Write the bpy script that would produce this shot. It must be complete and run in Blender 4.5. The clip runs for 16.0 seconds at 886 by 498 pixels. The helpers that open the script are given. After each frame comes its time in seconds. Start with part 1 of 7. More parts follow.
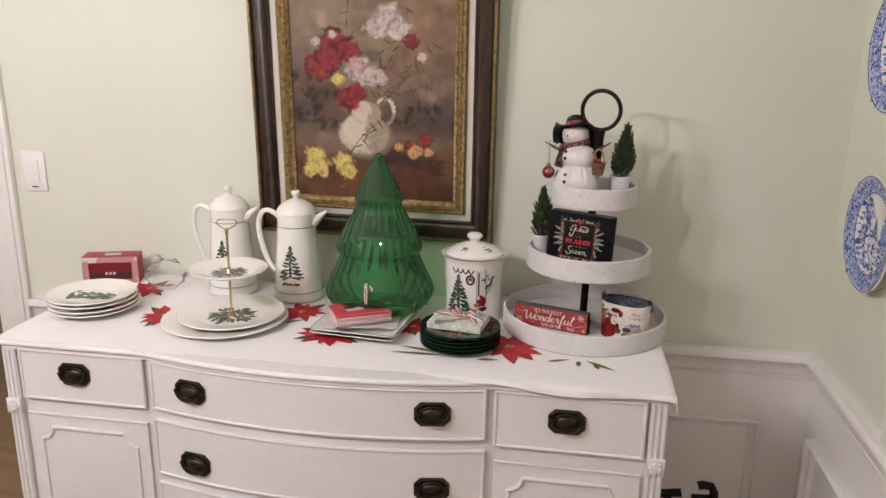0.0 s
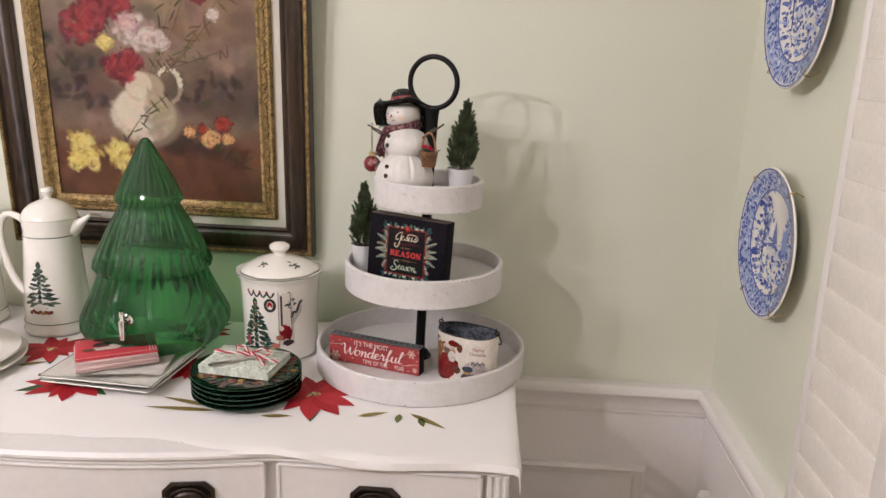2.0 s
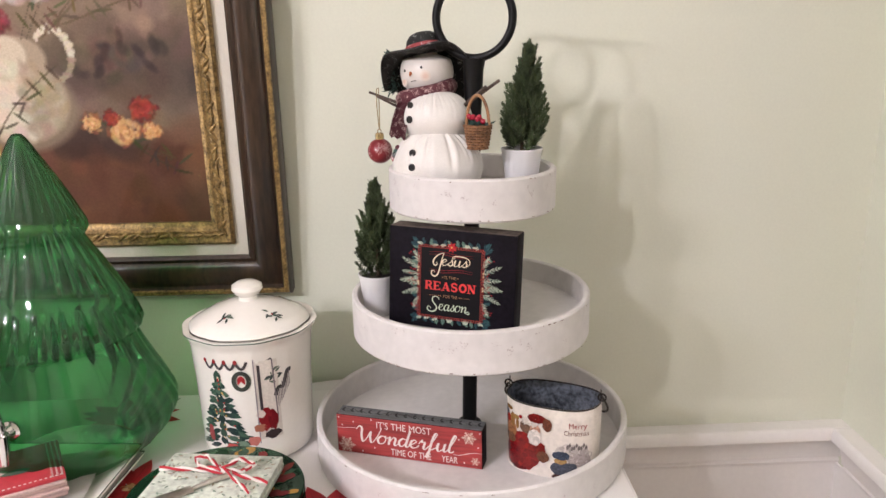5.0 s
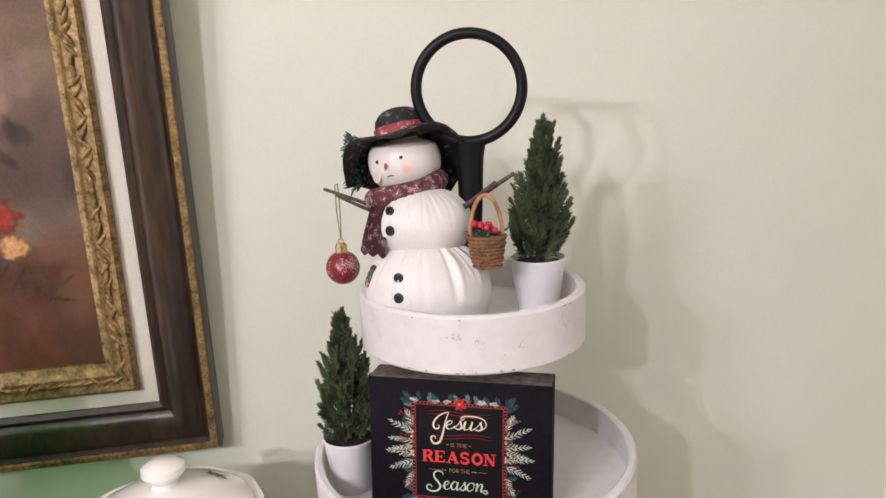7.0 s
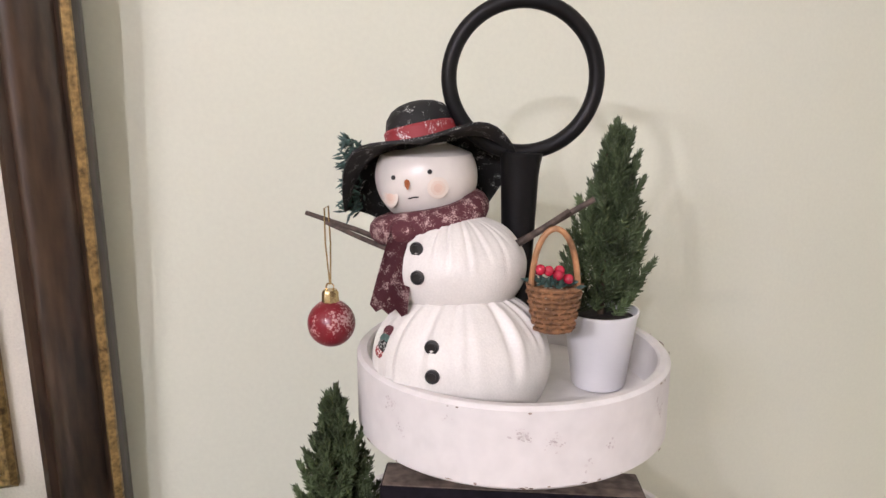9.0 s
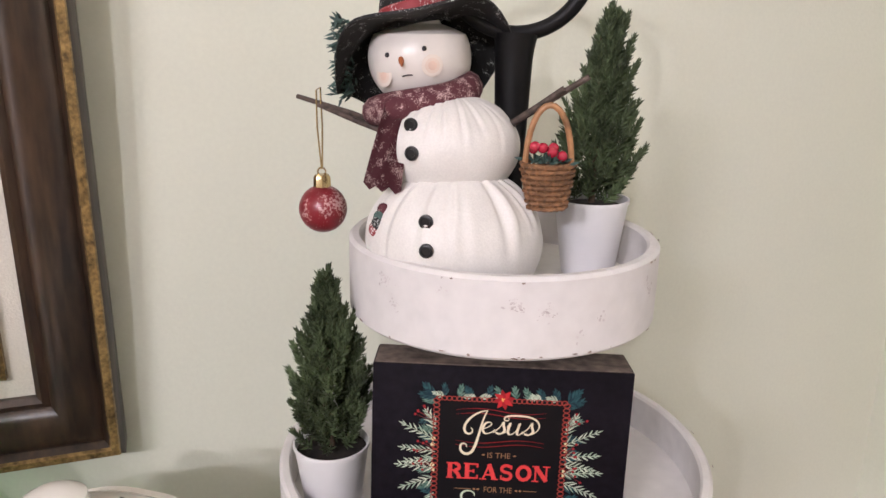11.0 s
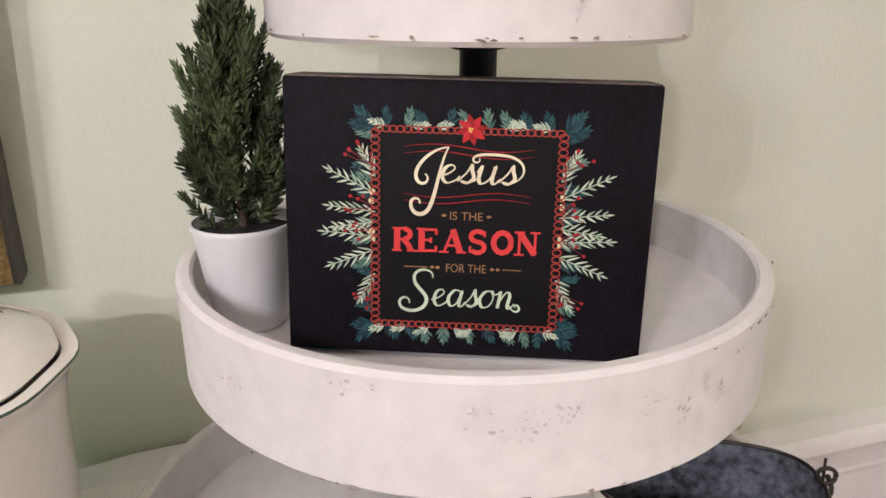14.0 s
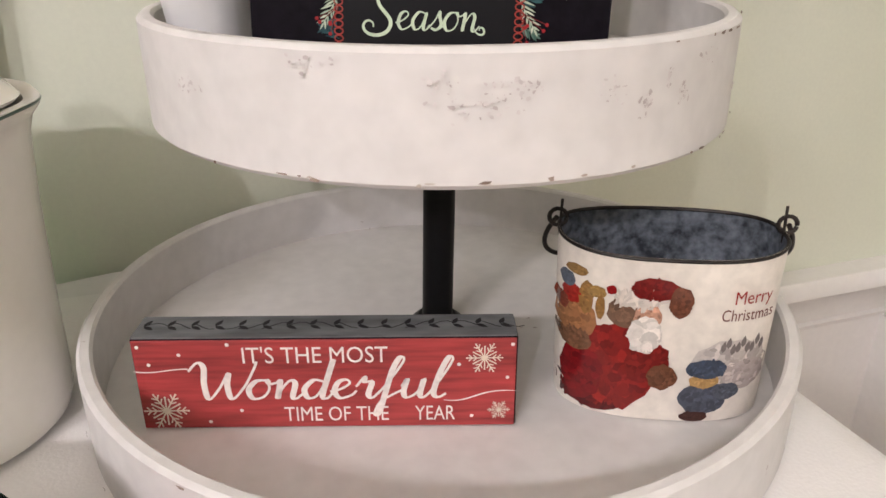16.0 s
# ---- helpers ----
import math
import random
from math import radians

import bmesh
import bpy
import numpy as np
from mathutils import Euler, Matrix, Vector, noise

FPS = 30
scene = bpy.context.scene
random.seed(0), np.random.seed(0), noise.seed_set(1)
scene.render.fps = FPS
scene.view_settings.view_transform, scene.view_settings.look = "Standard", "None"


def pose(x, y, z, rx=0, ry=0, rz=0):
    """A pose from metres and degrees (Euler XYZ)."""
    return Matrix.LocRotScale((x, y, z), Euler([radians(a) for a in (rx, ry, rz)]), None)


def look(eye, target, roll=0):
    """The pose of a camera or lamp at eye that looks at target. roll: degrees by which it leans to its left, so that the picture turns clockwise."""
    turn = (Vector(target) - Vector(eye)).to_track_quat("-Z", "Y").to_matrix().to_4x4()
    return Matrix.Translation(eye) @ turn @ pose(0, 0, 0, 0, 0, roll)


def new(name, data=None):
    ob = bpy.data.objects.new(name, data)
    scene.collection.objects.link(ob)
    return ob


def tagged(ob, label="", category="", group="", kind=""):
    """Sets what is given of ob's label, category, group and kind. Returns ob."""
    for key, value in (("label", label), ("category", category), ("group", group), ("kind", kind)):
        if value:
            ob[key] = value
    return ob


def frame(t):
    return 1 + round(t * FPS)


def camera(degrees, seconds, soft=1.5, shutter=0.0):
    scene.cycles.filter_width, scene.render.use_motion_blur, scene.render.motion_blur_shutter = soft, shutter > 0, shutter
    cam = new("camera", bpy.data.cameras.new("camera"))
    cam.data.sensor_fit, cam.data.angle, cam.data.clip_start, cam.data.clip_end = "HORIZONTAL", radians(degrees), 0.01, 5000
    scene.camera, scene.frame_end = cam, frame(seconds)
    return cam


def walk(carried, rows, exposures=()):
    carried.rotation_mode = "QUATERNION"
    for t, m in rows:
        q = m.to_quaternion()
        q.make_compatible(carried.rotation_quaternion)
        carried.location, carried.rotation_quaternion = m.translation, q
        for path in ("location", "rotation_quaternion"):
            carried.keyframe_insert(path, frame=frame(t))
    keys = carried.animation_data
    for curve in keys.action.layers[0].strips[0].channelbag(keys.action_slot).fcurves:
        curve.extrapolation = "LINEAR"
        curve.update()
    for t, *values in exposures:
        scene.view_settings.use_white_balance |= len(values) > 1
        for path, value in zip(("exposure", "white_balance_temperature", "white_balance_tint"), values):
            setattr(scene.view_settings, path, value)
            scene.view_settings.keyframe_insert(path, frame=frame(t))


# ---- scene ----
cam = camera(60.94, 16.0)
PATH = [
    (0, (0.0390, -0.0257, 1.4997), (-0.2712, 1.8804, 0.9796), 0.81),
    (0.5, (0.1130, 0.0361, 1.4941), (-0.2120, 1.9377, 0.9664), 0.88),
    (1, (0.1919, 0.1201, 1.4781), (-0.1070, 2.0255, 0.9488), 1.12),
    (1.5, (0.2313, 0.2208, 1.4489), (0.0052, 2.1378, 0.9254), 1.42),
    (2, (0.2134, 0.3966, 1.4186), (0.0965, 2.3277, 0.9118), 1.86),
    (2.5, (0.1770, 0.5247, 1.3898), (0.1252, 2.4631, 0.8999), 1.65),
    (3, (0.1546, 0.6092, 1.3528), (0.1428, 2.5473, 0.8593), 1.18),
    (3.2, (0.1556, 0.6604, 1.3466), (0.1400, 2.5939, 0.8355), 0.77),
    (5.3, (0.0207, 0.8515, 1.3427), (0.0991, 2.7779, 0.8111), -1.92),
    (5.5, (0.0064, 0.8589, 1.3531), (0.1134, 2.7862, 0.8294), -2.02),
    (6, (-0.0204, 0.8851, 1.3629), (0.1691, 2.8127, 0.8644), -2.40),
    (6.5, (-0.0217, 0.9587, 1.3723), (0.2468, 2.8824, 0.8956), -2.72),
    (7, (-0.0207, 1.0937, 1.3778), (0.3043, 3.0157, 0.9301), -2.88),
    (7.5, (-0.0100, 1.1912, 1.3766), (0.3619, 3.1084, 0.9452), -2.65),
    (8, (-0.0259, 1.2548, 1.3762), (0.4189, 3.1574, 0.9494), -1.80),
    (8.2, (-0.0432, 1.2859, 1.3687), (0.4467, 3.1800, 0.9532), -1.43),
    (10.3, (-0.0853, 1.2932, 1.3633), (0.5695, 3.1111, 0.8473), 0.22),
    (10.5, (-0.0860, 1.2895, 1.3516), (0.5657, 3.1063, 0.8275), 0.29),
    (11, (-0.0861, 1.2840, 1.3240), (0.5693, 3.0917, 0.7741), 0.45),
    (11.5, (-0.0870, 1.2851, 1.2997), (0.5617, 3.0864, 0.7214), 0.49),
    (12, (-0.0783, 1.2897, 1.2650), (0.5525, 3.0956, 0.6810), 0.54),
    (12.5, (-0.0419, 1.3252, 1.2335), (0.5586, 3.1421, 0.6519), 0.20),
    (13, (-0.0243, 1.3611, 1.2005), (0.5580, 3.1817, 0.6122), -0.03),
    (13.5, (-0.0211, 1.3637, 1.1951), (0.5502, 3.1808, 0.5854), -0.32),
    (14, (-0.0216, 1.3602, 1.1761), (0.5544, 3.1645, 0.5336), -0.46),
    (14.5, (-0.0162, 1.3548, 1.1598), (0.5623, 3.1436, 0.4775), -0.63),
    (15, (-0.0166, 1.3417, 1.1368), (0.5753, 3.1082, 0.4094), -0.47),
    (15.5, (-0.0170, 1.3268, 1.1088), (0.5751, 3.0773, 0.3439), -0.36),
    (16, (-0.0233, 1.3283, 1.0937), (0.5676, 3.0667, 0.3007), -0.18),
]
walk(cam, [(t, look(eye, target, roll)) for t, eye, target, roll in PATH], [(0, -0.46, 6500, 10), (1.5, -0.36, 6550, 10), (3, -0.08, 6500, 10), (5.5, 0.10, 6400, 11), (7.5, 0.09, 6250, 13), (10.5, 0.03, 6280, 12.5), (13, 0.0, 6420, 10.5), (14.5, 0.04, 6500, 8.5), (16, 0.04, 6600, 7)])

# ---- light: a chandelier of bare bulbs over the dining table, an added fill lamp, and the hall beyond the doorway ----
world = bpy.data.worlds.new("world")
world.use_nodes = True
world.node_tree.nodes["Background"].inputs["Color"].default_value = (0.9, 0.93, 1.0, 1)
world.node_tree.nodes["Background"].inputs["Strength"].default_value = 0.01
scene.world = world


def bulb_or_fill(x, y, z, watts, radius=0.022, colour=(0.968, 0.905, 0.972)):
    lamp = bpy.data.lights.new("bulb_or_fill", "POINT")
    lamp.energy, lamp.color, lamp.shadow_soft_size = watts, colour, radius
    new("bulb_or_fill", lamp).location = (x, y, z)


bulb_or_fill(-0.97, 0.02, 1.98, 42)
bulb_or_fill(-1.44, 0.02, 2.04, 47)
bulb_or_fill(-1.68, 0.03, 2.05, 29)
bulb_or_fill(-1.86, 0.05, 2.06, 26)
# soft unseen fill, no part of the chandelier, added to lift the shaded sides
bulb_or_fill(-1.40, -1.20, 2.34, 5, 0.10)
bulb_or_fill(-2.2, 2.9, 2.2, 12, 0.1)


# ---- materials ----
def lin(r, g, b):
    return tuple((c / 255 / 12.92) if c < 11 else ((c / 255 + 0.055) / 1.055) ** 2.4 for c in (r, g, b))


def mat(name, colour, rough=0.5, metal=0.0, var=0.06, scale=12.0, fine=160.0, bump=0.05, spec=0.5, stretch=(1, 1, 1), coat=0.0, sheen=0.0, depth=0.001):
    """Colour varied at two scales, with a fine relief."""
    m = bpy.data.materials.new(name)
    m.use_nodes = True
    t = m.node_tree
    N, L = t.nodes, t.links
    b = N["Principled BSDF"]
    co = N.new("ShaderNodeTexCoord")
    mp = N.new("ShaderNodeMapping")
    mp.inputs["Scale"].default_value = stretch
    L.new(co.outputs["Object"], mp.inputs["Vector"])
    big, small = N.new("ShaderNodeTexNoise"), N.new("ShaderNodeTexNoise")
    big.inputs["Scale"].default_value, small.inputs["Scale"].default_value = scale, fine
    big.inputs["Detail"].default_value, small.inputs["Detail"].default_value = 3, 2
    for n in (big, small):
        L.new(mp.outputs[0], n.inputs["Vector"])
    add = N.new("ShaderNodeMath")
    add.operation = "ADD"
    L.new(big.outputs["Fac"], add.inputs[0])
    L.new(small.outputs["Fac"], add.inputs[1])
    ramp = N.new("ShaderNodeValToRGB")
    e = ramp.color_ramp.elements
    e[0].position, e[1].position = 0.35, 0.65
    e[0].color = (*[c * (1 - 1.6 * var) for c in colour], 1)
    e[1].color = (*[min(1, c * (1 + var)) for c in colour], 1)
    half = N.new("ShaderNodeMath")
    half.operation = "MULTIPLY"
    half.inputs[1].default_value = 0.5
    L.new(add.outputs[0], half.inputs[0])
    L.new(half.outputs[0], ramp.inputs["Fac"])
    L.new(ramp.outputs["Color"], b.inputs["Base Color"])
    b.inputs["Roughness"].default_value, b.inputs["Metallic"].default_value = rough, metal
    b.inputs["Specular IOR Level"].default_value = spec
    b.inputs["Coat Weight"].default_value = coat
    b.inputs["Sheen Weight"].default_value = sheen
    if bump:
        bp = N.new("ShaderNodeBump")
        bp.inputs["Strength"].default_value, bp.inputs["Distance"].default_value = bump, depth
        L.new(small.outputs["Fac"], bp.inputs["Height"])
        L.new(bp.outputs[0], b.inputs["Normal"])
    return m


def worn(name, colour, under, rough=0.6, amount=0.66, scale=28.0, stretch=(1, 1, 1)):
    """Paint rubbed through in small specks and scratches."""
    m = mat(name, colour, rough, var=0.05, bump=0.15, fine=90)
    t = m.node_tree
    N, L = t.nodes, t.links
    b = N["Principled BSDF"]
    was = b.inputs["Base Color"].links[0].from_socket
    co = N.new("ShaderNodeTexCoord")
    mp = N.new("ShaderNodeMapping")
    mp.inputs["Scale"].default_value = stretch
    L.new(co.outputs["Object"], mp.inputs["Vector"])
    a, c = N.new("ShaderNodeTexNoise"), N.new("ShaderNodeTexNoise")
    a.inputs["Scale"].default_value, c.inputs["Scale"].default_value = scale, scale * 9
    a.inputs["Detail"].default_value = c.inputs["Detail"].default_value = 4
    L.new(mp.outputs[0], a.inputs["Vector"])
    L.new(mp.outputs[0], c.inputs["Vector"])
    mul = N.new("ShaderNodeMath")
    mul.operation = "MULTIPLY"
    L.new(a.outputs["Fac"], mul.inputs[0])
    L.new(c.outputs["Fac"], mul.inputs[1])
    r = N.new("ShaderNodeValToRGB")
    r.color_ramp.elements[0].position, r.color_ramp.elements[1].position = amount * 0.62, amount * 0.62 + 0.05
    L.new(mul.outputs[0], r.inputs["Fac"])
    mix = N.new("ShaderNodeMix")
    mix.data_type = "RGBA"
    L.new(r.outputs["Color"], mix.inputs["Factor"])
    L.new(was, mix.inputs["A"])
    mix.inputs["B"].default_value = (*under, 1)
    L.new(mix.outputs["Result"], b.inputs["Base Color"])
    return m


def thin_glass(name, tint, gloss=0.08, rough=0.03, tint2=None, ior=1.5, body=None, haze=0.0):
    """Thin blown glass: light passes straight through the wall and takes on its tint."""
    m = bpy.data.materials.new(name)
    m.use_nodes = True
    N, L = m.node_tree.nodes, m.node_tree.links
    N.remove(N["Principled BSDF"])
    tr, gl, mix, fr = (N.new("ShaderNodeBsdfTransparent"), N.new("ShaderNodeBsdfGlossy"), N.new("ShaderNodeMixShader"), N.new("ShaderNodeFresnel"))
    co, no = N.new("ShaderNodeTexCoord"), N.new("ShaderNodeTexNoise")
    no.inputs["Scale"].default_value = 22
    ramp = N.new("ShaderNodeValToRGB")
    ramp.color_ramp.elements[0].color = (*tint, 1)
    ramp.color_ramp.elements[1].color = (*(tint2 or [min(1, c * 1.25 + 0.01) for c in tint]), 1)
    L.new(co.outputs["Object"], no.inputs["Vector"])
    L.new(no.outputs["Fac"], ramp.inputs["Fac"])
    L.new(ramp.outputs["Color"], tr.inputs["Color"])
    gl.inputs["Roughness"].default_value = rough
    fr.inputs["IOR"].default_value = ior
    L.new(fr.outputs[0], mix.inputs["Fac"])
    if body:
        # seeds and waves in the glass scatter a little light
        df, soft = N.new("ShaderNodeBsdfDiffuse"), N.new("ShaderNodeMixShader")
        df.inputs["Color"].default_value = (*body, 1)
        soft.inputs["Fac"].default_value = haze
        L.new(tr.outputs[0], soft.inputs[1])
        L.new(df.outputs[0], soft.inputs[2])
        L.new(soft.outputs[0], mix.inputs[1])
    else:
        L.new(tr.outputs[0], mix.inputs[1])
    L.new(gl.outputs[0], mix.inputs[2])
    L.new(mix.outputs[0], N["Material Output"].inputs["Surface"])
    return m


def print_mat(name, rough=0.5, coat=0.0):
    """Printed or painted colours, held in the mesh's colour layer, with a slight unevenness of ink."""
    m = mat(name, (0.5, 0.5, 0.5), rough, bump=0.05, coat=coat, spec=0.2)
    N, L = m.node_tree.nodes, m.node_tree.links
    at = N.new("ShaderNodeVertexColor")
    at.layer_name = "ink"
    no, ra, mix = N.new("ShaderNodeTexNoise"), N.new("ShaderNodeMapRange"), N.new("ShaderNodeMix")
    no.inputs["Scale"].default_value, no.inputs["Detail"].default_value = 420, 3
    ra.inputs["To Min"].default_value, ra.inputs["To Max"].default_value = 0.75, 1.15
    mix.data_type, mix.blend_type = "RGBA", "MULTIPLY"
    mix.inputs["Factor"].default_value = 1
    co = N.new("ShaderNodeTexCoord")
    L.new(co.outputs["Object"], no.inputs["Vector"])
    L.new(no.outputs["Fac"], ra.inputs["Value"])
    L.new(at.outputs["Color"], mix.inputs["A"])
    L.new(ra.outputs[0], mix.inputs["B"])
    L.new(mix.outputs["Result"], N["Principled BSDF"].inputs["Base Color"])
    return m


WALL = mat("sage_wall_paint", (0.68, 0.69, 0.575), 0.55, var=0.02, scale=3, fine=260, bump=0.12)
WHITE = mat("white_trim_paint", (0.80, 0.77, 0.74), 0.38, var=0.02, scale=6, fine=120, bump=0.06)
CEIL = mat("ceiling_paint", (0.80, 0.78, 0.74), 0.9, var=0.02, bump=0.2)
FLOOR = mat("wood_floor", (0.32, 0.20, 0.105), 0.4, var=0.2, scale=3, fine=30, stretch=(1, 8, 1))
CABINET = mat("cabinet_white_paint", (0.71, 0.685, 0.675), 0.36, var=0.025, scale=7, fine=70, bump=0.10)
BRONZE = mat("oil_rubbed_bronze", (0.05, 0.038, 0.03), 0.38, metal=0.8, var=0.3, scale=60, bump=0.2)
CLOTH = mat("white_tablecloth", (0.79, 0.765, 0.75), 0.85, var=0.02, scale=5, fine=500, bump=0.25, sheen=0.1)
TRAY = worn("distressed_white_paint", (0.66, 0.634, 0.620), (0.34, 0.29, 0.27), 0.62, amount=0.76)
IRON = mat("black_iron", (0.0045, 0.0042, 0.0045), 0.45, var=0.2, bump=0.15, spec=0.22)
CHINA = mat("cream_glazed_china", (0.82, 0.79, 0.73), 0.12, var=0.015, bump=0.0, coat=0.4)
GREENLINE = mat("dark_green_band", (0.03, 0.07, 0.045), 0.3)
GREEN_GLASS = thin_glass("green_glass", (0.20, 0.56, 0.27), tint2=(0.30, 0.68, 0.37), body=(0.05, 0.22, 0.09), haze=0.13)
DARK_GREEN_GLASS = thin_glass("dark_green_glass", (0.20, 0.48, 0.29), body=(0.012, 0.055, 0.028), haze=0.40)
CLEAR = thin_glass("clear_cellophane", (0.95, 0.95, 0.94), rough=0.25, ior=1.08, body=(0.8, 0.79, 0.77), haze=0.10)
CHROME = mat("chrome", (0.75, 0.73, 0.72), 0.08, metal=1.0, var=0.02, bump=0)
BRASS = mat("brass", (0.62, 0.47, 0.25), 0.25, metal=1.0, var=0.1, bump=0.02)
GOLD = mat("gilt_moulding", (0.27, 0.175, 0.065), 0.45, metal=0.5, var=0.45, scale=90, fine=300, bump=0.5)
WALNUT = mat("dark_walnut_frame", (0.038, 0.021, 0.012), 0.36, var=0.5, scale=25, fine=160, bump=0.3, stretch=(1, 1, 0.2), coat=0.2)
LINEN = mat("linen_liner", (0.62, 0.58, 0.50), 0.85, var=0.05, fine=600, bump=0.4)
INK = print_mat("printed_ink", 0.55)
GLAZE_INK = print_mat("glazed_decoration", 0.2, 0.3)
CANVAS = print_mat("oil_paint", 0.6, 0.05)


# ---- mesh helpers ----
def put_mesh(name, bm, material, smooth=True):
    me = bpy.data.meshes.new(name)
    if smooth:
        bmesh.ops.recalc_face_normals(bm, faces=bm.faces)
        for f in bm.faces:
            f.smooth = True
        for e in bm.edges:
            if len(e.link_faces) == 2 and e.calc_face_angle(0) > 0.7:
                e.smooth = False
    bm.to_mesh(me)
    bm.free()
    for m in material if isinstance(material, (list, tuple)) else [material]:
        me.materials.append(m)
    return new(name, me)


def part(name, bm, material, parent, label="", smooth=True):
    ob = put_mesh(name, bm, material, smooth)
    ob.parent = parent
    return tagged(ob, label)


def thing(name, at, label, category, group="", rz=0.0):
    """An Empty at the base of a thing; its parts are built in its own coordinates."""
    ob = new(name)
    ob.empty_display_size = 0.02
    ob.matrix_basis = pose(*at, 0, 0, rz)
    return tagged(ob, label, category, group)


def solid(name, bm, material, at, label, category, group="", rz=0.0, kind="", smooth=True):
    ob = put_mesh(name, bm, material, smooth)
    ob.matrix_basis = pose(*at, 0, 0, rz)
    return tagged(ob, label, category, group, kind)


def merge(*bms):
    out = bmesh.new()
    for i, b in enumerate(bms):
        idx = None
        if isinstance(b, tuple):
            b, idx = b
        if idx is not None:
            for f in b.faces:
                f.material_index = idx
        me = bpy.data.meshes.new("tmp")
        b.to_mesh(me)
        b.free()
        out.from_mesh(me)
        bpy.data.meshes.remove(me)
    return out


def moved(bm, m):
    bm.transform(m)
    return bm


def box(x0, x1, y0, y1, z0, z1, bevel=0.0, seg=2):
    bm = bmesh.new()
    bmesh.ops.create_cube(bm, size=1)
    for v in bm.verts:
        v.co = Vector((x0 + (v.co.x + 0.5) * (x1 - x0), y0 + (v.co.y + 0.5) * (y1 - y0), z0 + (v.co.z + 0.5) * (z1 - z0)))
    if bevel:
        bmesh.ops.bevel(bm, geom=bm.edges[:], offset=bevel, segments=seg, affect="EDGES", profile=0.5)
    return bm


def grid_faces(bm, rows, close_u=False, close_v=False):
    nv, nu = len(rows), len(rows[0])
    for j in range(nv if close_v else nv - 1):
        for i in range(nu if close_u else nu - 1):
            q = [rows[j][i], rows[j][(i + 1) % nu], rows[(j + 1) % nv][(i + 1) % nu], rows[(j + 1) % nv][i]]
            if len(set(q)) == 4:
                bm.faces.new(q)


def lathe(profile, n=48, wave=None):
    """profile: (radius, z) from the bottom up; a radius of 0 closes with a fan. wave(a, r, z) gives the radius there."""
    bm = bmesh.new()
    rows = []
    for r, z in profile:
        if r <= 1e-6:
            rows.append([bm.verts.new((0, 0, z))])
        else:
            row = []
            for i in range(n):
                a = 2 * math.pi * i / n
                q = wave(a, r, z) if wave else r
                row.append(bm.verts.new((q * math.cos(a), q * math.sin(a), z)))
            rows.append(row)
    for a, b in zip(rows, rows[1:]):
        for i in range(n):
            k = (i + 1) % n
            if len(a) == 1 and len(b) == 1:
                continue
            if len(a) == 1:
                bm.faces.new((a[0], b[k], b[i]))
            elif len(b) == 1:
                bm.faces.new((a[i], a[k], b[0]))
            else:
                bm.faces.new((a[i], a[k], b[k], b[i]))
    return bm


def tube(points, radius, n=8, closed=False):
    """A round rod along points; radius is one number or one a point."""
    pts = [Vector(p) for p in points]
    bm = bmesh.new()
    rows = []
    up = None
    for i, p in enumerate(pts):
        a = pts[i - 1] if i or closed else p
        b = pts[(i + 1) % len(pts)] if i + 1 < len(pts) or closed else p
        d = (b - a).normalized()
        if up is None:
            up = d.orthogonal().normalized()
        up = (up - d * up.dot(d)).normalized()
        side = d.cross(up)
        r = radius[i] if isinstance(radius, (list, tuple)) else radius
        rows.append([bm.verts.new(p + r * (math.cos(2 * math.pi * k / n) * up + math.sin(2 * math.pi * k / n) * side)) for k in range(n)])
    grid_faces(bm, rows, close_u=True, close_v=closed)
    if not closed:
        bm.faces.new(rows[0][::-1])
        bm.faces.new(rows[-1])
    return bm


def ball(rx, ry, rz, at=(0, 0, 0), n=24, m=16, bumpy=None):
    bm = bmesh.new()
    bmesh.ops.create_uvsphere(bm, u_segments=n, v_segments=m, radius=1)
    for v in bm.verts:
        c = v.co.copy()
        k = bumpy(c) if bumpy else 1
        v.co = Vector((c.x * rx * k + at[0], c.y * ry * k + at[1], c.z * rz * k + at[2]))
    return bm


def arc(c, r, a0, a1, n=16, plane="xz"):
    out = []
    for i in range(n + 1):
        a = radians(a0 + (a1 - a0) * i / n)
        u, v = r * math.cos(a), r * math.sin(a)
        out.append({"xz": (c[0] + u, c[1], c[2] + v), "xy": (c[0] + u, c[1] + v, c[2]), "yz": (c[0], c[1] + u, c[2] + v)}[plane])
    return out


def bezier(p0, p1, p2, p3, n=12):
    out = []
    for i in range(n + 1):
        t = i / n
        out.append(tuple((1 - t) ** 3 * a + 3 * (1 - t) ** 2 * t * b + 3 * (1 - t) * t * t * c + t ** 3 * d for a, b, c, d in zip(p0, p1, p2, p3)))
    return out


def moulding(profile, length):
    """A profile of (out, z) points run along x from 0 to length; its back lies at y = 0 and it stands out towards -y."""
    bm = bmesh.new()
    rows = [[bm.verts.new((x, -o, z)) for o, z in profile] for x in (0, length)]
    grid_faces(bm, rows, close_u=True)
    bm.faces.new(rows[0][::-1])
    bm.faces.new(rows[1])
    return bm


def frame_ring(w, h, profile):
    """A mitred frame of outer size w x h round the origin in the xz plane; profile: (inset, out) points."""
    bm = bmesh.new()
    rows = []
    for i, o in profile:
        a, b = w / 2 - i, h / 2 - i
        rows.append([bm.verts.new((sx * a, -o, sz * b)) for sx, sz in ((-1, -1), (1, -1), (1, 1), (-1, 1))])
    grid_faces(bm, rows, close_u=True, close_v=True)
    return bm


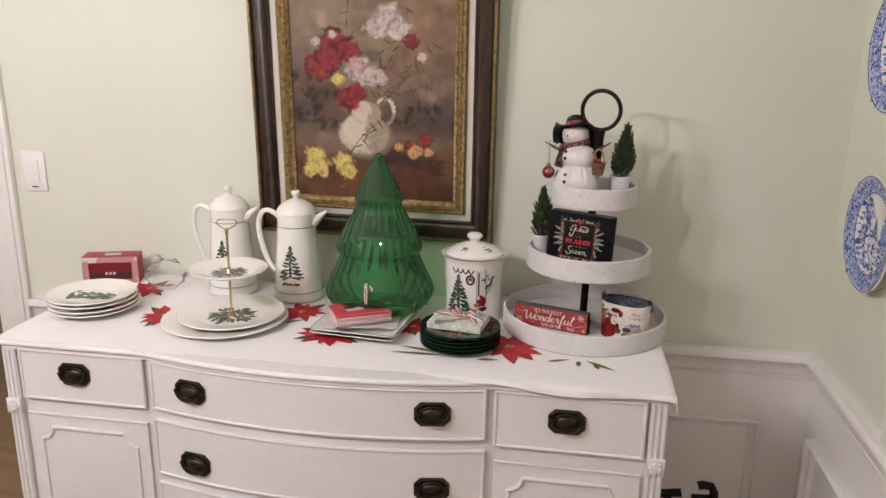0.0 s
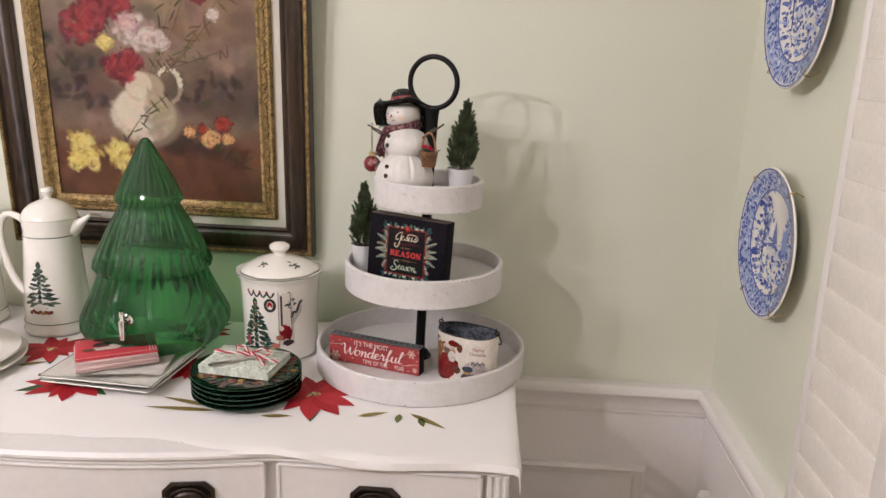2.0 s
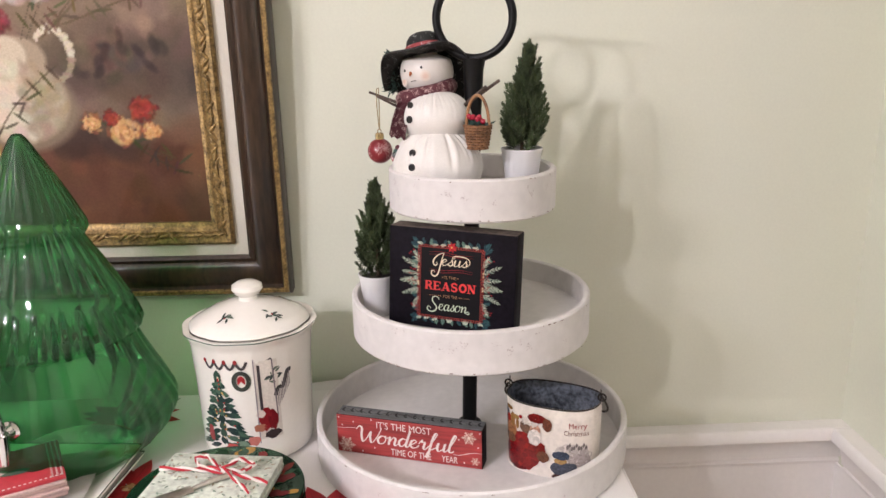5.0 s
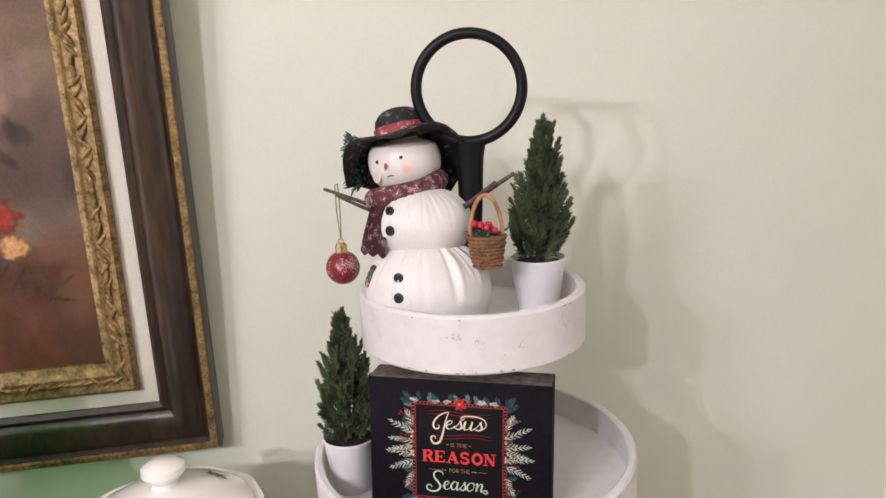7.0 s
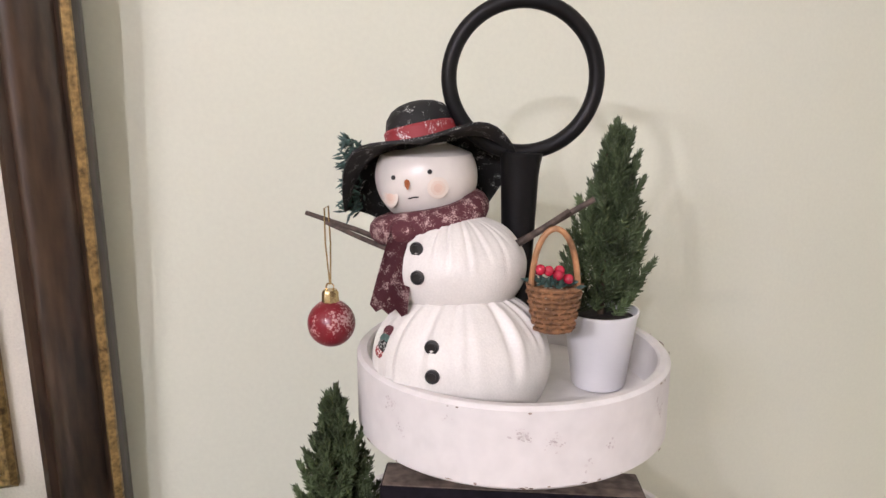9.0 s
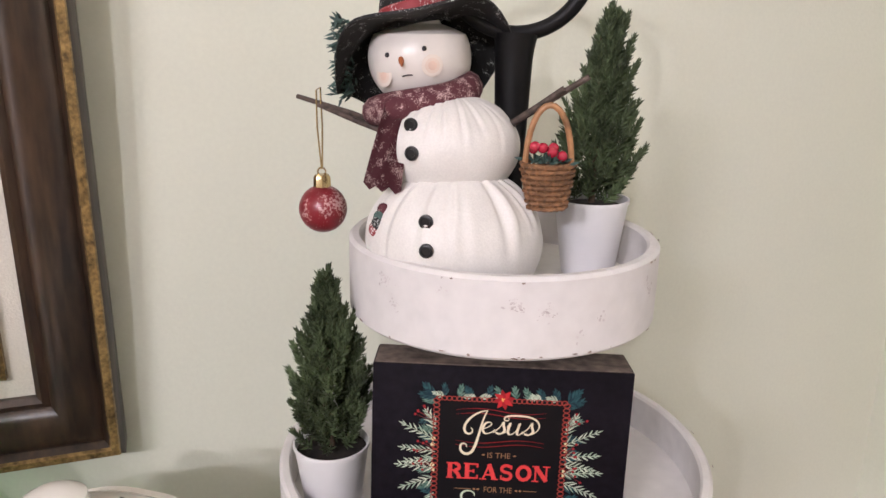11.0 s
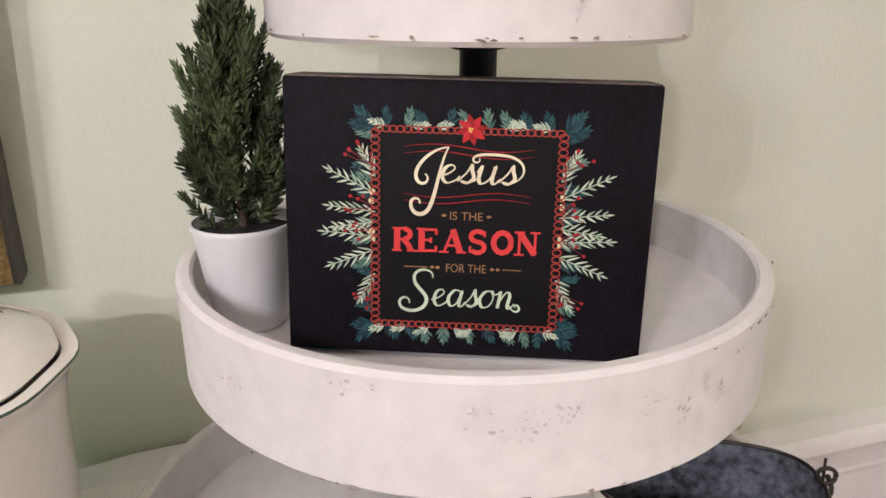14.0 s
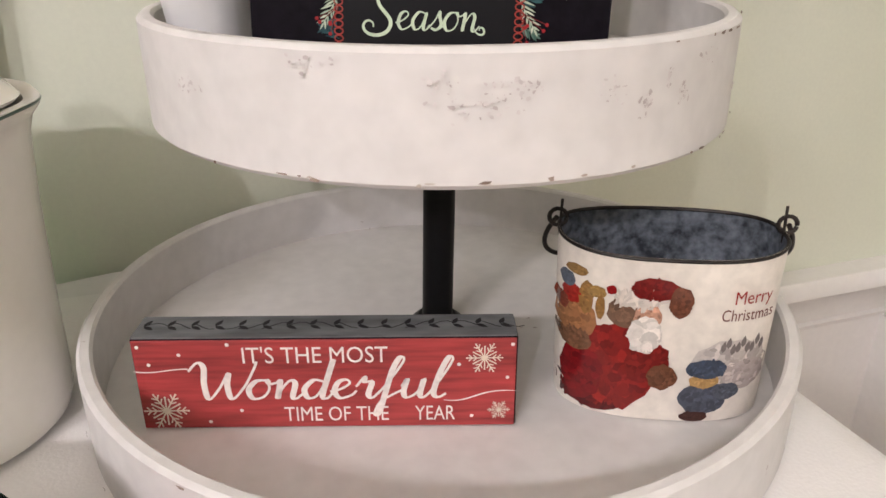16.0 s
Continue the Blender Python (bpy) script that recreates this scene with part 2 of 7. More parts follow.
# joined handwriting: the pen's way through each letter, and its advance
SCRIPT = {}
SCRIPT["W"] = ([(-0.35, 1.5), (-0.1, 1.95), (0.15, 1.7), (0.25, 0.8), (0.5, 0.0), (0.8, 0.6), (1.0, 1.4), (1.05, 0.7), (1.3, 0.0), (1.65, 0.7), (1.85, 1.6), (1.9, 2.0)], 1.75)
SCRIPT["o"] = ([(0.6, 1), (0.25, 0.95), (0.05, 0.5), (0.25, 0.02), (0.6, 0.1), (0.75, 0.55), (0.6, 1), (0.75, 0.8), (1.0, 0.88)], 0.95)
SCRIPT["n"] = ([(0, 0.85), (0.12, 0.95), (0.15, 0), (0.22, 0.5), (0.45, 0.97), (0.65, 0.8), (0.65, 0.12), (0.8, 0), (1.0, 0.3)], 0.95)
SCRIPT["d"] = ([(0.65, 0.9), (0.3, 0.98), (0.05, 0.5), (0.25, 0.02), (0.55, 0.2), (0.75, 1.2), (0.82, 2.1), (0.75, 1.0), (0.72, 0.12), (0.9, 0), (1.05, 0.3)], 1.0)
SCRIPT["e"] = ([(-0.05, 0.35), (0.3, 0.5), (0.55, 0.8), (0.4, 1), (0.15, 0.85), (0.1, 0.35), (0.35, 0), (0.7, 0.15), (0.85, 0.4)], 0.8)
SCRIPT["r"] = ([(0, 0.6), (0.2, 1.12), (0.25, 0.87), (0.5, 0.85), (0.48, 0.2), (0.65, 0), (0.85, 0.35)], 0.8)
SCRIPT["f"] = ([(0, 0.2), (0.35, 1.1), (0.6, 2.0), (0.45, 2.15), (0.3, 1.5), (0.25, 0.2), (0.2, -0.85), (0.05, -0.9), (0.15, -0.25), (0.5, 0.15), (0.8, 0.4)], 0.75)
SCRIPT["u"] = ([(0, 0.6), (0.12, 1), (0.12, 0.3), (0.3, 0), (0.6, 0.3), (0.7, 1), (0.7, 0.2), (0.85, 0), (1.05, 0.3)], 1.0)
SCRIPT["l"] = ([(0, 0.2), (0.3, 1.1), (0.5, 2.0), (0.35, 2.15), (0.2, 1.4), (0.15, 0.3), (0.35, 0), (0.6, 0.2)], 0.55)
SCRIPT["J"] = ([(0.1, 0.85), (-0.3, 0.75), (-0.35, 1.5), (0.1, 2.0), (0.75, 1.9), (0.65, 1.2), (0.5, 0.1), (0.25, -0.85), (-0.15, -0.9), (-0.25, -0.45), (0.1, -0.4)], 0.75)
SCRIPT["s"] = ([(0, 0.1), (0.3, 0.6), (0.42, 1.05), (0.5, 0.75), (0.65, 0.3), (0.4, 0), (0.15, 0.12), (0.5, 0.05), (0.8, 0.25)], 0.75)
SCRIPT["S"] = ([(1.0, 1.7), (0.75, 2.1), (0.3, 1.85), (0.45, 1.2), (0.85, 0.65), (0.6, 0.05), (0.1, -0.05), (-0.25, 0.3), (0.0, 0.65), (0.2, 0.45)], 0.95)
SCRIPT["a"] = ([(0.65, 0.9), (0.3, 0.98), (0.05, 0.5), (0.25, 0.02), (0.55, 0.2), (0.7, 0.95), (0.68, 0.15), (0.85, 0), (1.0, 0.3)], 0.95)


class Deco:
    """Flat printed shapes, each a little above the one before, laid on a surface by place(u, v, height)."""

    def __init__(self, place, step=0.000005, rings=1, base=0.0002):
        self.place, self.step, self.rings, self.h = place, step, rings, base
        self.v, self.f, self.c = [], [], []

    def shape(self, pts, col, centre=None):
        n = len(pts)
        cu = centre or (sum(p[0] for p in pts) / n, sum(p[1] for p in pts) / n)
        b = len(self.v)
        self.v.append(self.place(*cu, self.h))
        for k in range(1, self.rings + 1):
            s = k / self.rings
            self.v += [self.place(cu[0] + (p[0] - cu[0]) * s, cu[1] + (p[1] - cu[1]) * s, self.h) for p in pts]
        for i in range(n):
            j = (i + 1) % n
            self.f.append((b, b + 1 + i, b + 1 + j))
            self.c.append(col)
            for k in range(1, self.rings):
                q, w = b + 1 + (k - 1) * n, b + 1 + k * n
                self.f.append((q + i, w + i, w + j, q + j))
                self.c.append(col)
        self.h += self.step

    def disc(self, u, v, a, b, col, turn=0.0, n=18, wob=0.0):
        c, s = math.cos(turn), math.sin(turn)
        pts = []
        for i in range(n):
            t = 2 * math.pi * i / n
            k = 1 + wob * (random.random() - 0.5)
            x, y = a * k * math.cos(t), b * k * math.sin(t)
            pts.append((u + c * x - s * y, v + s * x + c * y))
        self.shape(pts, col, (u, v))

    def rect(self, u0, u1, v0, v1, col):
        pts = []
        for (a, b), (c, d) in zip(((u0, v0), (u1, v0), (u1, v1), (u0, v1)), ((u1, v0), (u1, v1), (u0, v1), (u0, v0))):
            pts += [(a + (c - a) * k / 4, b + (d - b) * k / 4) for k in range(4)]
        self.shape(pts, col)

    def leaf(self, u, v, length, width, turn, col, n=5):
        c, s = math.cos(turn), math.sin(turn)
        side = [(length * k / n, width / 2 * math.sin(math.pi * (k / n) ** 0.8)) for k in range(n + 1)]
        pts = side + [(x, -y) for x, y in side[-2:0:-1]]
        self.shape([(u + c * x - s * y, v + s * x + c * y) for x, y in pts], col)

    def stroke(self, pts, width, col, taper=False):
        b = len(self.v)
        n = len(pts)
        for i, p in enumerate(pts):
            a, d = pts[max(0, i - 1)], pts[min(n - 1, i + 1)]
            dx, dy = d[0] - a[0], d[1] - a[1]
            q = math.hypot(dx, dy) or 1
            w = width / 2 * ((0.35 + 0.65 * math.sin(math.pi * i / (n - 1))) if taper else 1)
            self.v.append(self.place(p[0] - dy / q * w, p[1] + dx / q * w, self.h))
            self.v.append(self.place(p[0] + dy / q * w, p[1] - dx / q * w, self.h))
        for i in range(n - 1):
            self.f.append((b + 2 * i, b + 2 * i + 1, b + 2 * i + 3, b + 2 * i + 2))
            self.c.append(col)
        self.h += self.step

    def text(self, body, u, v, size, col, shear=0.0, wide=1.0, bold=0.0, width=None):
        """Words centred on u with their base line at v, in the built-in font; width sets how broad they run."""
        cu = bpy.data.curves.new("words", "FONT")
        cu.body, cu.size, cu.shear, cu.align_x, cu.offset, cu.resolution_u = body, size, shear, "CENTER", bold, 3
        ob = new("words", cu)
        me = bpy.data.meshes.new_from_object(ob.evaluated_get(bpy.context.evaluated_depsgraph_get()))
        bpy.data.objects.remove(ob)
        xs = [q.co.x for q in me.vertices]
        if width:
            wide = width / (max(xs) - min(xs))
        mid = (max(xs) + min(xs)) / 2
        b = len(self.v)
        self.v += [self.place(u + (q.co.x - mid) * wide, v + q.co.y, self.h) for q in me.vertices]
        for p in me.polygons:
            self.f.append(tuple(b + i for i in p.vertices))
            self.c.append(col)
        bpy.data.meshes.remove(me)
        self.h += self.step

    def penned(self, word, u, v, size, col, width, pen):
        """A word in joined handwriting, centred on u, drawn with a pen that presses harder on down strokes."""
        x, strokes = 0.0, []
        for ch in word:
            pts, step = SCRIPT[ch]
            strokes.append([(x + p[0], p[1]) for p in pts])
            x += step
        k = width / x
        for pts in strokes:
            pts = [pts[0]] + pts + [pts[-1]]
            line = []
            for i in range(1, len(pts) - 2):
                a, b, c, d = pts[i - 1:i + 3]
                for j in range(7):
                    q = j / 7
                    line.append(tuple(0.5 * (2 * b[m] + (c[m] - a[m]) * q + (2 * a[m] - 5 * b[m] + 4 * c[m] - d[m]) * q * q + (3 * b[m] - a[m] - 3 * c[m] + d[m]) * q ** 3) for m in (0, 1)))
            line.append(pts[-1])
            line = [(u + (p[0] - x / 2 + 0.18 * p[1]) * k, v + p[1] * size) for p in line]
            n = len(line)
            base = len(self.v)
            for i, p in enumerate(line):
                a, d = line[max(0, i - 1)], line[min(n - 1, i + 1)]
                dx, dy = d[0] - a[0], d[1] - a[1]
                q = math.hypot(dx, dy) or 1
                w = pen / 2 * (0.62 + 0.85 * max(0, -dy / q))
                self.v.append(self.place(p[0] - dy / q * w, p[1] + dx / q * w, self.h))
                self.v.append(self.place(p[0] + dy / q * w, p[1] - dx / q * w, self.h))
            for i in range(n - 1):
                self.f.append((base + 2 * i, base + 2 * i + 1, base + 2 * i + 3, base + 2 * i + 2))
                self.c.append(col)
            self.h += self.step

    def build(self, name, material, parent, label="", kind=""):
        me = bpy.data.meshes.new(name)
        me.from_pydata([tuple(p) for p in self.v], [], self.f)
        ink = me.color_attributes.new("ink", "FLOAT_COLOR", "CORNER")
        data = []
        for f, c in zip(self.f, self.c):
            data += [*lin(*c), 1.0] * len(f)
        ink.data.foreach_set("color", data)
        me.materials.append(material)
        ob = new(name, me)
        if parent:
            ob.parent = parent
        return tagged(ob, label, kind=kind)


def flat(x0, y0, z0):
    """Prints on a face that looks towards -y."""
    return lambda u, v, h: (x0 + u, y0 - h, z0 + v)


def lying(z0):
    return lambda u, v, h: (u, v, z0 + h)


def round_face(radius, z0=0.0, a0=-90.0):
    """Prints on a round vessel; u runs along its girth, v is the height. radius is a number or a function of v."""
    def place(u, v, h):
        r = radius(v) if callable(radius) else radius
        a = radians(a0) + u / r
        return ((r + h) * math.cos(a), (r + h) * math.sin(a), z0 + v)
    return place


# ---- the room ----
BACK, RIGHT, LEFT, FRONT, TOP = 1.888, 0.694, -4.1, -3.6, 2.74
DOOR_L, DOOR_R, DOOR_H = -2.50, -1.62, 2.05
RAIL_TOP = 0.7585
NAMES = "structure"


def wall(name, bm, label):
    return tagged(put_mesh(name, bm, WALL, False), label, "wall", kind=NAMES)


wall("wall_north", merge(box(LEFT - 0.1, DOOR_L, BACK, BACK + 0.12, 0, TOP), box(DOOR_R, RIGHT + 0.12, BACK, BACK + 0.12, 0, TOP), box(DOOR_L, DOOR_R, BACK, BACK + 0.12, DOOR_H, TOP)), "pale sage green painted wall with a doorway")
wall("wall_east", box(RIGHT, RIGHT + 0.12, FRONT, BACK, 0, TOP), "pale sage green painted side wall")
wall("wall_west", box(LEFT - 0.12, LEFT, FRONT, BACK + 2.0, 0, TOP), "pale sage green painted far wall")
wall("wall_south", box(LEFT - 0.12, RIGHT + 0.12, FRONT - 0.12, FRONT, 0, TOP), "pale sage green painted wall behind")
wall("wall_hall", merge(box(LEFT, RIGHT, BACK + 2.0, BACK + 2.1, 0, TOP), box(-1.2, -1.1, BACK + 0.12, BACK + 2.0, 0, TOP)), "pale painted walls of the hall beyond")
tagged(put_mesh("floor", box(LEFT - 0.2, RIGHT + 0.2, FRONT - 0.2, BACK + 2.2, -0.1, 0), FLOOR, False), "warm brown wooden floor", "floor", kind=NAMES)
tagged(put_mesh("ceiling", box(LEFT - 0.2, RIGHT + 0.2, FRONT - 0.2, BACK + 2.2, TOP, TOP + 0.1), CEIL, False), "plain white ceiling", "ceiling", kind=NAMES)

RAIL = [(0, 0), (0.006, 0), (0.008, 0.006), (0.004, 0.010), (0.010, 0.013), (0.012, 0.026), (0.016, 0.040), (0.024, 0.050), (0.031, 0.054), (0.031, 0.068), (0.027, 0.073), (0, 0.073)]
dado = tagged(new("chair_rail"), "white painted chair rail with stepped moulding", "chair rail", kind=NAMES)
part("rail_back", moved(moulding(RAIL, RIGHT - DOOR_R - 0.11), pose(DOOR_R + 0.11, BACK, RAIL_TOP - 0.073)), WHITE, dado)
part("rail_side", moved(moulding(RAIL, 4.37), pose(RIGHT, BACK - 0.031, RAIL_TOP - 0.073, 0, 0, -90)), WHITE, dado)
wains = tagged(new("wainscot"), "off-white painted wainscot with panel mouldings", "wainscot", kind=NAMES)
part("facing_back", box(DOOR_R + 0.11, RIGHT - 0.004, BACK - 0.004, BACK - 0.0005, 0.14, RAIL_TOP - 0.073), WHITE, wains, smooth=False)
part("facing_side", box(RIGHT - 0.004, RIGHT - 0.0005, FRONT, BACK - 0.004, 0.14, RAIL_TOP - 0.073), WHITE, wains, smooth=False)
PANEL = [(0, 0), (0, 0.010), (0.006, 0.014), (0.012, 0.008), (0.022, 0.006), (0.026, 0.0)]
for a, b in ((-1.42, -0.62), (-0.52, 0.577)):
    part("panel_moulding", moved(frame_ring(b - a, 0.42, PANEL), pose((a + b) / 2, BACK - 0.004, 0.354)), WHITE, wains)
for a, b in ((1.803, 0.80), (0.70, -0.4)):
    part("panel_moulding", moved(frame_ring(a - b, 0.42, [(i, o * 1.6) for i, o in PANEL]), pose(RIGHT - 0.004, (a + b) / 2, 0.354, 0, 0, -90)), WHITE, wains)
BASE = [(0, 0), (0.014, 0), (0.014, 0.11), (0.009, 0.13), (0, 0.14)]
skirt = tagged(new("baseboard"), "white painted baseboard", "baseboard", kind=NAMES)
part("board_back", moved(moulding(BASE, RIGHT - DOOR_R - 0.11), pose(DOOR_R + 0.11, BACK, 0)), WHITE, skirt)
part("board_side", moved(moulding(BASE, 4.38), pose(RIGHT, BACK - 0.014, 0, 0, 0, -90)), WHITE, skirt)
trim = tagged(new("door_trim"), "white painted casing round the doorway", "door trim", kind=NAMES)
CASE = [(0, 0.0), (0.018, 0.0), (0.020, 0.02), (0.012, 0.05), (0.012, 0.085), (0.016, 0.095), (0, 0.095)]
for x, s in ((DOOR_R, 1), (DOOR_L, -1)):
    part("jamb", box(x - 0.012, x + 0.012, BACK - 0.004, BACK + 0.124, 0, DOOR_H), WHITE, trim)
    part("side_casing", merge(box(min(x, x + s * 0.10), max(x, x + s * 0.10), BACK - 0.018, BACK - 0.0005, 0, DOOR_H + 0.1, 0.003), box(x + s * 0.075 - 0.012, x + s * 0.075 + 0.012, BACK - 0.024, BACK - 0.017, 0, DOOR_H + 0.09, 0.003)), WHITE, trim)
part("head_casing", box(DOOR_L, DOOR_R, BACK - 0.0175, BACK - 0.0005, DOOR_H, DOOR_H + 0.1, 0.003), WHITE, trim)

# ---- the sideboard ----
CX, HALF, BOW, FACE, DEEP, HIGH = -0.459, 0.7205, 0.373, 1.362, 1.868, 0.8585


def face(x, out=0.0):
    """Where the sideboard's front lies: straight at the sides, bowed in the middle."""
    u = (x - CX) / BOW
    return FACE - out - (0.046 * (1 - u * u) if abs(u) < 1 else 0)


def bowed(x0, x1, z0, z1, out, back, n=24, bevel=0.002):
    """A board that follows the front; out: how far it stands proud, back: its depth."""
    bm = bmesh.new()
    rows = []
    for i in range(n + 1):
        x = x0 + (x1 - x0) * i / n
        y = face(x, out)
        rows.append([bm.verts.new(p) for p in ((x, y + bevel, z0), (x, y, z0 + bevel), (x, y, z1 - bevel), (x, y + bevel, z1), (x, y + back, z1), (x, y + back, z0))])
    grid_faces(bm, rows, close_u=True)
    bm.faces.new(rows[0][::-1])
    bm.faces.new(rows[-1])
    return bm


def bead(x0, x1, z, out=0.003, r=0.004, n=24):
    return tube([(x0 + (x1 - x0) * i / n, face(x0 + (x1 - x0) * i / n, out), z) for i in range(n + 1)], r, 8)


def pull(x, z, w=0.074, h=0.052):
    """A cast back plate with clipped corners, a raised oval, a bail and two posts."""
    bm = bmesh.new()
    out = []
    for s, d in ((1.0, 0.0), (1.0, 0.0025), (0.86, 0.0045), (0.80, 0.003)):
        a, b, c = w / 2 * s, h / 2 * s, 0.013 * s
        pts = [(-a, -b + c), (-a + c, -b), (a - c, -b), (a, -b + c), (a, b - c), (a - c, b), (-a + c, b), (-a, b - c)]
        out.append([bm.verts.new((p[0], -d, p[1])) for p in pts])
    grid_faces(bm, out, close_u=True)
    bm.faces.new(out[-1])
    oval = ball(0.022, 0.007, 0.013, (0, -0.003, 0), 20, 12)
    rim = tube([(0.026 * math.cos(a), -0.005, 0.017 * math.sin(a)) for a in [i * math.pi / 12 for i in range(24)]], 0.0018, 6, True)
    bail = tube([(0.030 * math.cos(a), -0.010 - 0.004 * abs(math.sin(a)), 0.004 - 0.022 * math.sin(a)) for a in [i * math.pi / 14 for i in range(15)]], 0.0022, 8)
    posts = [moved(tube([(0, 0, 0), (0, -0.012, 0)], 0.004, 10), pose(s * 0.030, 0, 0.003)) for s in (-1, 1)]
    turn = math.degrees(math.atan(2 * 0.046 * (x - CX) / BOW ** 2)) if abs(x - CX) < BOW else 0
    return moved(merge(bm, oval, rim, bail, *posts), pose(x, face(x, 0.0065), z, 0, 0, turn))


def scooped(x0, x1, z0, z1, c=0.03):
    """A rectangle whose corners are scooped inwards, going round once."""
    pts = []
    for cx, cz, a0 in ((x0, z0, 0), (x0, z1, -90), (x1, z1, 180), (x1, z0, 90)):
        for i in range(7):
            a = radians(a0 + 90 * i / 6)
            pts.append((cx + c * math.cos(a), cz + c * math.sin(a)))
    return pts


side = tagged(new("sideboard"), "white painted bow-front sideboard with dark bronze drawer pulls", "sideboard")
XL, XR = CX - HALF, CX + HALF
DL, DR = CX - BOW, CX + BOW
part("body", merge(bowed(XL + 0.004, XR - 0.004, 0.13, 0.843, -0.004, 0.03, 48), box(XL + 0.004, XR - 0.004, FACE + 0.03, DEEP, 0.13, 0.843)), CABINET, side)
part("top", bowed(XL - 0.010, XR + 0.010, 0.8445, HIGH, 0.014, DEEP - FACE + 0.03, 60, 0.005), CABINET, side)
part("top_bead", bead(XL + 0.002, XR - 0.002, 0.8405, 0.004, 0.004, 60), CABINET, side)
for x in (XL + 0.016, XR - 0.016):
    flutes = [tube([(x + d, face(x, 0.006), 0.14), (x + d, face(x, 0.006), 0.836)], 0.0038, 10) for d in (-0.011, 0, 0.011)]
    part("fluted_post", merge(box(x - 0.0165, x + 0.0165, FACE - 0.006, FACE + 0.02, 0.13, 0.839), *flutes), CABINET, side)
    part("rosette", merge(box(x - 0.018, x + 0.018, FACE - 0.014, FACE - 0.004, 0.683, 0.719, 0.002), ball(0.013, 0.006, 0.013, (x, FACE - 0.014, 0.701), 12, 8), *[ball(0.004, 0.004, 0.004, (x + 0.010 * math.cos(k), FACE - 0.016, 0.701 + 0.010 * math.sin(k)), 8, 6) for k in [i * math.pi / 4 for i in range(8)]]), CABINET, side)
for x in (XL + 0.016, XR - 0.016):
    for y in (FACE + 0.02, DEEP - 0.03):
        part("leg", moved(lathe([(0, 0), (0.014, 0), (0.018, 0.06), (0.022, 0.13), (0, 0.13)], 16), pose(x, y, 0)), CABINET, side)


def front_panel(name, x0, x1, z0, z1, pulls):
    ob = part(name, bowed(x0, x1, z0, z1, 0.005, 0.02), CABINET, side)
    e = 0.0035
    for strip in (bead(x0, x1, z1, 0.005, e), bead(x0, x1, z0, 0.005, e), tube([(x0, face(x0, 0.005), z0), (x0, face(x0, 0.005), z1)], e, 8), tube([(x1, face(x1, 0.005), z0), (x1, face(x1, 0.005), z1)], e, 8)):
        part("cockbead", strip, CABINET, ob)
    for x, z in pulls:
        part("drawer_pull", pull(x, z), BRONZE, ob, "dark oil-rubbed bronze pull with clipped corners")
    return ob


for z0, z1, zc in ((0.7265, 0.834, 0.784), (0.568, 0.698, 0.613), (0.39, 0.543, 0.468), (0.19, 0.365, 0.28)):
    front_panel("drawer", DL + 0.010, DR - 0.010, z0, z1, [(CX - 0.262, zc), (CX + 0.26, zc)])
for x0, x1, dz in ((XL + 0.042, DL - 0.012, 0.008), (DR + 0.012, XR - 0.042, 0.0)):
    front_panel("drawer", x0, x1, 0.715 + dz, 0.833 + dz / 2, [((x0 + x1) / 2 + (-0.016 if dz else -0.004), 0.781 + dz)])
    door = part("door", bowed(x0, x1, 0.16, 0.674 + dz, 0.004, 0.02), CABINET, side)
    ring = [(px, face(px, 0.005), pz) for px, pz in scooped(x0 + 0.030, x1 - 0.030, 0.20, 0.644 + dz)]
    part("raised_moulding", tube(ring, 0.0045, 8, True), CABINET, door)
    for z in (0.676 + dz, 0.16):
        part("cockbead", bead(x0, x1, z, 0.004, 0.003), CABINET, door)


# ---- tablecloth ----
def cloth():
    bm = bmesh.new()
    rows = []
    nx, ny = 150, 46
    for i in range(nx + 1):
        x = -1.196 + (0.297 + 1.196) * i / nx
        row = []
        over = 0.0 if x < -0.22 else 0.014 * min(1, (x + 0.22) / 0.22) + 0.004 * math.sin(x * 21)
        front = 1.354 + 0.004 * math.sin(x * 17) + 0.003 * math.sin(x * 41)
        lip = face(min(x, XR), 0.0165)
        for j in range(ny + 1):
            s = j / ny
            z = HIGH + 0.0016 + 0.0007 * noise.noise((x * 9, s * 4, 0))
            if x < -0.22:
                y = 1.845 - (1.845 - max(front, lip + 0.004)) * s
            else:
                k = min(1, (x + 0.22) / 0.12)
                edge = (1 - k) * max(front, lip + 0.004) + k * lip
                run = (1.845 - edge) + over
                y = 1.845 - run * s
                if y < edge:
                    z -= (edge - y)
                    y = edge - 0.0015 - 0.10 * (edge - y) * (1 + math.sin(x * 30))
            px = x
            if x > XR + 0.0118:
                z -= (x - XR - 0.0118) * (1.0 + 0.15 * math.sin(y * 25))
                px = XR + 0.0118 + 0.10 * (x - XR - 0.0118) * (1 + math.sin(y * 19))
            row.append(bm.verts.new((px, y, z)))
        rows.append(row)
    grid_faces(bm, rows)
    bmesh.ops.recalc_face_normals(bm, faces=bm.faces)
    if sum(f.normal.z for f in bm.faces) < 0:
        bmesh.ops.reverse_faces(bm, faces=bm.faces)
    bmesh.ops.solidify(bm, geom=bm.faces[:], thickness=0.0012)
    return bm


linen = tagged(put_mesh("tablecloth", cloth(), CLOTH), "white tablecloth printed with red poinsettias on the sideboard", "tablecloth")
DESK = HIGH + 0.0024
RED, DEEPRED, LEAFG, OLIVE = (164, 36, 44), (128, 24, 34), (58, 88, 58), (128, 112, 62)


